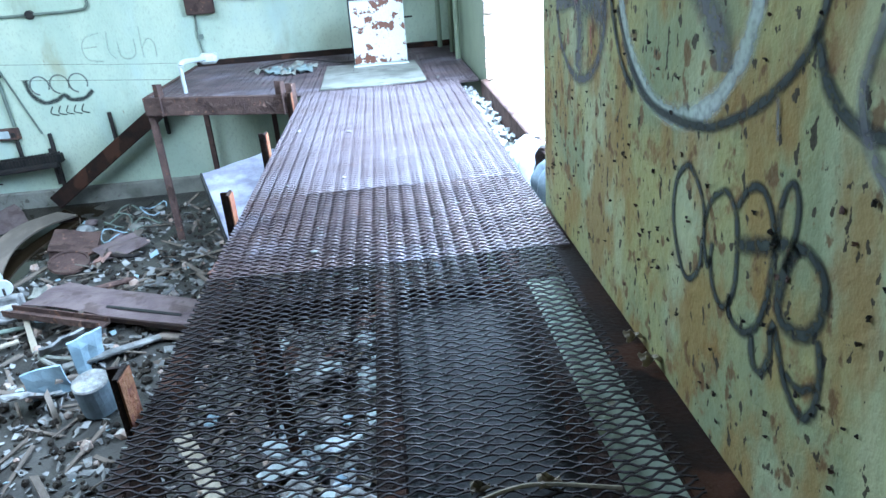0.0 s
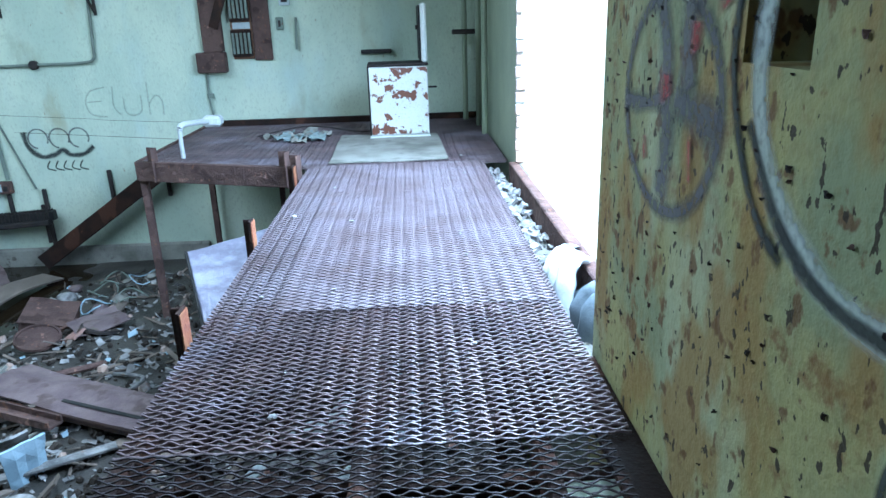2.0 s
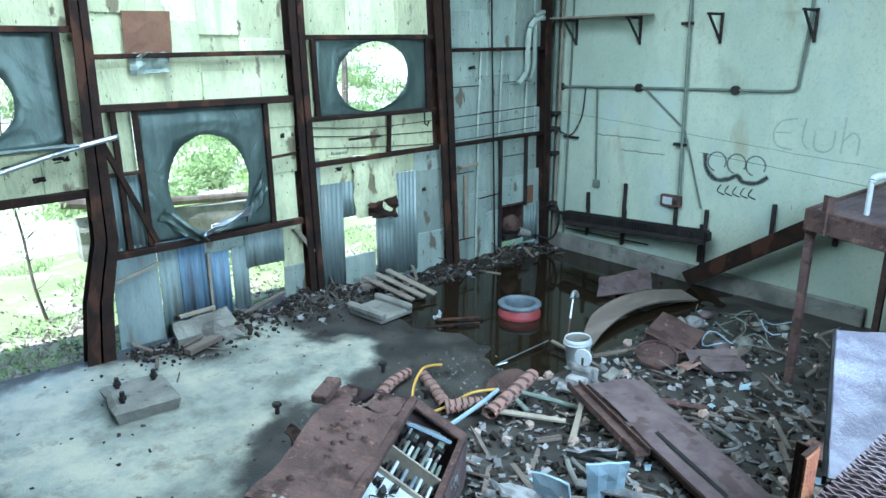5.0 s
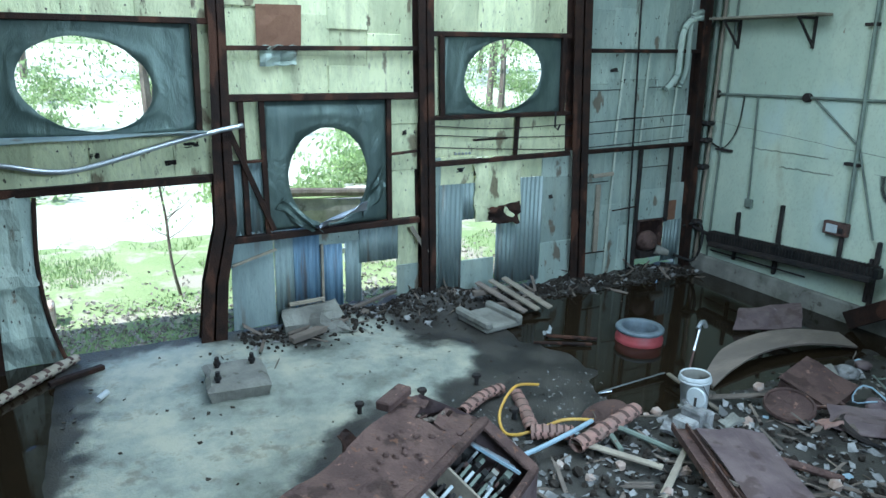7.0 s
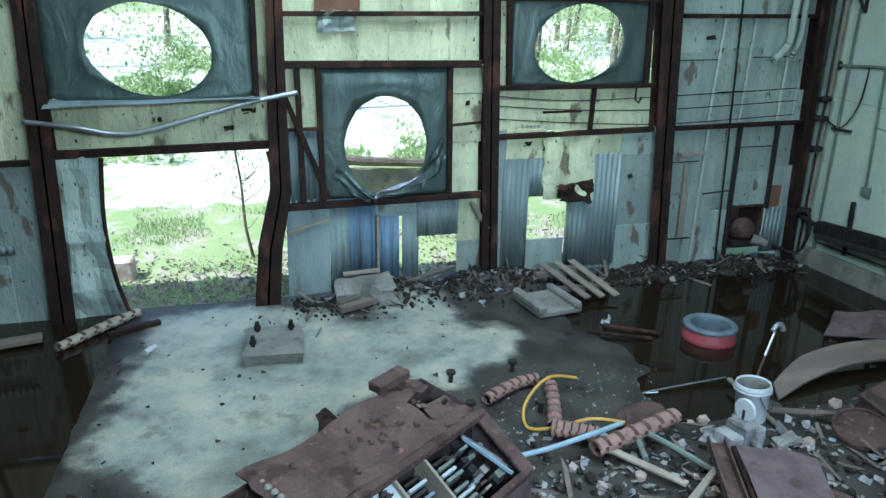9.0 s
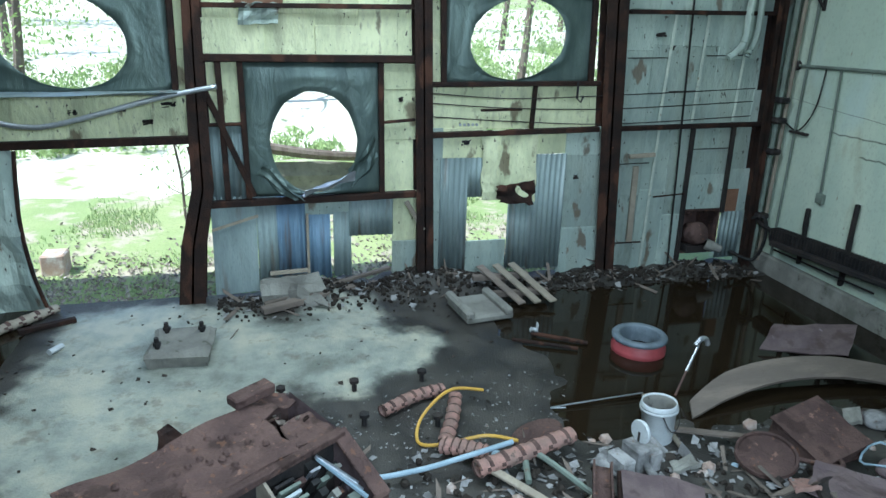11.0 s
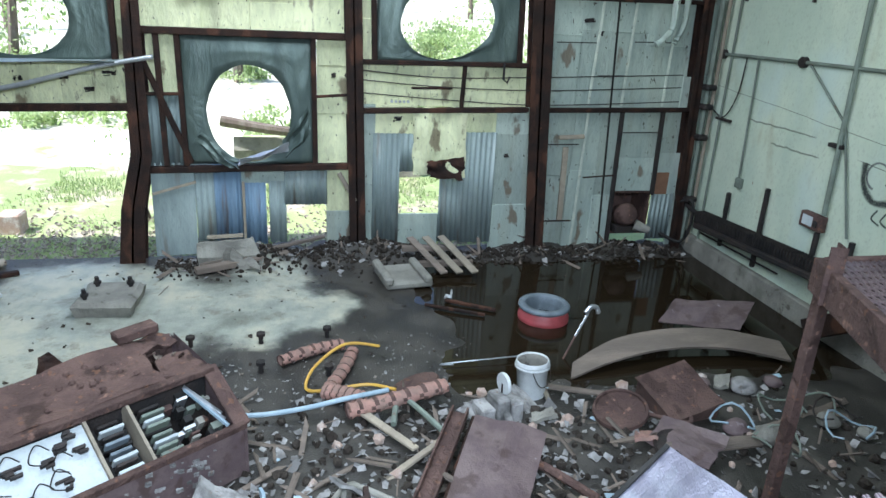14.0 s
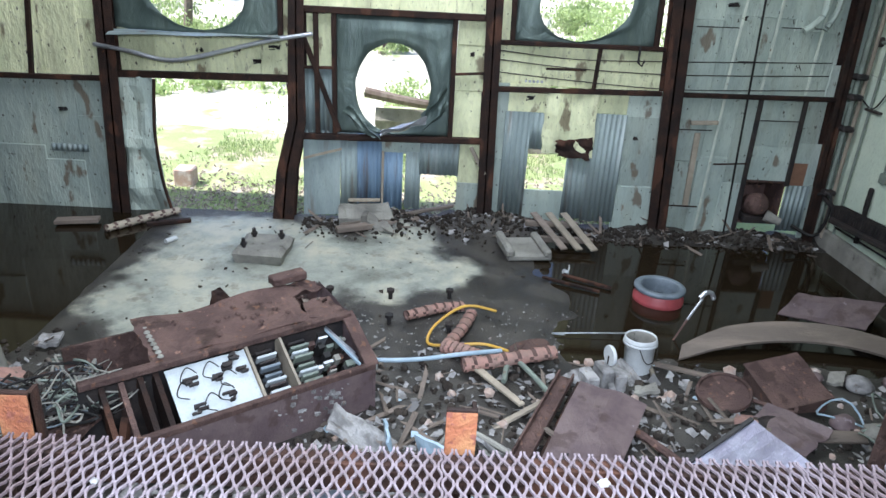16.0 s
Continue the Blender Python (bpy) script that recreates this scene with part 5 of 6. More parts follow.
pile = thing("scrap_pile", Matrix.Translation((-1.3, 9.25, -0.01)), "heap of grey-blue flattened scrap and wire", "scrap")
for i in range(16):
    a, r = rnd.uniform(0, 6.28), rnd.uniform(0, 0.35)
    x, y, s = r * math.cos(a) * 1.4, r * math.sin(a), rnd.uniform(0.08, 0.2)
    part("scrap", sheet([(x, y, 0.01 + 0.004 * i), (x + s, y + 0.05, 0.02), (x + s, y + s, 0.03 + 0.003 * i), (x - 0.03, y + s, 0.02)], 0.005, 4, 4, 0.06, i, 0.1), (ZINC if i % 2 else CONC), pile)
part("wire", tube(smooth_line([(-0.5, 0.2, 0.02), (0.1, 0.35, 0.1), (0.7, 0.25, 0.03), (1.0, 0.4, 0.02)]), 0.008, 5), DARKM, pile)
for i in range(26):
    x, y = rnd.uniform(-0.8, 0.6), rnd.uniform(2.2, 9.5)
    s = rnd.choice((0.008, 0.010, 0.014, 0.02))
    bm = bmesh.new()
    bmesh.ops.create_icosphere(bm, subdivisions=1, radius=s)
    for v in bm.verts:
        v.co *= rnd.uniform(0.7, 1.2)
        v.co.z *= 0.5
    solo("plaster_chip", bm, PLAST, Matrix.Translation((x, y, 0.006)), "small white plaster chip on the mesh deck", "chip", "chips on the deck")
for x, y, s in ((0.22, 1.52, 0.06), (0.05, 1.53, 0.05), (0.66, 2.15, 0.06), (0.66, 2.0, 0.07)):
    solo("dead_leaf", sheet([(x, y, 0.008), (x + s, y + 0.01, 0.02), (x + s, y + s * 0.6, 0.012), (x, y + s * 0.6, 0.025)], 0.002, 5, 5, 0.05, x, 0.2), PALEW, ID, "curled brown dead leaf lying on the walkway", "leaf", "dead leaves")
solo("twig", tube(smooth_line([(0.05, 1.5, 0.012), (0.2, 1.53, 0.02), (0.42, 1.49, 0.012)]), 0.006, 5), PALEW, ID, "pale dry twig on the mesh deck", "twig")
# gap between deck and sill
gapf = solo("ledge", box((0.715, 3.64, -0.4), (0.895, 7.5, -0.14), 0.01), CONC, ID, "dirty concrete ledge between deck and sill", "ledge", kind="structure")
bm = bmesh.new()
for i in range(150):
    s = rnd.uniform(0.01, 0.04)
    box((-s, -s * 0.7, -s * 0.4), (s, s * 0.7, s * 0.4), 0, bm, pose(rnd.uniform(0.73, 0.88), rnd.uniform(4.9, 7.5), -0.13 + rnd.uniform(0, 0.05), rnd.uniform(0, 60), rnd.uniform(0, 60), rnd.uniform(0, 360)))
solo("ledge_rubble", bm, PLAST, ID, "pale plaster rubble lying along the sill", "rubble", kind="stuff")


def cloth(name, pts, widths, material, label):
    """A draped cloth along a line, folded across its width."""
    bm = bmesh.new()
    line = smooth_line(pts, 6)
    g = []
    for i, p in enumerate(line):
        w = widths[0] + (widths[1] - widths[0]) * i / len(line)
        g.append([bm.verts.new(p + Vector((0.035 * math.sin(j * 1.3 + i * 0.1) + 0.02 * noise.noise(Vector((i * 0.3, j, 2))), (j / 12 - 0.5) * w, 0.02 * math.sin(j * 0.9)))) for j in range(13)])
    h = [[bm.verts.new(v.co + Vector((-0.012, 0, 0.008))) for v in row] for row in g]
    n = len(line) - 1
    for i in range(n):
        for j in range(12):
            bm.faces.new((g[i][j], g[i + 1][j], g[i + 1][j + 1], g[i][j + 1]))
            bm.faces.new((h[i][j + 1], h[i + 1][j + 1], h[i + 1][j], h[i][j]))
        for j in (0, 12):
            bm.faces.new((g[i][j], h[i][j], h[i + 1][j], g[i + 1][j]))
    return solo(name, bm, material, ID, label, "cloth", smooth=True)


cloth("rag", [(0.92, 4.6, 0.05), (0.84, 4.55, 0.07), (0.77, 4.45, 0.0), (0.75, 4.4, -0.12), (0.75, 4.36, -0.3)], (0.3, 0.5), PAILM, "pale grey rag hanging over the ledge by the deck")
cloth("rag", [(0.95, 4.12, 0.04), (0.87, 4.1, 0.03), (0.80, 4.08, -0.08), (0.79, 4.05, -0.34)], (0.2, 0.4), BLUEGREY, "blue-grey denim rag hanging over the ledge")

# ---- control console lying in the rubble ----
LU, PV = Vector((0.583, -0.812, 0)), Vector((-0.812, -0.583, 0))
cm = Matrix(((LU.x, PV.x, 0, -3.70), (LU.y, PV.y, 0, 4.87), (0, 0, 1, F + 0.0), (0, 0, 0, 1)))
console = thing("control_console", cm, "rusted open control console with wrecked switchgear inside", "control cabinet")
CL = 1.95
part("front_panel", box((0, -0.02, 0), (CL - 0.1, 0.0, 0.43), 0.006), PURPLE, console, "dark red-brown panel with peeling paint")
for i in range(40):
    u, z = rnd.gauss(0.42, 0.16), rnd.gauss(0.24, 0.07)
    s = rnd.uniform(0.012, 0.05)
    if 0.03 < u < 1.6 and 0.05 < z < 0.38:
        part("paint_flake", sheet([(u, -0.023, z), (u + s, -0.023, z + 0.01), (u + s, -0.025, z + s), (u, -0.023, z + s * 0.8)], 0.002, 3, 3, 0.01, i, 0.25), PLAST, console)
part("end_plate", box((-0.02, -0.02, 0), (0.0, 0.94, 0.40), 0.004), PURPLE, console)
bm = bmesh.new()
for x in (-0.021, 0.001):
    vs = [bm.verts.new((x, y, z)) for y, z in ((0, 0.4), (0.0, 0.43), (0.40, 0.69), (0.94, 0.76), (0.94, 0.4))]
    bm.faces.new(vs if x < 0 else vs[::-1])
part("end_gusset", bm, PURPLE, console)
part("floor_plate", box((0, 0.0, 0.02), (CL, 0.94, 0.04)), STEEL, console)
part("back_plate", box((0, 0.93, 0), (CL, 0.95, 0.70)), RUST, console)
part("lower_rim", bar((-0.02, 0.0, 0.43), (CL, 0.0, 0.43), 0.05, 0.05, 0.006), RUST, console)
part("upper_rim", bar((-0.02, 0.40, 0.69), (CL, 0.40, 0.69), 0.07, 0.05, 0.006), RUST, console)
part("end_rim", bar((0.0, 0.0, 0.43), (0.0, 0.42, 0.70), 0.11, 0.03, 0.006), RUST, console)
part("inner_back", box((0.02, 0.44, 0.04), (CL, 0.46, 0.66)), DARKM, console)
slope = math.atan2(0.26, 0.40)


def on_slope(u, s, d=0.0):
    """A place on the sloping face: u along it, s up it, d out of it."""
    return Vector((u, s * math.cos(slope) - d * math.sin(slope), 0.43 + s * math.sin(slope) + d * math.cos(slope)))


def slope_box(name, u0, u1, s0, s1, d0, d1, material, label="", bevel=0.0):
    m = Matrix.Translation((0, 0, 0.43)) @ Matrix.Rotation(slope, 4, "X")
    return part(name, box((u0, s0, d0), (u1, s1, d1), bevel, None, m), material, console, label)


slope_box("white_panel", 0.86, 1.42, 0.04, 0.44, -0.05, -0.035, PANELW, "white switch panel with cut wiring")
for u, s, a in ((1.28, 0.30, 0.06), (1.30, 0.10, 0.07), (1.12, 0.28, 0.05), (1.02, 0.34, 0.045), (1.05, 0.12, 0.08), (0.93, 0.28, 0.04), (0.96, 0.4, 0.05)):
    for k in range(4):
        slope_box("contact", u - a + rnd.uniform(0, a), u + rnd.uniform(0, a), s - a / 2 + k * a / 4, s - a / 2 + k * a / 4 + 0.014, -0.035, -0.01 + rnd.uniform(0, 0.025), DARKM)
for k in range(6):
    u, s = rnd.uniform(0.92, 1.3), rnd.uniform(0.1, 0.36)
    part("wire", tube(smooth_line([on_slope(u, s, -0.02), on_slope(u + 0.06, s + 0.05, 0.0), on_slope(u + 0.12, s - 0.03, -0.02), on_slope(u + 0.05, s - 0.08, -0.02)]), 0.004, 5), BLACK, console)
for u in (0.58, 0.84):
    slope_box("divider", u, u + 0.02, 0.02, 0.46, -0.2, -0.0, PALEW, "pale upright divider")
for u0 in (0.36, 0.62):
    for r in range(2):
        for k in range(4):
            s = 0.05 + r * 0.2 + k * 0.042
            slope_box("relay", u0 + 0.02 + 0.02 * (k % 2), u0 + 0.17, s, s + 0.022, -0.12, -0.05 + 0.02 * rnd.random(), rnd.choice((BLUEGREY, PIPEG, PANELW, DARKM)), "", 0.004)
        slope_box("relay_base", u0, u0 + 0.20, 0.04 + r * 0.2, 0.21 + r * 0.2, -0.16, -0.12, BLACK)
for k in range(22):
    u, s = rnd.uniform(0.05, 0.34), rnd.uniform(0.05, 0.42)
    slope_box("loose_part", u, u + rnd.uniform(0.02, 0.08), s, s + rnd.uniform(0.015, 0.05), -0.2, -0.12 + rnd.uniform(0, 0.06), rnd.choice((PIPEG, ALU, BLACK, CONC, RUST)))
for k in range(3):
    part("bus_bar", bar(on_slope(0.06, 0.06 + 0.05 * k, -0.06), on_slope(0.2, 0.42 + 0.01 * k, -0.05), 0.02, 0.02), ALU if k else CABLEB, console)
for u in (1.46, 1.56, 1.68, 1.80):
    slope_box("rib", u, u + 0.035, -0.02, 0.44, -0.25, -0.02, rnd.choice((WOOD, RUST, STEEL)))
part("strut", bar((1.88, 0.02, 0.05), (1.72, 0.2, 0.5), 0.05, 0.05), STEEL, console)
# flat top: pieces of scaled plate
part("top_plate", sheet([(0.30, 0.42, 0.715), (1.48, 0.42, 0.715), (1.48, 0.98, 0.76), (0.28, 0.96, 0.77)], 0.012, 16, 10, 0.05, 2, 0.03), RUST, console, "scaling rust-brown top plate")
part("top_plate", sheet([(0.0, 0.44, 0.70), (0.30, 0.44, 0.715), (0.26, 0.66, 0.73), (0.0, 0.70, 0.72)], 0.012, 6, 6, 0.03, 4, 0.06), RUST, console)
part("top_plate", sheet([(0.0, 0.84, 0.74), (0.30, 0.80, 0.75), (0.30, 1.0, 0.78), (0.02, 1.0, 0.75)], 0.012, 6, 6, 0.04, 6, 0.06), RUST, console)
part("top_lip", bar((0.08, 1.0, 0.83), (0.38, 1.0, 0.82), 0.12, 0.07, 0.01), RUST, console, "bent-up rusty lip")
part("torn_corner", sheet([(0.72, 0.96, 0.76), (0.90, 0.96, 0.76), (0.86, 1.02, 0.84), (0.8, 1.0, 0.87)], 0.008, 3, 3, 0.04, 5, 0.1), STEEL, console)
for k in range(9):
    u, v = rnd.uniform(0.02, 0.3), rnd.uniform(0.6, 0.85)
    part("broken_strip", bar((u, v, 0.70), (u + rnd.uniform(-0.1, 0.15), v + rnd.uniform(-0.1, 0.1), 0.71 + rnd.uniform(0, 0.05)), 0.03, 0.01), rnd.choice((STEEL, RUST, WOOD)), console)
for k in range(26):
    u, v = (1.42 - 0.0 * k, 0.44 + 0.055 * k) if k < 9 else (rnd.uniform(0.4, 1.42), rnd.uniform(0.5, 0.92))
    part("rivet", lathe([(0.0, 0.016), (0.014, 0.014), (0.024, 0)], 8, m=Matrix.Translation((u, v, 0.73 + 0.07 * (v - 0.42)))), CONC if k < 9 else RUST, console)
nest = thing("wire_nest", Matrix.Translation((-2.70, 2.82, F + 0.44)), "tangled grey cable nest on rusty plates", "cables")
part("plate", sheet([(-0.7, -0.35, -0.02), (0.3, -0.5, -0.25), (0.5, 0.2, -0.2), (-0.62, 0.36, 0.05)], 0.02, 10, 8, 0.08, 8, 0.05), RUST, nest, "rusty torn plate")
part("support", box((-0.6, -0.3, -0.44), (0.3, 0.2, -0.16), 0.02), STEEL, nest)
for k in range(64):
    c = Vector((rnd.gauss(-0.35, 0.17), rnd.gauss(0.0, 0.16), rnd.uniform(0.02, 0.1)))
    pts = [c + Vector((rnd.uniform(-0.22, 0.22), rnd.uniform(-0.2, 0.2), rnd.uniform(-0.03, 0.08))) for _ in range(5)]
    part("cable", tube(smooth_line(pts, 5), rnd.choice((0.004, 0.006, 0.009)), 5), rnd.choice((DARKM, BLACK, PIPEG, CONC, BLUEGREY)), nest)
solo("concrete_lump", sheet([(-3.75, 1.15, F + 0.38), (-3.3, 1.3, F + 0.40), (-3.55, 2.05, F + 0.42), (-4.05, 1.8, F + 0.40)], 0.42, 6, 6, 0.05, 3, 0.05), CONC, ID, "broken concrete lump beside the console", "concrete")

# ---- things on the slab ----
blk = thing("machine_footing", pose(-6.62, 3.36, -1.875, 0, 0, -4), "square concrete machine footing with rusty anchor bolts", "concrete block")
bm = bmesh.new()
bmesh.ops.create_grid(bm, x_segments=14, y_segments=12, size=0.5)
r = bmesh.ops.extrude_face_region(bm, geom=list(bm.faces))
for v in r["geom"]:
    if isinstance(v, bmesh.types.BMVert):
        v.co.z = 0.16
for v in bm.verts:
    top = v.co.z > 0.1
    v.co.x, v.co.y = v.co.x * (0.62 if top else 0.57), v.co.y * (0.58 if top else 0.53)
    edge = max(abs(v.co.x) / 0.31, abs(v.co.y) / 0.29)
    v.co += Vector((noise.noise(v.co * 5), noise.noise(v.co * 5 + Vector((7, 0, 0))), 0)) * 0.03
    if top:
        v.co.z += 0.02 * noise.noise(v.co * 6) - (0.04 if edge > 0.96 else 0)
bmesh.ops.recalc_face_normals(bm, faces=bm.faces)
part("base", bm, CONC, blk)
for x, y in ((-0.16, -0.16), (0.17, -0.18), (-0.15, 0.17)):
    bo = part("bolt", tube([(x, y, 0.13), (x + 0.01, y, 0.27)], 0.022, 8), DARKM, blk, "rusty anchor bolt")
    part("nut", lathe([(0.0, 0.22), (0.038, 0.22), (0.038, 0.19), (0.0, 0.19)], 6, m=Matrix.Translation((x, y, 0))), DARKM, bo)
for x, y in ((-5.62, 4.27), (-5.63, 4.9), (-5.69, 5.52), (-5.03, 4.29), (-5.08, 4.92), (-4.95, 5.5)):
    b = thing("anchor_bolt", Matrix.Translation((x, y, -1.88)), "short black anchor bolt in the floor", "bolt", "floor anchor bolts")
    part("shank", tube([(0, 0, 0), (0.01, 0, 0.11)], 0.022, 8), DARKM, b)
    part("cap", lathe([(0.0, 0.12), (0.045, 0.12), (0.045, 0.09), (0.0, 0.09)], 6), DARKM, b)
ring = thing("plastic_tub_ring", pose(-5.93, 7.83, -1.95, 0, 0, 0) @ Matrix.Diagonal((0.88, 0.88, 0.95, 1)), "red plastic tub with a grey-blue rubber rim in the water", "tub")
part("wall", lathe([(0.27, 0.0), (0.31, 0.06), (0.31, 0.12), (0.29, 0.14), (0.30, 0.20), (0.27, 0.2), (0.26, 0.05), (0.25, 0.0)], 36), REDM, ring, smooth=True)
part("rim", lathe([(0.30, 0.2), (0.315, 0.21), (0.315, 0.235), (0.30, 0.25), (0.235, 0.25), (0.225, 0.235), (0.22, 0.14), (0.235, 0.02)], 36), BLUEGREY, ring, "grey-blue rubber rim", True)
pail = thing("plastic_pail", pose(-4.46, 7.20, -1.90, 2, -3, 0) @ Matrix.Diagonal((0.92, 0.92, 0.94, 1)), "dirty white plastic pail with a wire handle", "bucket")
part("body", lathe([(0.0, 0.0), (0.125, 0.0), (0.13, 0.02), (0.148, 0.32), (0.158, 0.325), (0.158, 0.35), (0.15, 0.36), (0.15, 0.375), (0.143, 0.375), (0.14, 0.3), (0.125, 0.03), (0.0, 0.03)], 30), PAILM, pail, smooth=True)
part("lining", lathe([(0.0, 0.036), (0.12, 0.036), (0.136, 0.30), (0.139, 0.36), (0.141, 0.36)], 30), DARKC, pail, "grimy dark inside", True)
part("rim_band", lathe([(0.152, 0.30), (0.165, 0.305), (0.165, 0.325), (0.152, 0.33)], 30), PAILM, pail, smooth=True)
part("wire_handle", tube(smooth_line([(0.155, -0.05, 0.31), (0.18, 0.0, 0.2), (0.17, 0.06, 0.17), (0.12, 0.13, 0.22), (0.06, 0.15, 0.31)]), 0.004, 5), DARKM, pail)
stick = thing("standpipe", ID, "thin rusty standpipe with a bright bent head rising from the water", "pipe")
part("pole", tube([(-5.03, 7.70, -1.92), (-5.12, 7.85, -1.70)], 0.011, 6), RUST, stick)
part("upper_pole", tube([(-5.12, 7.85, -1.70), (-5.21, 8.0, -1.50)], 0.013, 6), ALU, stick, "bare bright pipe")
part("head", tube(smooth_line([(-5.21, 7.97, -1.50), (-5.23, 8.03, -1.45), (-5.24, 8.09, -1.46), (-5.24, 8.12, -1.52)]), 0.024, 8), ALU, stick)
solo("bent_rod", tube(smooth_line([(-4.95, 6.62, -1.83), (-5.02, 6.52, -1.86), (-5.04, 6.9, -1.85), (-5.06, 7.4, -1.84)]), 0.007, 6), ALU, ID, "thin bent metal rod lying in the water", "rod")


def duct(pts, r, label, material=PINK):
    """Spiral-wrapped flexible duct: a tube with raised turns."""
    line = smooth_line(pts, 14)
    bm = bmesh.new()
    rings, n = [], 12
    for i, p in enumerate(line):
        d = (line[min(i + 1, len(line) - 1)] - line[max(i - 1, 0)]).normalized()
        u = d.cross(Vector((0, 0, 1))).normalized()
        w = d.cross(u)
        rr = r * (1 + 0.10 * math.sin(i * 1.55) + 0.1 * noise.noise(p * 7))
        rings.append([bm.verts.new(p + rr * (math.cos(6.2832 * k / n) * u + 0.8 * math.sin(6.2832 * k / n) * w)) for k in range(n)])
    for a, b in zip(rings, rings[1:]):
        for k in range(n):
            f = bm.faces.new((a[k], a[(k + 1) % n], b[(k + 1) % n], b[k]))
            f.material_index = 1 if len(bm.faces) // n % 4 == 0 else 0
    bmesh.ops.recalc_face_normals(bm, faces=bm.faces)
    ob = solo("flexible_duct", bm, material, ID, label, "duct", "pink ducts", smooth=True)
    ob.data.materials.append(RUST)
    return ob


duct([(-5.17, 5.08, -1.82), (-5.36, 5.4, -1.82), (-5.43, 5.66, -1.82)], 0.062, "torn pink spiral-wrapped duct piece on the mud")
duct([(-5.3, 5.74, -1.82), (-4.95, 5.62, -1.82), (-4.62, 5.48, -1.80)], 0.058, "mottled pink spiral-wrapped duct piece on the mud")
duct([(-4.6, 5.45, -1.8), (-4.5, 5.6, -1.78), (-4.4, 5.75, -1.78)], 0.075, "crushed pink spiral-wrapped duct piece in rubble")
duct([(-4.18, 5.6, -1.74), (-4.28, 6.0, -1.72), (-4.4, 6.42, -1.70)], 0.072, "long pink spiral-wrapped duct piece in rubble")
duct([(-7.12, 1.30, -1.84), (-7.5, 1.62, -1.83), (-7.85, 1.95, -1.82)], 0.06, "brown spiral-wrapped duct lying by the doorway", PALEW)
solo("yellow_hose", tube(smooth_line([(-5.28, 5.98, -1.78), (-5.2, 5.66, -1.70), (-5.0, 5.38, -1.8), (-4.75, 5.30, -1.86), (-4.6, 5.46, -1.8), (-4.62, 5.8, -1.78), (-4.48, 6.02, -1.76)]), 0.014, 6), YELLOW, ID, "loop of yellow rubber hose on the mud", "hose")
solo("blue_hose", tube(smooth_line([(-4.5, 4.5, -1.8), (-4.32, 4.8, -1.80), (-4.28, 5.2, -1.76), (-4.3, 5.6, -1.70), (-4.42, 5.95, -1.72)]), 0.02, 8), CABLEB, ID, "pale blue hose trailing over the rubble", "hose")
solo("round_lid", lathe([(0.0, 0.03), (0.2, 0.03), (0.21, 0.015), (0.205, 0.0), (0.0, 0.0)], 28, m=pose(-4.55, 6.2, -1.78, 18, -14, 0)), RUST, ID, "brown round lid half sunk in rubble", "lid")

# ---- things in the rubble by the walkway ----
big = thing("fallen_sheet", ID, "long grey-brown sheet of metal fallen across the rubble", "metal sheet")
part("sheet", sheet([(-3.82, 6.52, -1.62), (-3.54, 6.98, -1.61), (-1.70, 5.99, -1.58), (-1.68, 5.52, -1.59)], 0.012, 6, 12, 0.04, 3), PURPLE, big)
part("flange", bar((-3.82, 6.51, -1.64), (-1.68, 5.51, -1.61), 0.03, 0.05, 0.006), STEEL, big, "dark folded edge")
part("slot", sheet([(-2.9, 6.22, -1.590), (-2.9, 6.26, -1.589), (-2.1, 5.88, -1.575), (-2.1, 5.84, -1.576)], 0.004, 2, 6), BLACK, big)
part("support", box((-2.5, 5.95, -1.9), (-2.2, 6.2, -1.63), 0.02), CONC, big)
ch = thing("slotted_channel", ID, "rusty slotted steel channel lying beside the sheet", "steel channel")
part("web", bar((-3.90, 6.42, -1.64), (-2.8, 5.90, -1.62), 0.12, 0.02, 0.004), RUST, ch)
part("lip", bar((-3.925, 6.37, -1.61), (-2.825, 5.85, -1.59), 0.015, 0.06), RUST, ch)
part("lip", bar((-3.875, 6.475, -1.61), (-2.775, 5.955, -1.59), 0.015, 0.06), RUST, ch)
pump = thing("broken_motor", pose(-4.08, 6.78, -1.74, 0, 0, 15), "pale broken concrete block with an upright disc", "motor")
for x in (-0.13, 0.0, 0.13):
    part("fin_block", box((-0.1, x - 0.055, -0.14), (0.1, x + 0.055, 0.12 - abs(x) * 0.4), 0.015), PLAST, pump)
part("disc", lathe([(0.0, 0.015), (0.085, 0.015), (0.09, 0.0), (0.085, -0.015), (0.0, -0.015)], 20, m=Matrix.Translation((-0.02, 0.05, 0.2)) @ Matrix.Rotation(1.5708, 4, "X")), PAILM, pump, "pale round disc")
part("shaft", tube([(-0.02, 0.05, 0.05), (-0.02, 0.05, 0.2)], 0.02, 8), DARKM, pump)
lid = thing("drum_lid", pose(-3.86, 7.72, -1.70, 12, 10, 0), "flat rusty drum lid lying on the rubble", "drum lid")
part("plate", lathe([(0.0, 0.012), (0.19, 0.012), (0.195, 0.03), (0.215, 0.03), (0.22, 0.0), (0.0, 0.0)], 32), RUST, lid, smooth=False)
bx = thing("rusty_case", pose(-4.02, 8.32, -1.72, 10, 14, 12), "squashed rusty steel case lying in the rubble", "metal case")
part("body", box((-0.26, -0.24, -0.16), (0.24, 0.24, 0.06), 0.02), RUST, bx)
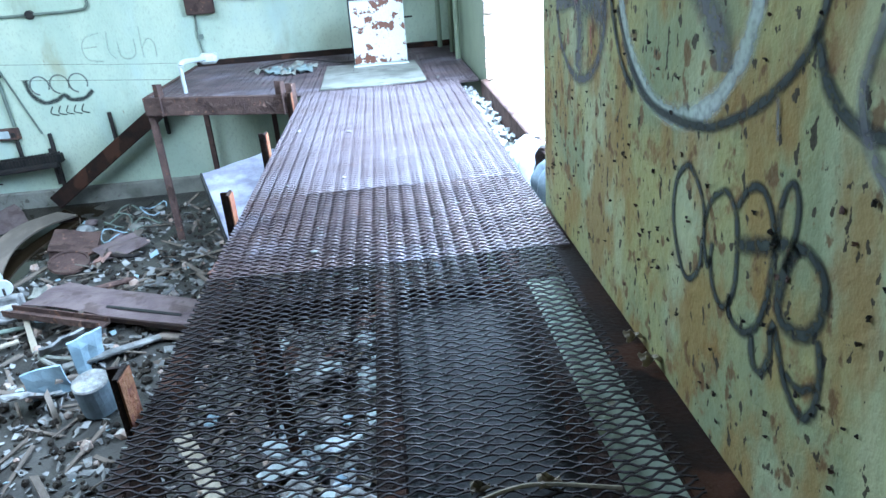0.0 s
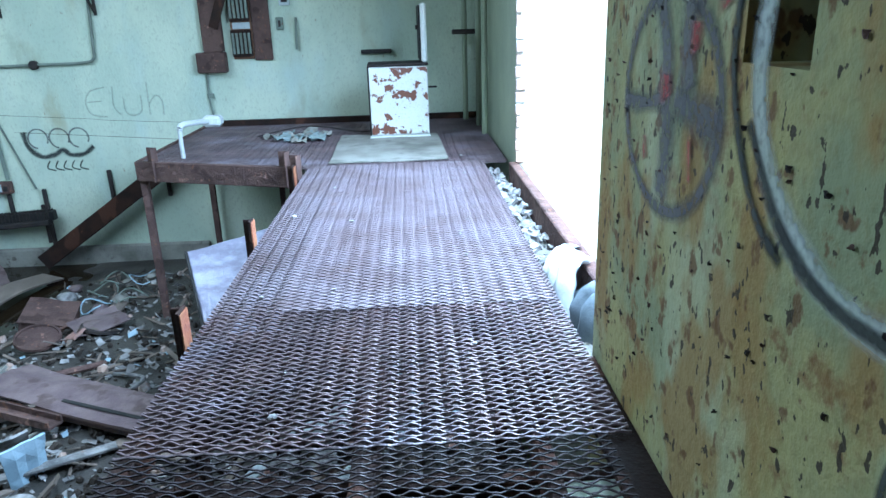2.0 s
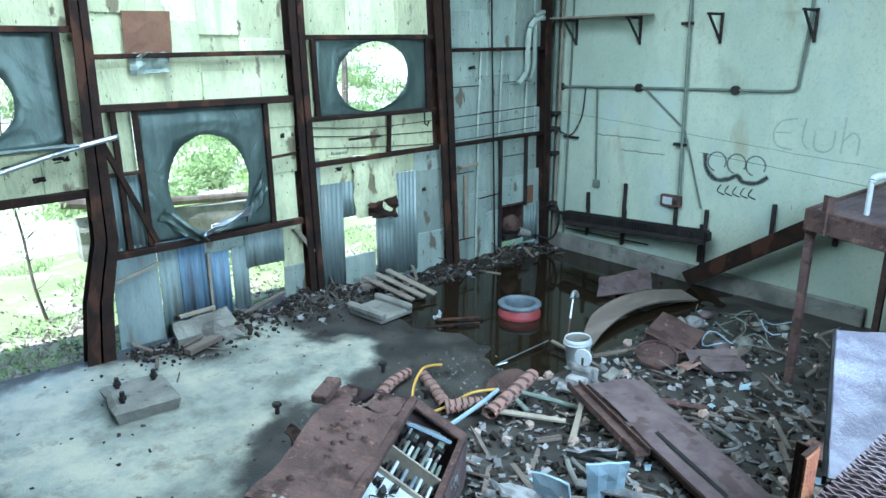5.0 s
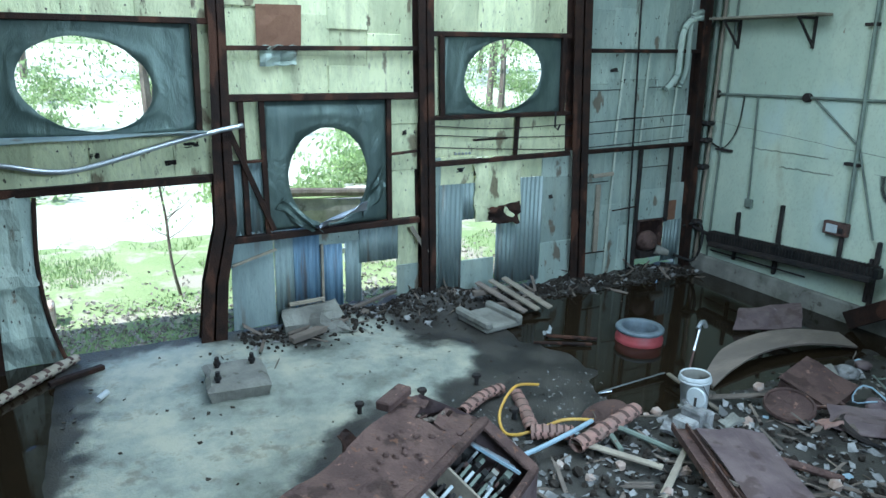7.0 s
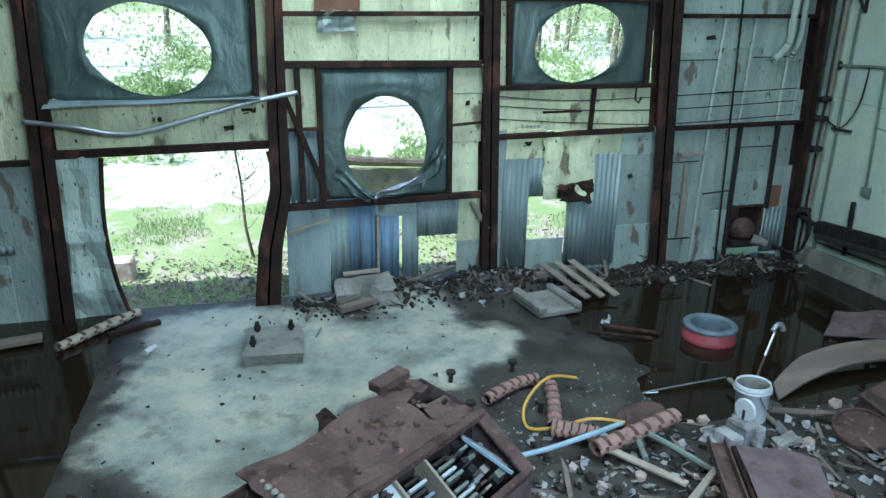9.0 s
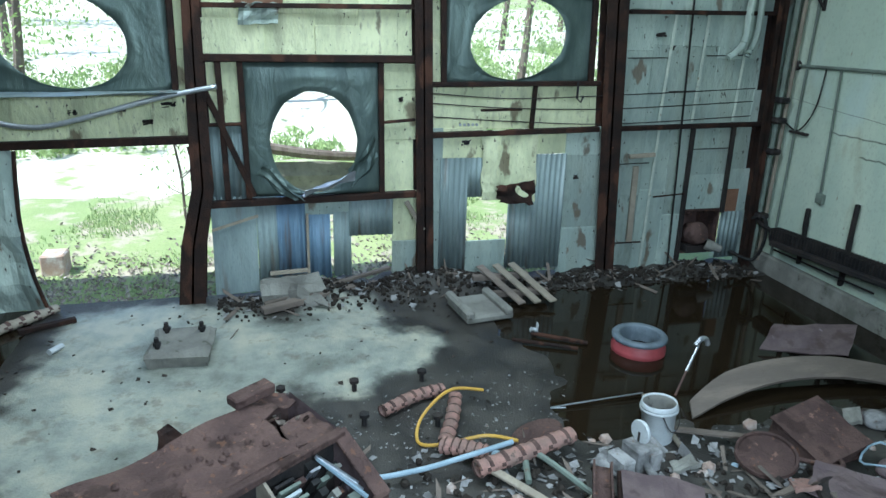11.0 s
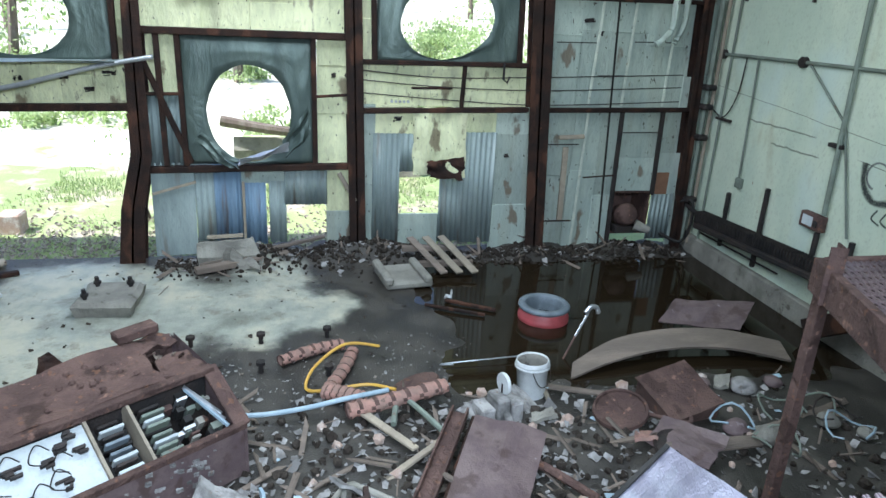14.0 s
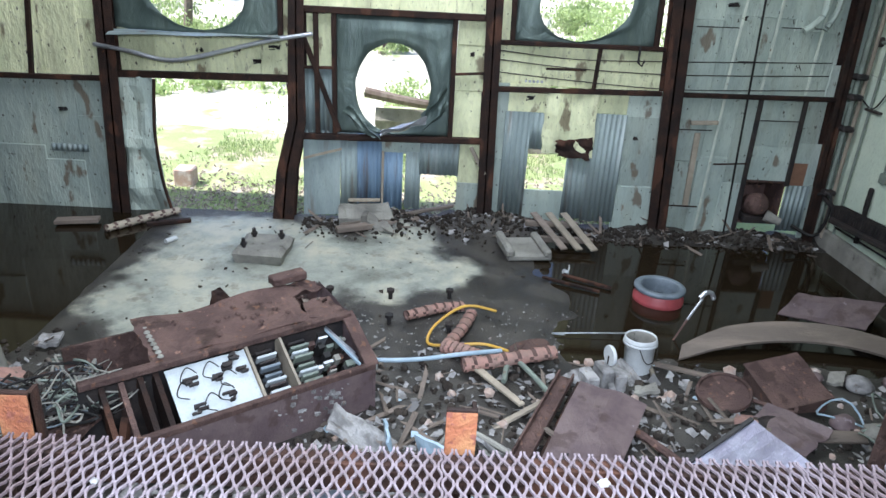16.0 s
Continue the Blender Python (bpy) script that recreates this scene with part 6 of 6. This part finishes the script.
part("cover", sheet([(-0.27, -0.25, 0.07), (0.25, -0.25, 0.07), (0.25, 0.25, 0.075), (-0.27, 0.25, 0.075)], 0.012, 5, 5, 0.02, 2), RUST, bx, "dented rusty cover")
solo("drum_lid", lathe([(0.0, 0.012), (0.20, 0.012), (0.22, 0.03), (0.22, 0.0), (0.0, 0.0)], 28, m=pose(-3.3, 7.95, -1.72, -8, 10, 0)), DARKM, ID, "dark round lid lying on wet rubble", "drum lid")
solo("violet_sheet", sheet([(-3.70, 8.0, -1.66), (-3.45, 7.72, -1.70), (-3.0, 7.95, -1.64), (-3.3, 8.3, -1.6)], 0.008, 6, 6, 0.05, 11, 0.04), PURPLE, ID, "bent violet-grey sheet of metal", "metal sheet")
bs = bmesh.new()
line = smooth_line([(-4.74, 7.68, -1.86), (-4.95, 8.2, -1.79), (-5.05, 8.8, -1.76), (-5.0, 9.4, -1.77), (-4.8, 9.95, -1.83)], 8)
g = [[bs.verts.new(p + Vector((0.30 * (j - 2) / 4 * (0.6 + 0.4 * min(1, i / 8)), -0.08 * (j - 2) / 4, -0.05 * (j - 2) / 4))) for j in range(5)] for i, p in enumerate(line)]
fs = [bs.faces.new((g[i][j], g[i + 1][j], g[i + 1][j + 1], g[i][j + 1])) for i in range(len(g) - 1) for j in range(4)]
bs.normal_update()
bmesh.ops.solidify(bs, geom=fs, thickness=0.025)
solo("curved_board", bs, WOOD, ID, "long bowed grey-brown board arching over rubble", "board")
solo("red_plate", sheet([(-5.62, 9.02, -1.84), (-5.25, 9.75, -1.80), (-5.55, 10.1, -1.62), (-5.8, 9.3, -1.66)], 0.014, 6, 6, 0.05, 5, 0.05), PURPLE, ID, "dark red-purple plate standing in the water", "metal sheet")
for i in range(9):
    x, y = rnd.uniform(-4.4, -3.3), rnd.uniform(8.3, 9.6)
    z = hall_floor(x, y)[0] + 0.06
    bm = bmesh.new()
    bmesh.ops.create_icosphere(bm, subdivisions=3, radius=rnd.uniform(0.06, 0.11))
    for v in bm.verts:
        v.co *= 1 + 0.45 * noise.noise(v.co * 9 + Vector((i, 0, 0)))
        v.co.z *= 0.6
    solo("rag", bm, rnd.choice((PLAST, PINK, CONC, PURPLE)), Matrix.Translation((x, y, z)), "crumpled pale rag or insulation bundle on rubble", "rag", "rag bundles", smooth=True)
for i in range(6):
    x, y = rnd.uniform(-4.2, -3.2), rnd.uniform(8.4, 9.7)
    z = hall_floor(x, y)[0] + 0.12
    solo("cable_loop", tube([(x + 0.17 * math.cos(a * 0.45), y + 0.17 * math.sin(a * 0.45), z + 0.05 * math.sin(a + i)) for a in range(13)], 0.009, 5), rnd.choice((CABLEB, DARKM, PIPEG)), ID, "loose loop of old cable on rubble", "cable", "cable loops")
lean = thing("leaning_panel", ID, "blue-white reflecting metal panel leaning by the walkway", "metal panel")
part("sheet", sheet([(-1.94, 6.88, -0.58), (-1.22, 6.95, -0.42), (-1.02, 5.95, -0.95), (-1.52, 5.85, -1.12)], 0.012, 8, 8, 0.03, 2), VIOLET, lean)
# Black edge: the panel's thickness, with the shade under it put into colour.
part("edge", bar((-1.95, 6.88, -0.6), (-1.53, 5.85, -1.14), 0.02, 0.09), BLACK, lean, "dark folded edge")
part("leg", bar((-1.93, 6.9, -0.6), (-1.75, 6.9, -1.9), 0.05, 0.05), BLACK, lean)
part("leg", bar((-1.45, 5.95, -1.15), (-1.45, 5.95, -1.9), 0.12, 0.3), BLACK, lean)
bin_ = thing("broken_crate", pose(-2.9, 5.3, -1.62, 0, 0, 20), "broken pale blue plastic crate among rubble", "crate")
part("side", sheet([(-0.3, -0.2, 0.1), (0.0, -0.25, 0.14), (0.02, -0.2, -0.2), (-0.28, -0.15, -0.2)], 0.02, 4, 4, 0.04, 2, 0.06), CABLEB, bin_)
part("side", sheet([(0.05, -0.1, 0.22), (0.3, 0.1, 0.2), (0.26, 0.14, -0.1), (0.05, 0.0, -0.15)], 0.02, 4, 4, 0.04, 5, 0.06), CABLEB, bin_)
part("base", sheet([(-0.5, -0.5, 0.16), (-0.25, -0.62, 0.15), (-0.05, -0.3, -0.1), (-0.3, -0.1, -0.12)], 0.02, 5, 5, 0.05, 7, 0.06), PLAST, bin_)
part("flap", sheet([(-0.2, 0.2, 0.1), (0.15, 0.35, 0.12), (0.1, 0.55, -0.1), (-0.25, 0.4, -0.1)], 0.02, 4, 4, 0.04, 9, 0.06), PLAST, bin_)
cn = thing("paint_can", pose(-2.45, 4.75, -1.72, 10, 0, 0), "dull lidded can standing in the rubble", "can")
part("body", lathe([(0.0, 0.0), (0.13, 0.0), (0.13, 0.26), (0.0, 0.26)], 22), BLUEGREY, cn)
part("lid", lathe([(0.0, 0.275), (0.125, 0.275), (0.135, 0.262), (0.0, 0.262)], 22), PLAST, cn)


# ---- along the west wall ----
def pallet_board(a, b, w, h, material, label):
    solo("timber", bar(a, b, w, h, 0.006), material, ID, label, "timber", "loose timbers")


pal = thing("broken_pallet", ID, "broken grey wooden pallet leaning on mud", "pallet")
for d in (0.0, 0.2, 0.40):
    part("slat", bar((-7.75, 6.66 + d, -1.58 + 0.03 * d), (-7.05, 6.98 + d * 0.95, -1.80), 0.10, 0.025, 0.004), PALEW if d else WOOD, pal, "weathered slat")
for k in (0.15, 0.6):
    part("bearer", bar((-7.75 + 0.7 * k, 6.5 + 0.32 * k, -1.66 - 0.2 * k), (-7.75 + 0.7 * k, 7.2 + 0.32 * k, -1.66 - 0.2 * k), 0.07, 0.07, 0.006), WOOD, pal)
slb = thing("concrete_trough", pose(-7.08, 6.48, -1.87, 0, 0, 8), "broken concrete trough with two raised cheeks", "concrete")
part("base", box((-0.3, -0.28, 0), (0.3, 0.28, 0.08), 0.02), CONC, slb)
part("cheek", box((-0.33, -0.30, 0.06), (0.33, -0.20, 0.16), 0.025), CONC, slb)
part("cheek", box((-0.33, 0.16, 0.06), (0.33, 0.26, 0.15), 0.025), CONC, slb)
pallet_board((-7.40, 4.1, -1.82), (-7.82, 5.15, -1.78), 0.11, 0.07, WOOD, "grey weathered timber lying near the wall")
pallet_board((-7.62, 4.12, -1.84), (-7.98, 5.6, -1.62), 0.06, 0.04, WOOD, "thin grey timber leaning on rubble")
pallet_board((-7.33, 1.72, -1.84), (-7.56, 2.2, -1.84), 0.07, 0.05, STEEL, "short dark timber by the doorway")
pallet_board((-7.3, 0.6, -1.84), (-7.4, 1.1, -1.83), 0.16, 0.05, WOOD, "short grey timber in the water")
pallet_board((-6.4, 6.85, -1.85), (-6.1, 7.35, -1.86), 0.05, 0.03, STEEL, "dark stick on mud near the water")
pallet_board((-6.3, 6.6, -1.85), (-6.0, 7.2, -1.86), 0.04, 0.03, STEEL, "dark stick on mud near the water")
solo("plastic_flower", sheet([(-6.5, 6.86, -1.85), (-6.42, 6.86, -1.84), (-6.41, 6.94, -1.80), (-6.5, 6.95, -1.82)], 0.004, 6, 6, 0.08, 4, 0.2), PAILM, ID, "white crumpled plastic scrap on mud", "litter")
solo("spray_can", tube([(-6.82, 2.14, -1.845), (-6.95, 2.22, -1.845)], 0.03, 10), PAILM, ID, "pale can lying on the dry floor", "can")
lump = thing("broken_plinth", ID, "broken concrete plinth against the blue sheets", "concrete")
part("slab", sheet([(-7.86, 4.12, -1.62), (-7.86, 4.72, -1.58), (-7.80, 4.86, -1.9), (-7.78, 4.10, -1.9)], 0.12, 7, 5, 0.06, 4, 0.05), CONC, lump)
part("cap", bar((-7.84, 4.2, -1.56), (-7.84, 4.62, -1.54), 0.06, 0.03), PALEW, lump)
part("stone", sheet([(-7.78, 4.5, -1.74), (-7.6, 4.75, -1.76), (-7.5, 4.9, -1.9), (-7.7, 4.4, -1.9)], 0.12, 4, 4, 0.08, 6, 0.1), CONC, lump)
motor = thing("wall_motor", pose(-7.98, 9.74, -1.5), "dusty grey motor set in a rusty recess", "motor")
part("casing", lathe([(0.0, -0.16), (0.13, -0.15), (0.15, -0.1), (0.15, 0.1), (0.12, 0.14), (0.0, 0.15)], 20, m=Matrix.Translation((0.02, -0.05, 0.12)) @ Matrix.Rotation(1.2, 4, "Y")), RUST, motor, smooth=True)
part("foot", box((-0.12, -0.2, -0.12), (0.12, 0.12, -0.02), 0.01), DARKM, motor)
part("shaft_cover", tube([(0.1, 0.08, 0.0), (0.2, 0.26, -0.06)], 0.08, 12, taper=0.05), CONC, motor)
solo("black_hose", tube(smooth_line([(-7.85, 10.2, -1.62), (-7.7, 10.45, -1.7), (-7.6, 10.5, -1.4), (-7.7, 10.52, -1.12), (-7.9, 10.4, -1.2)]), 0.022, 6), BLACK, ID, "black hose looping in the corner", "hose")

# ---- rubble ----
def piece(kind, s):
    bm = bmesh.new()
    if kind == "splinter":
        box((-s * 3.2, -s * 0.28, -s * 0.12), (s * 3.2, s * 0.28, s * 0.12), 0, bm)
    elif kind == "flake":
        box((-s, -s * 0.7, -s * 0.1), (s, s * 0.7, s * 0.1), 0, bm)
    else:
        bmesh.ops.create_icosphere(bm, subdivisions=1, radius=s * 0.8)
    for v in bm.verts:
        v.co *= 1 + 0.5 * noise.noise(v.co * (2.5 / s) + Vector((s * 99, 0, 0)))
    return bm


def scatter(name, kind, count, material, sizes, label, area, seed, lift=0.35):
    r = random.Random(seed)
    verts, faces = [], []
    protos = []
    for i in range(6):
        bm = piece(kind, 1.0 + 0.01 * i)
        bm.verts.index_update()
        protos.append(([v.co.copy() for v in bm.verts], [[v.index for v in f.verts] for f in bm.faces]))
        bm.free()
    n = 0
    while n < count:
        x, y = area(r)
        if not (X0 + 0.05 < x < 0.65 and Y0 < y < Y1 - 0.1):
            continue
        n += 1
        s = r.uniform(*sizes) * (0.6 + r.random())
        m = pose(x, y, hall_floor(x, y)[0] + s * lift, r.gauss(0, 22), r.gauss(0, 22), r.uniform(0, 360)) @ Matrix.Scale(s, 4)
        vs, fc = r.choice(protos)
        k = len(verts)
        verts += [tuple(m @ v) for v in vs]
        faces += [[k + j for j in f] for f in fc]
    me = bpy.data.meshes.new(name)
    me.from_pydata(verts, [], faces)
    me.materials.append(material)
    tagged(new(name, me), label, "rubble", kind="stuff")


def by_walkway(r):
    while True:
        x, y = r.uniform(-4.7, 0.5), r.uniform(0.2, 9.8)
        d = slab_distance(x, y)
        if d < -0.25 and r.random() < step(-5.0, -3.6, x) * (1 - 0.6 * step(7.0, 8.4, y)) and math.hypot(x + 3.6, y - 3.8) > 0.7:
            return x, y


def by_wall(r):
    return X0 + 0.05 + abs(r.gauss(0, 0.28)), r.uniform(3.6, 10.5)


def all_over(r):
    return r.uniform(-7.9, -3), r.uniform(1.2, 10.4)


def on_mud(r):
    return r.gauss(-4.9, 0.4), r.uniform(4.3, 8.5)


scatter("plaster_rubble", "flake", 4600, PLAST, (0.008, 0.034), "pale broken plaster pieces heaped on the floor", by_walkway, 1)
scatter("dirt_clods", "clod", 3400, DIRT, (0.010, 0.042), "dark dirt clods and broken brick", by_walkway, 2)
scatter("wood_splinters", "splinter", 700, WOOD, (0.025, 0.06), "splintered wood strips in the rubble", by_walkway, 3)
scatter("brick_bits", "clod", 300, BRICKM, (0.02, 0.05), "small brick bits in the rubble", by_walkway, 4)
scatter("blue_bits", "flake", 160, CABLEB, (0.015, 0.045), "pale blue sheet fragments in the rubble", by_walkway, 5)
scatter("wall_litter", "clod", 2000, DIRT, (0.010, 0.032), "dark litter banked along the patched wall", by_wall, 6)
scatter("wall_chips", "flake", 220, PLAST, (0.012, 0.035), "pale chips along the patched wall", by_wall, 7)
scatter("wall_sticks", "splinter", 90, WOOD, (0.02, 0.045), "sticks along the patched wall", by_wall, 8)
scatter("floor_grit", "flake", 420, DIRT, (0.006, 0.016), "fine grit and dead leaves on the floor", all_over, 9)
scatter("mud_grit", "flake", 900, PLAST, (0.004, 0.011), "pale grit on the mud", on_mud, 10)

# pale broken boards added to brighten the dim floor below the open mesh
r6 = random.Random(44)
for i in range(60):
    x, y, q = r6.uniform(-1.1, -0.25), r6.uniform(2.3, 5.8), r6.uniform(0.05, 0.16)
    bm = sheet([(-q, -q * 0.6, 0), (q, -q * 0.7, 0), (q * 0.9, q * 0.6, 0), (-q * 0.8, q * 0.7, 0)], 0.014, 5, 5, 0.03, i, 0.08)
    solo("plaster_board", bm, PANELW if i % 3 else PLAST, pose(x, y, hall_floor(x, y)[0] + 0.08 + 0.003 * i, r6.gauss(0, 9), r6.gauss(0, 9), r6.uniform(0, 360)),
         "pale broken plasterboard added to brighten the floor under the walkway", "board", "boards under the walkway")
# larger loose pieces, each a thing of its own
r2 = random.Random(21)
for i in range(46):
    x, y = by_walkway(r2)
    z = hall_floor(x, y)[0] + 0.07
    l, w = r2.uniform(0.3, 0.9), r2.uniform(0.04, 0.12)
    bm = box((-l / 2, -w / 2, -0.012), (l / 2, w / 2, 0.012), 0.004)
    for v in bm.verts:
        v.co.y += 0.02 * noise.noise(v.co * 5 + Vector((i, 0, 0)))
    solo("broken_plank", bm, r2.choice((WOOD, PALEW, WOOD, PLAST)), pose(x, y, z, r2.gauss(0, 8), r2.gauss(0, 9), r2.uniform(0, 360)), "broken weathered plank lying in the rubble", "plank", "broken planks")
for i in range(44):
    x, y = by_walkway(r2)
    z = hall_floor(x, y)[0] + 0.06
    s = r2.uniform(0.06, 0.17)
    bm = sheet([(-s, -s * 0.7, 0), (s, -s * 0.6, 0), (s * 0.9, s * 0.7, 0), (-s * 0.8, s * 0.6, 0)], 0.03, 5, 5, 0.03, i, 0.1)
    solo("plaster_slab", bm, r2.choice((PLAST, PLAST, CONC, PINK, CABLEB)), pose(x, y, z, r2.gauss(0, 14), r2.gauss(0, 14), r2.uniform(0, 360)), "broken pale plaster slab lying in the rubble", "plaster", "plaster slabs")
for i in range(18):
    x, y = by_walkway(r2)
    z = hall_floor(x, y)[0] + 0.06
    solo("bent_pipe_piece", tube(smooth_line([(x, y, z), (x + r2.uniform(-0.3, 0.3), y + r2.uniform(0.05, 0.3), z + 0.05), (x + r2.uniform(-0.4, 0.4), y + r2.uniform(0.3, 0.6), z)]), r2.uniform(0.012, 0.035), 7), r2.choice((PIPEG, CONC, RUST, PLAST)), ID, "bent length of old pipe in the rubble", "pipe", "pipe pieces")


# ---- outside ----
def leaves(n, spread, size, seed, squash=1.0):
    r = random.Random(seed)
    verts, faces = [], []
    clumps = [Vector((r.gauss(0, 1), r.gauss(0, 1), r.gauss(0, 0.8))).normalized() * r.uniform(0.35, 1) for _ in range(26)]
    for i in range(n):
        c = r.choice(clumps)
        p = Vector(((c.x + r.gauss(0, 0.17)) * spread, (c.y + r.gauss(0, 0.17)) * spread, (c.z + r.gauss(0, 0.15)) * spread * squash))
        m = pose(*p, r.uniform(0, 360), r.uniform(0, 360), r.uniform(0, 360))
        s = size * r.uniform(0.6, 1.3)
        k = len(verts)
        verts += [tuple(m @ Vector(q)) for q in ((-s, 0, 0), (0, -s * 0.45, s * 0.1), (s, 0, 0), (0, s * 0.45, s * 0.1))]
        faces.append((k, k + 1, k + 2, k + 3))
    me = bpy.data.meshes.new("leaves")
    me.from_pydata(verts, [], faces)
    return me


def tree(x, y, h, seed, material):
    r = random.Random(seed)
    z = ground_height(x, y)
    t = thing("tree", Matrix.Translation((x, y, z - 0.1)), "slender woodland tree in pale spring leaf", "tree", "trees outside")
    top = Vector((r.uniform(-0.6, 0.6), r.uniform(-0.6, 0.6), h))
    part("trunk", tube(smooth_line([(0, 0, 0), top * 0.4 + Vector((0.1, 0.1, 0)), top]), 0.16, 7, taper=0.03), BARK, t)
    for k in range(7):
        a, f = r.uniform(0, 6.28), r.uniform(0.3, 0.9)
        b = top * f
        e = b + Vector((math.cos(a), math.sin(a), 0.7)) * h * 0.22
        part("limb", tube([b, (b + e) / 2 + Vector((0, 0, 0.15)), e], 0.05, 5, taper=0.012), BARK, t)
    me = leaves(1500, h * 0.36, 0.08, seed, 1.5)
    me.materials.append(material)
    c = new("crown", me)
    c.parent = t
    c.location = top * 0.5


def bush(x, y, s, seed, material, z=None):
    me = leaves(700, s, 0.06 + 0.02 * s, seed, 0.6)
    me.materials.append(material)
    b = new("bush", me)
    b.location = (x, y, (ground_height(x, y) if z is None else z) + s * 0.3)
    tagged(b, "low leafy green bush growing outside the wall", "bush", "bushes outside")


r3 = random.Random(5)
for i in range(26):
    tree(-r3.uniform(21, 36), r3.uniform(-14, 24), r3.uniform(6, 11), 40 + i, LEAFP if i % 3 else LEAF)
for i in range(60):
    bush(-r3.uniform(16.5, 30), r3.uniform(-10, 22), r3.uniform(0.6, 1.5), 90 + i, LEAFP)
for x, y, s in ((3.6, 8.6, 0.7), (4.4, 7.8, 0.9), (3.2, 9.6, 0.8), (5.5, 9, 1.2), (6.5, 6, 1.3), (7, 11, 1.5), (5.0, 12, 1.4)):
    bush(x, y, s, int(s * 100), LEAFP)
solo("red_post", bar((3.25, 9.2, -0.2), (3.35, 9.25, 2.4), 0.12, 0.12, 0.01), RUST, ID, "rusty red steel post standing outside the door", "post")
sap = thing("sapling", Matrix.Translation((-9.8, 3.18, -1.95)), "thin bare sapling growing outside the doorway", "sapling")
part("stem", tube(smooth_line([(0, 0, 0), (0.02, -0.08, 0.5), (-0.04, -0.10, 1.1), (0.0, -0.16, 1.8), (0, -0.12, 2.8)]), 0.024, 6, taper=0.008), BARK, sap)
r5 = random.Random(31)
for i in range(16):
    z, a = r5.uniform(0.4, 2.4), r5.uniform(0, 6.28)
    d = Vector((math.cos(a), math.sin(a), 0.8)) * r5.uniform(0.2, 0.5)
    part("twig", tube([(0, -0.1, z), d * 0.5 + Vector((0, -0.1, z - 0.03)), d + Vector((0, -0.1, z))], 0.007, 4, taper=0.002), BARK, sap)
me = leaves(260, 0.55, 0.03, 77, 2.0)
me.materials.append(LEAFP)
crown = new("crown", me)
crown.parent, crown.location = sap, (0, -0.1, 1.5)
for i in range(7):
    bush(r5.uniform(-17.5, -15.5), r5.uniform(-2.5, 9), r5.uniform(0.35, 0.8), 300 + i, LEAFP)
verts, faces = [], []
for i in range(4200):
    x, y = -8.1 - abs(r5.gauss(0, 1.0)), r5.uniform(0.8, 9.0)
    s, z = r5.uniform(0.012, 0.045), ground_height(x, y)
    m_ = pose(x, y, z + s * 0.5, r5.gauss(0, 30), r5.gauss(0, 30), r5.uniform(0, 360))
    k = len(verts)
    verts += [tuple(m_ @ Vector(q)) for q in ((-s, 0, 0), (0, -s * 0.5, s * 0.2), (s, 0, 0), (0, s * 0.6, s * 0.2), (0, 0, -s * 0.4))]
    faces += [(k, k + 1, k + 2, k + 3), (k, k + 4, k + 1), (k + 1, k + 4, k + 2), (k + 2, k + 4, k + 3), (k + 3, k + 4, k)]
me = bpy.data.meshes.new("leaf_litter")
me.from_pydata(verts, [], faces)
me.materials.append(LITTER)
tagged(new("leaf_litter", me), "grey dead leaves and gravel strewn by the doorway", "leaf litter", kind="stuff")
bank = thing("retaining_wall", ID, "low mossy concrete retaining wall outside", "wall")
part("wall", sheet([(-12.6, 4.2, -1.30), (-12.6, 7.6, -1.36), (-12.5, 7.6, -2.0), (-12.5, 4.2, -2.0)], 0.3, 12, 4, 0.06, 3, 0.02), CONC, bank)
part("cap_moss", box((-12.9, 4.3, -1.36), (-12.6, 7.5, -1.28), 0.03), GRASS, bank)
solo("fallen_log", tube(smooth_line([(-12.3, 4.0, -0.92), (-12.2, 5.0, -1.06), (-12.3, 5.9, -1.14), (-12.35, 7.4, -1.24)]), 0.10, 9, taper=0.07), BARK, ID, "bare fallen log lying over the low wall", "log")
solo("brick_block", box((-9.45, 1.42, -1.95), (-9.15, 1.70, -1.66), 0.02), BRICKM, ID, "small brick block standing on the grass", "brick block")
rk = thing("white_frame", pose(-10.4, 5.75, -1.93, 0, 0, 10), "white slatted frame standing on the grass", "frame")
for y in (0.0, 0.5):
    part("post", bar((0, y, 0), (0, y, 0.75), 0.06, 0.06), PAILM, rk)
for z in (0.2, 0.45, 0.7):
    part("slat", bar((0, -0.1, z), (0, 0.6, z), 0.03, 0.08), PAILM, rk)
r4 = random.Random(9)
verts, faces = [], []
for i in range(17000):
    band = i > 9000
    x, y = (r4.gauss(-11.6, 0.5) if band else -8.15 - abs(r4.gauss(0, 2.6))), r4.uniform(-0.5, 9.5)
    if noise.noise(Vector((x * 0.8, y * 0.8, 4))) < -0.05:
        continue
    z, k, h, a = ground_height(x, y), len(verts), r4.uniform(0.02, 0.07) * (1.3 if band else 1), r4.uniform(0, 3.1)
    dx, dy = 0.012 * math.cos(a), 0.012 * math.sin(a)
    verts += [(x - dx, y - dy, z - 0.01), (x + dx, y + dy, z - 0.01), (x + r4.gauss(0, 0.02), y + r4.gauss(0, 0.02), z + h)]
    faces.append((k, k + 1, k + 2))
me = bpy.data.meshes.new("grass_blades")
me.from_pydata(verts, [], faces)
me.materials.append(LEAFP)
tagged(new("grass_blades", me), "short green grass blades outside the doorway", "grass", kind="stuff")
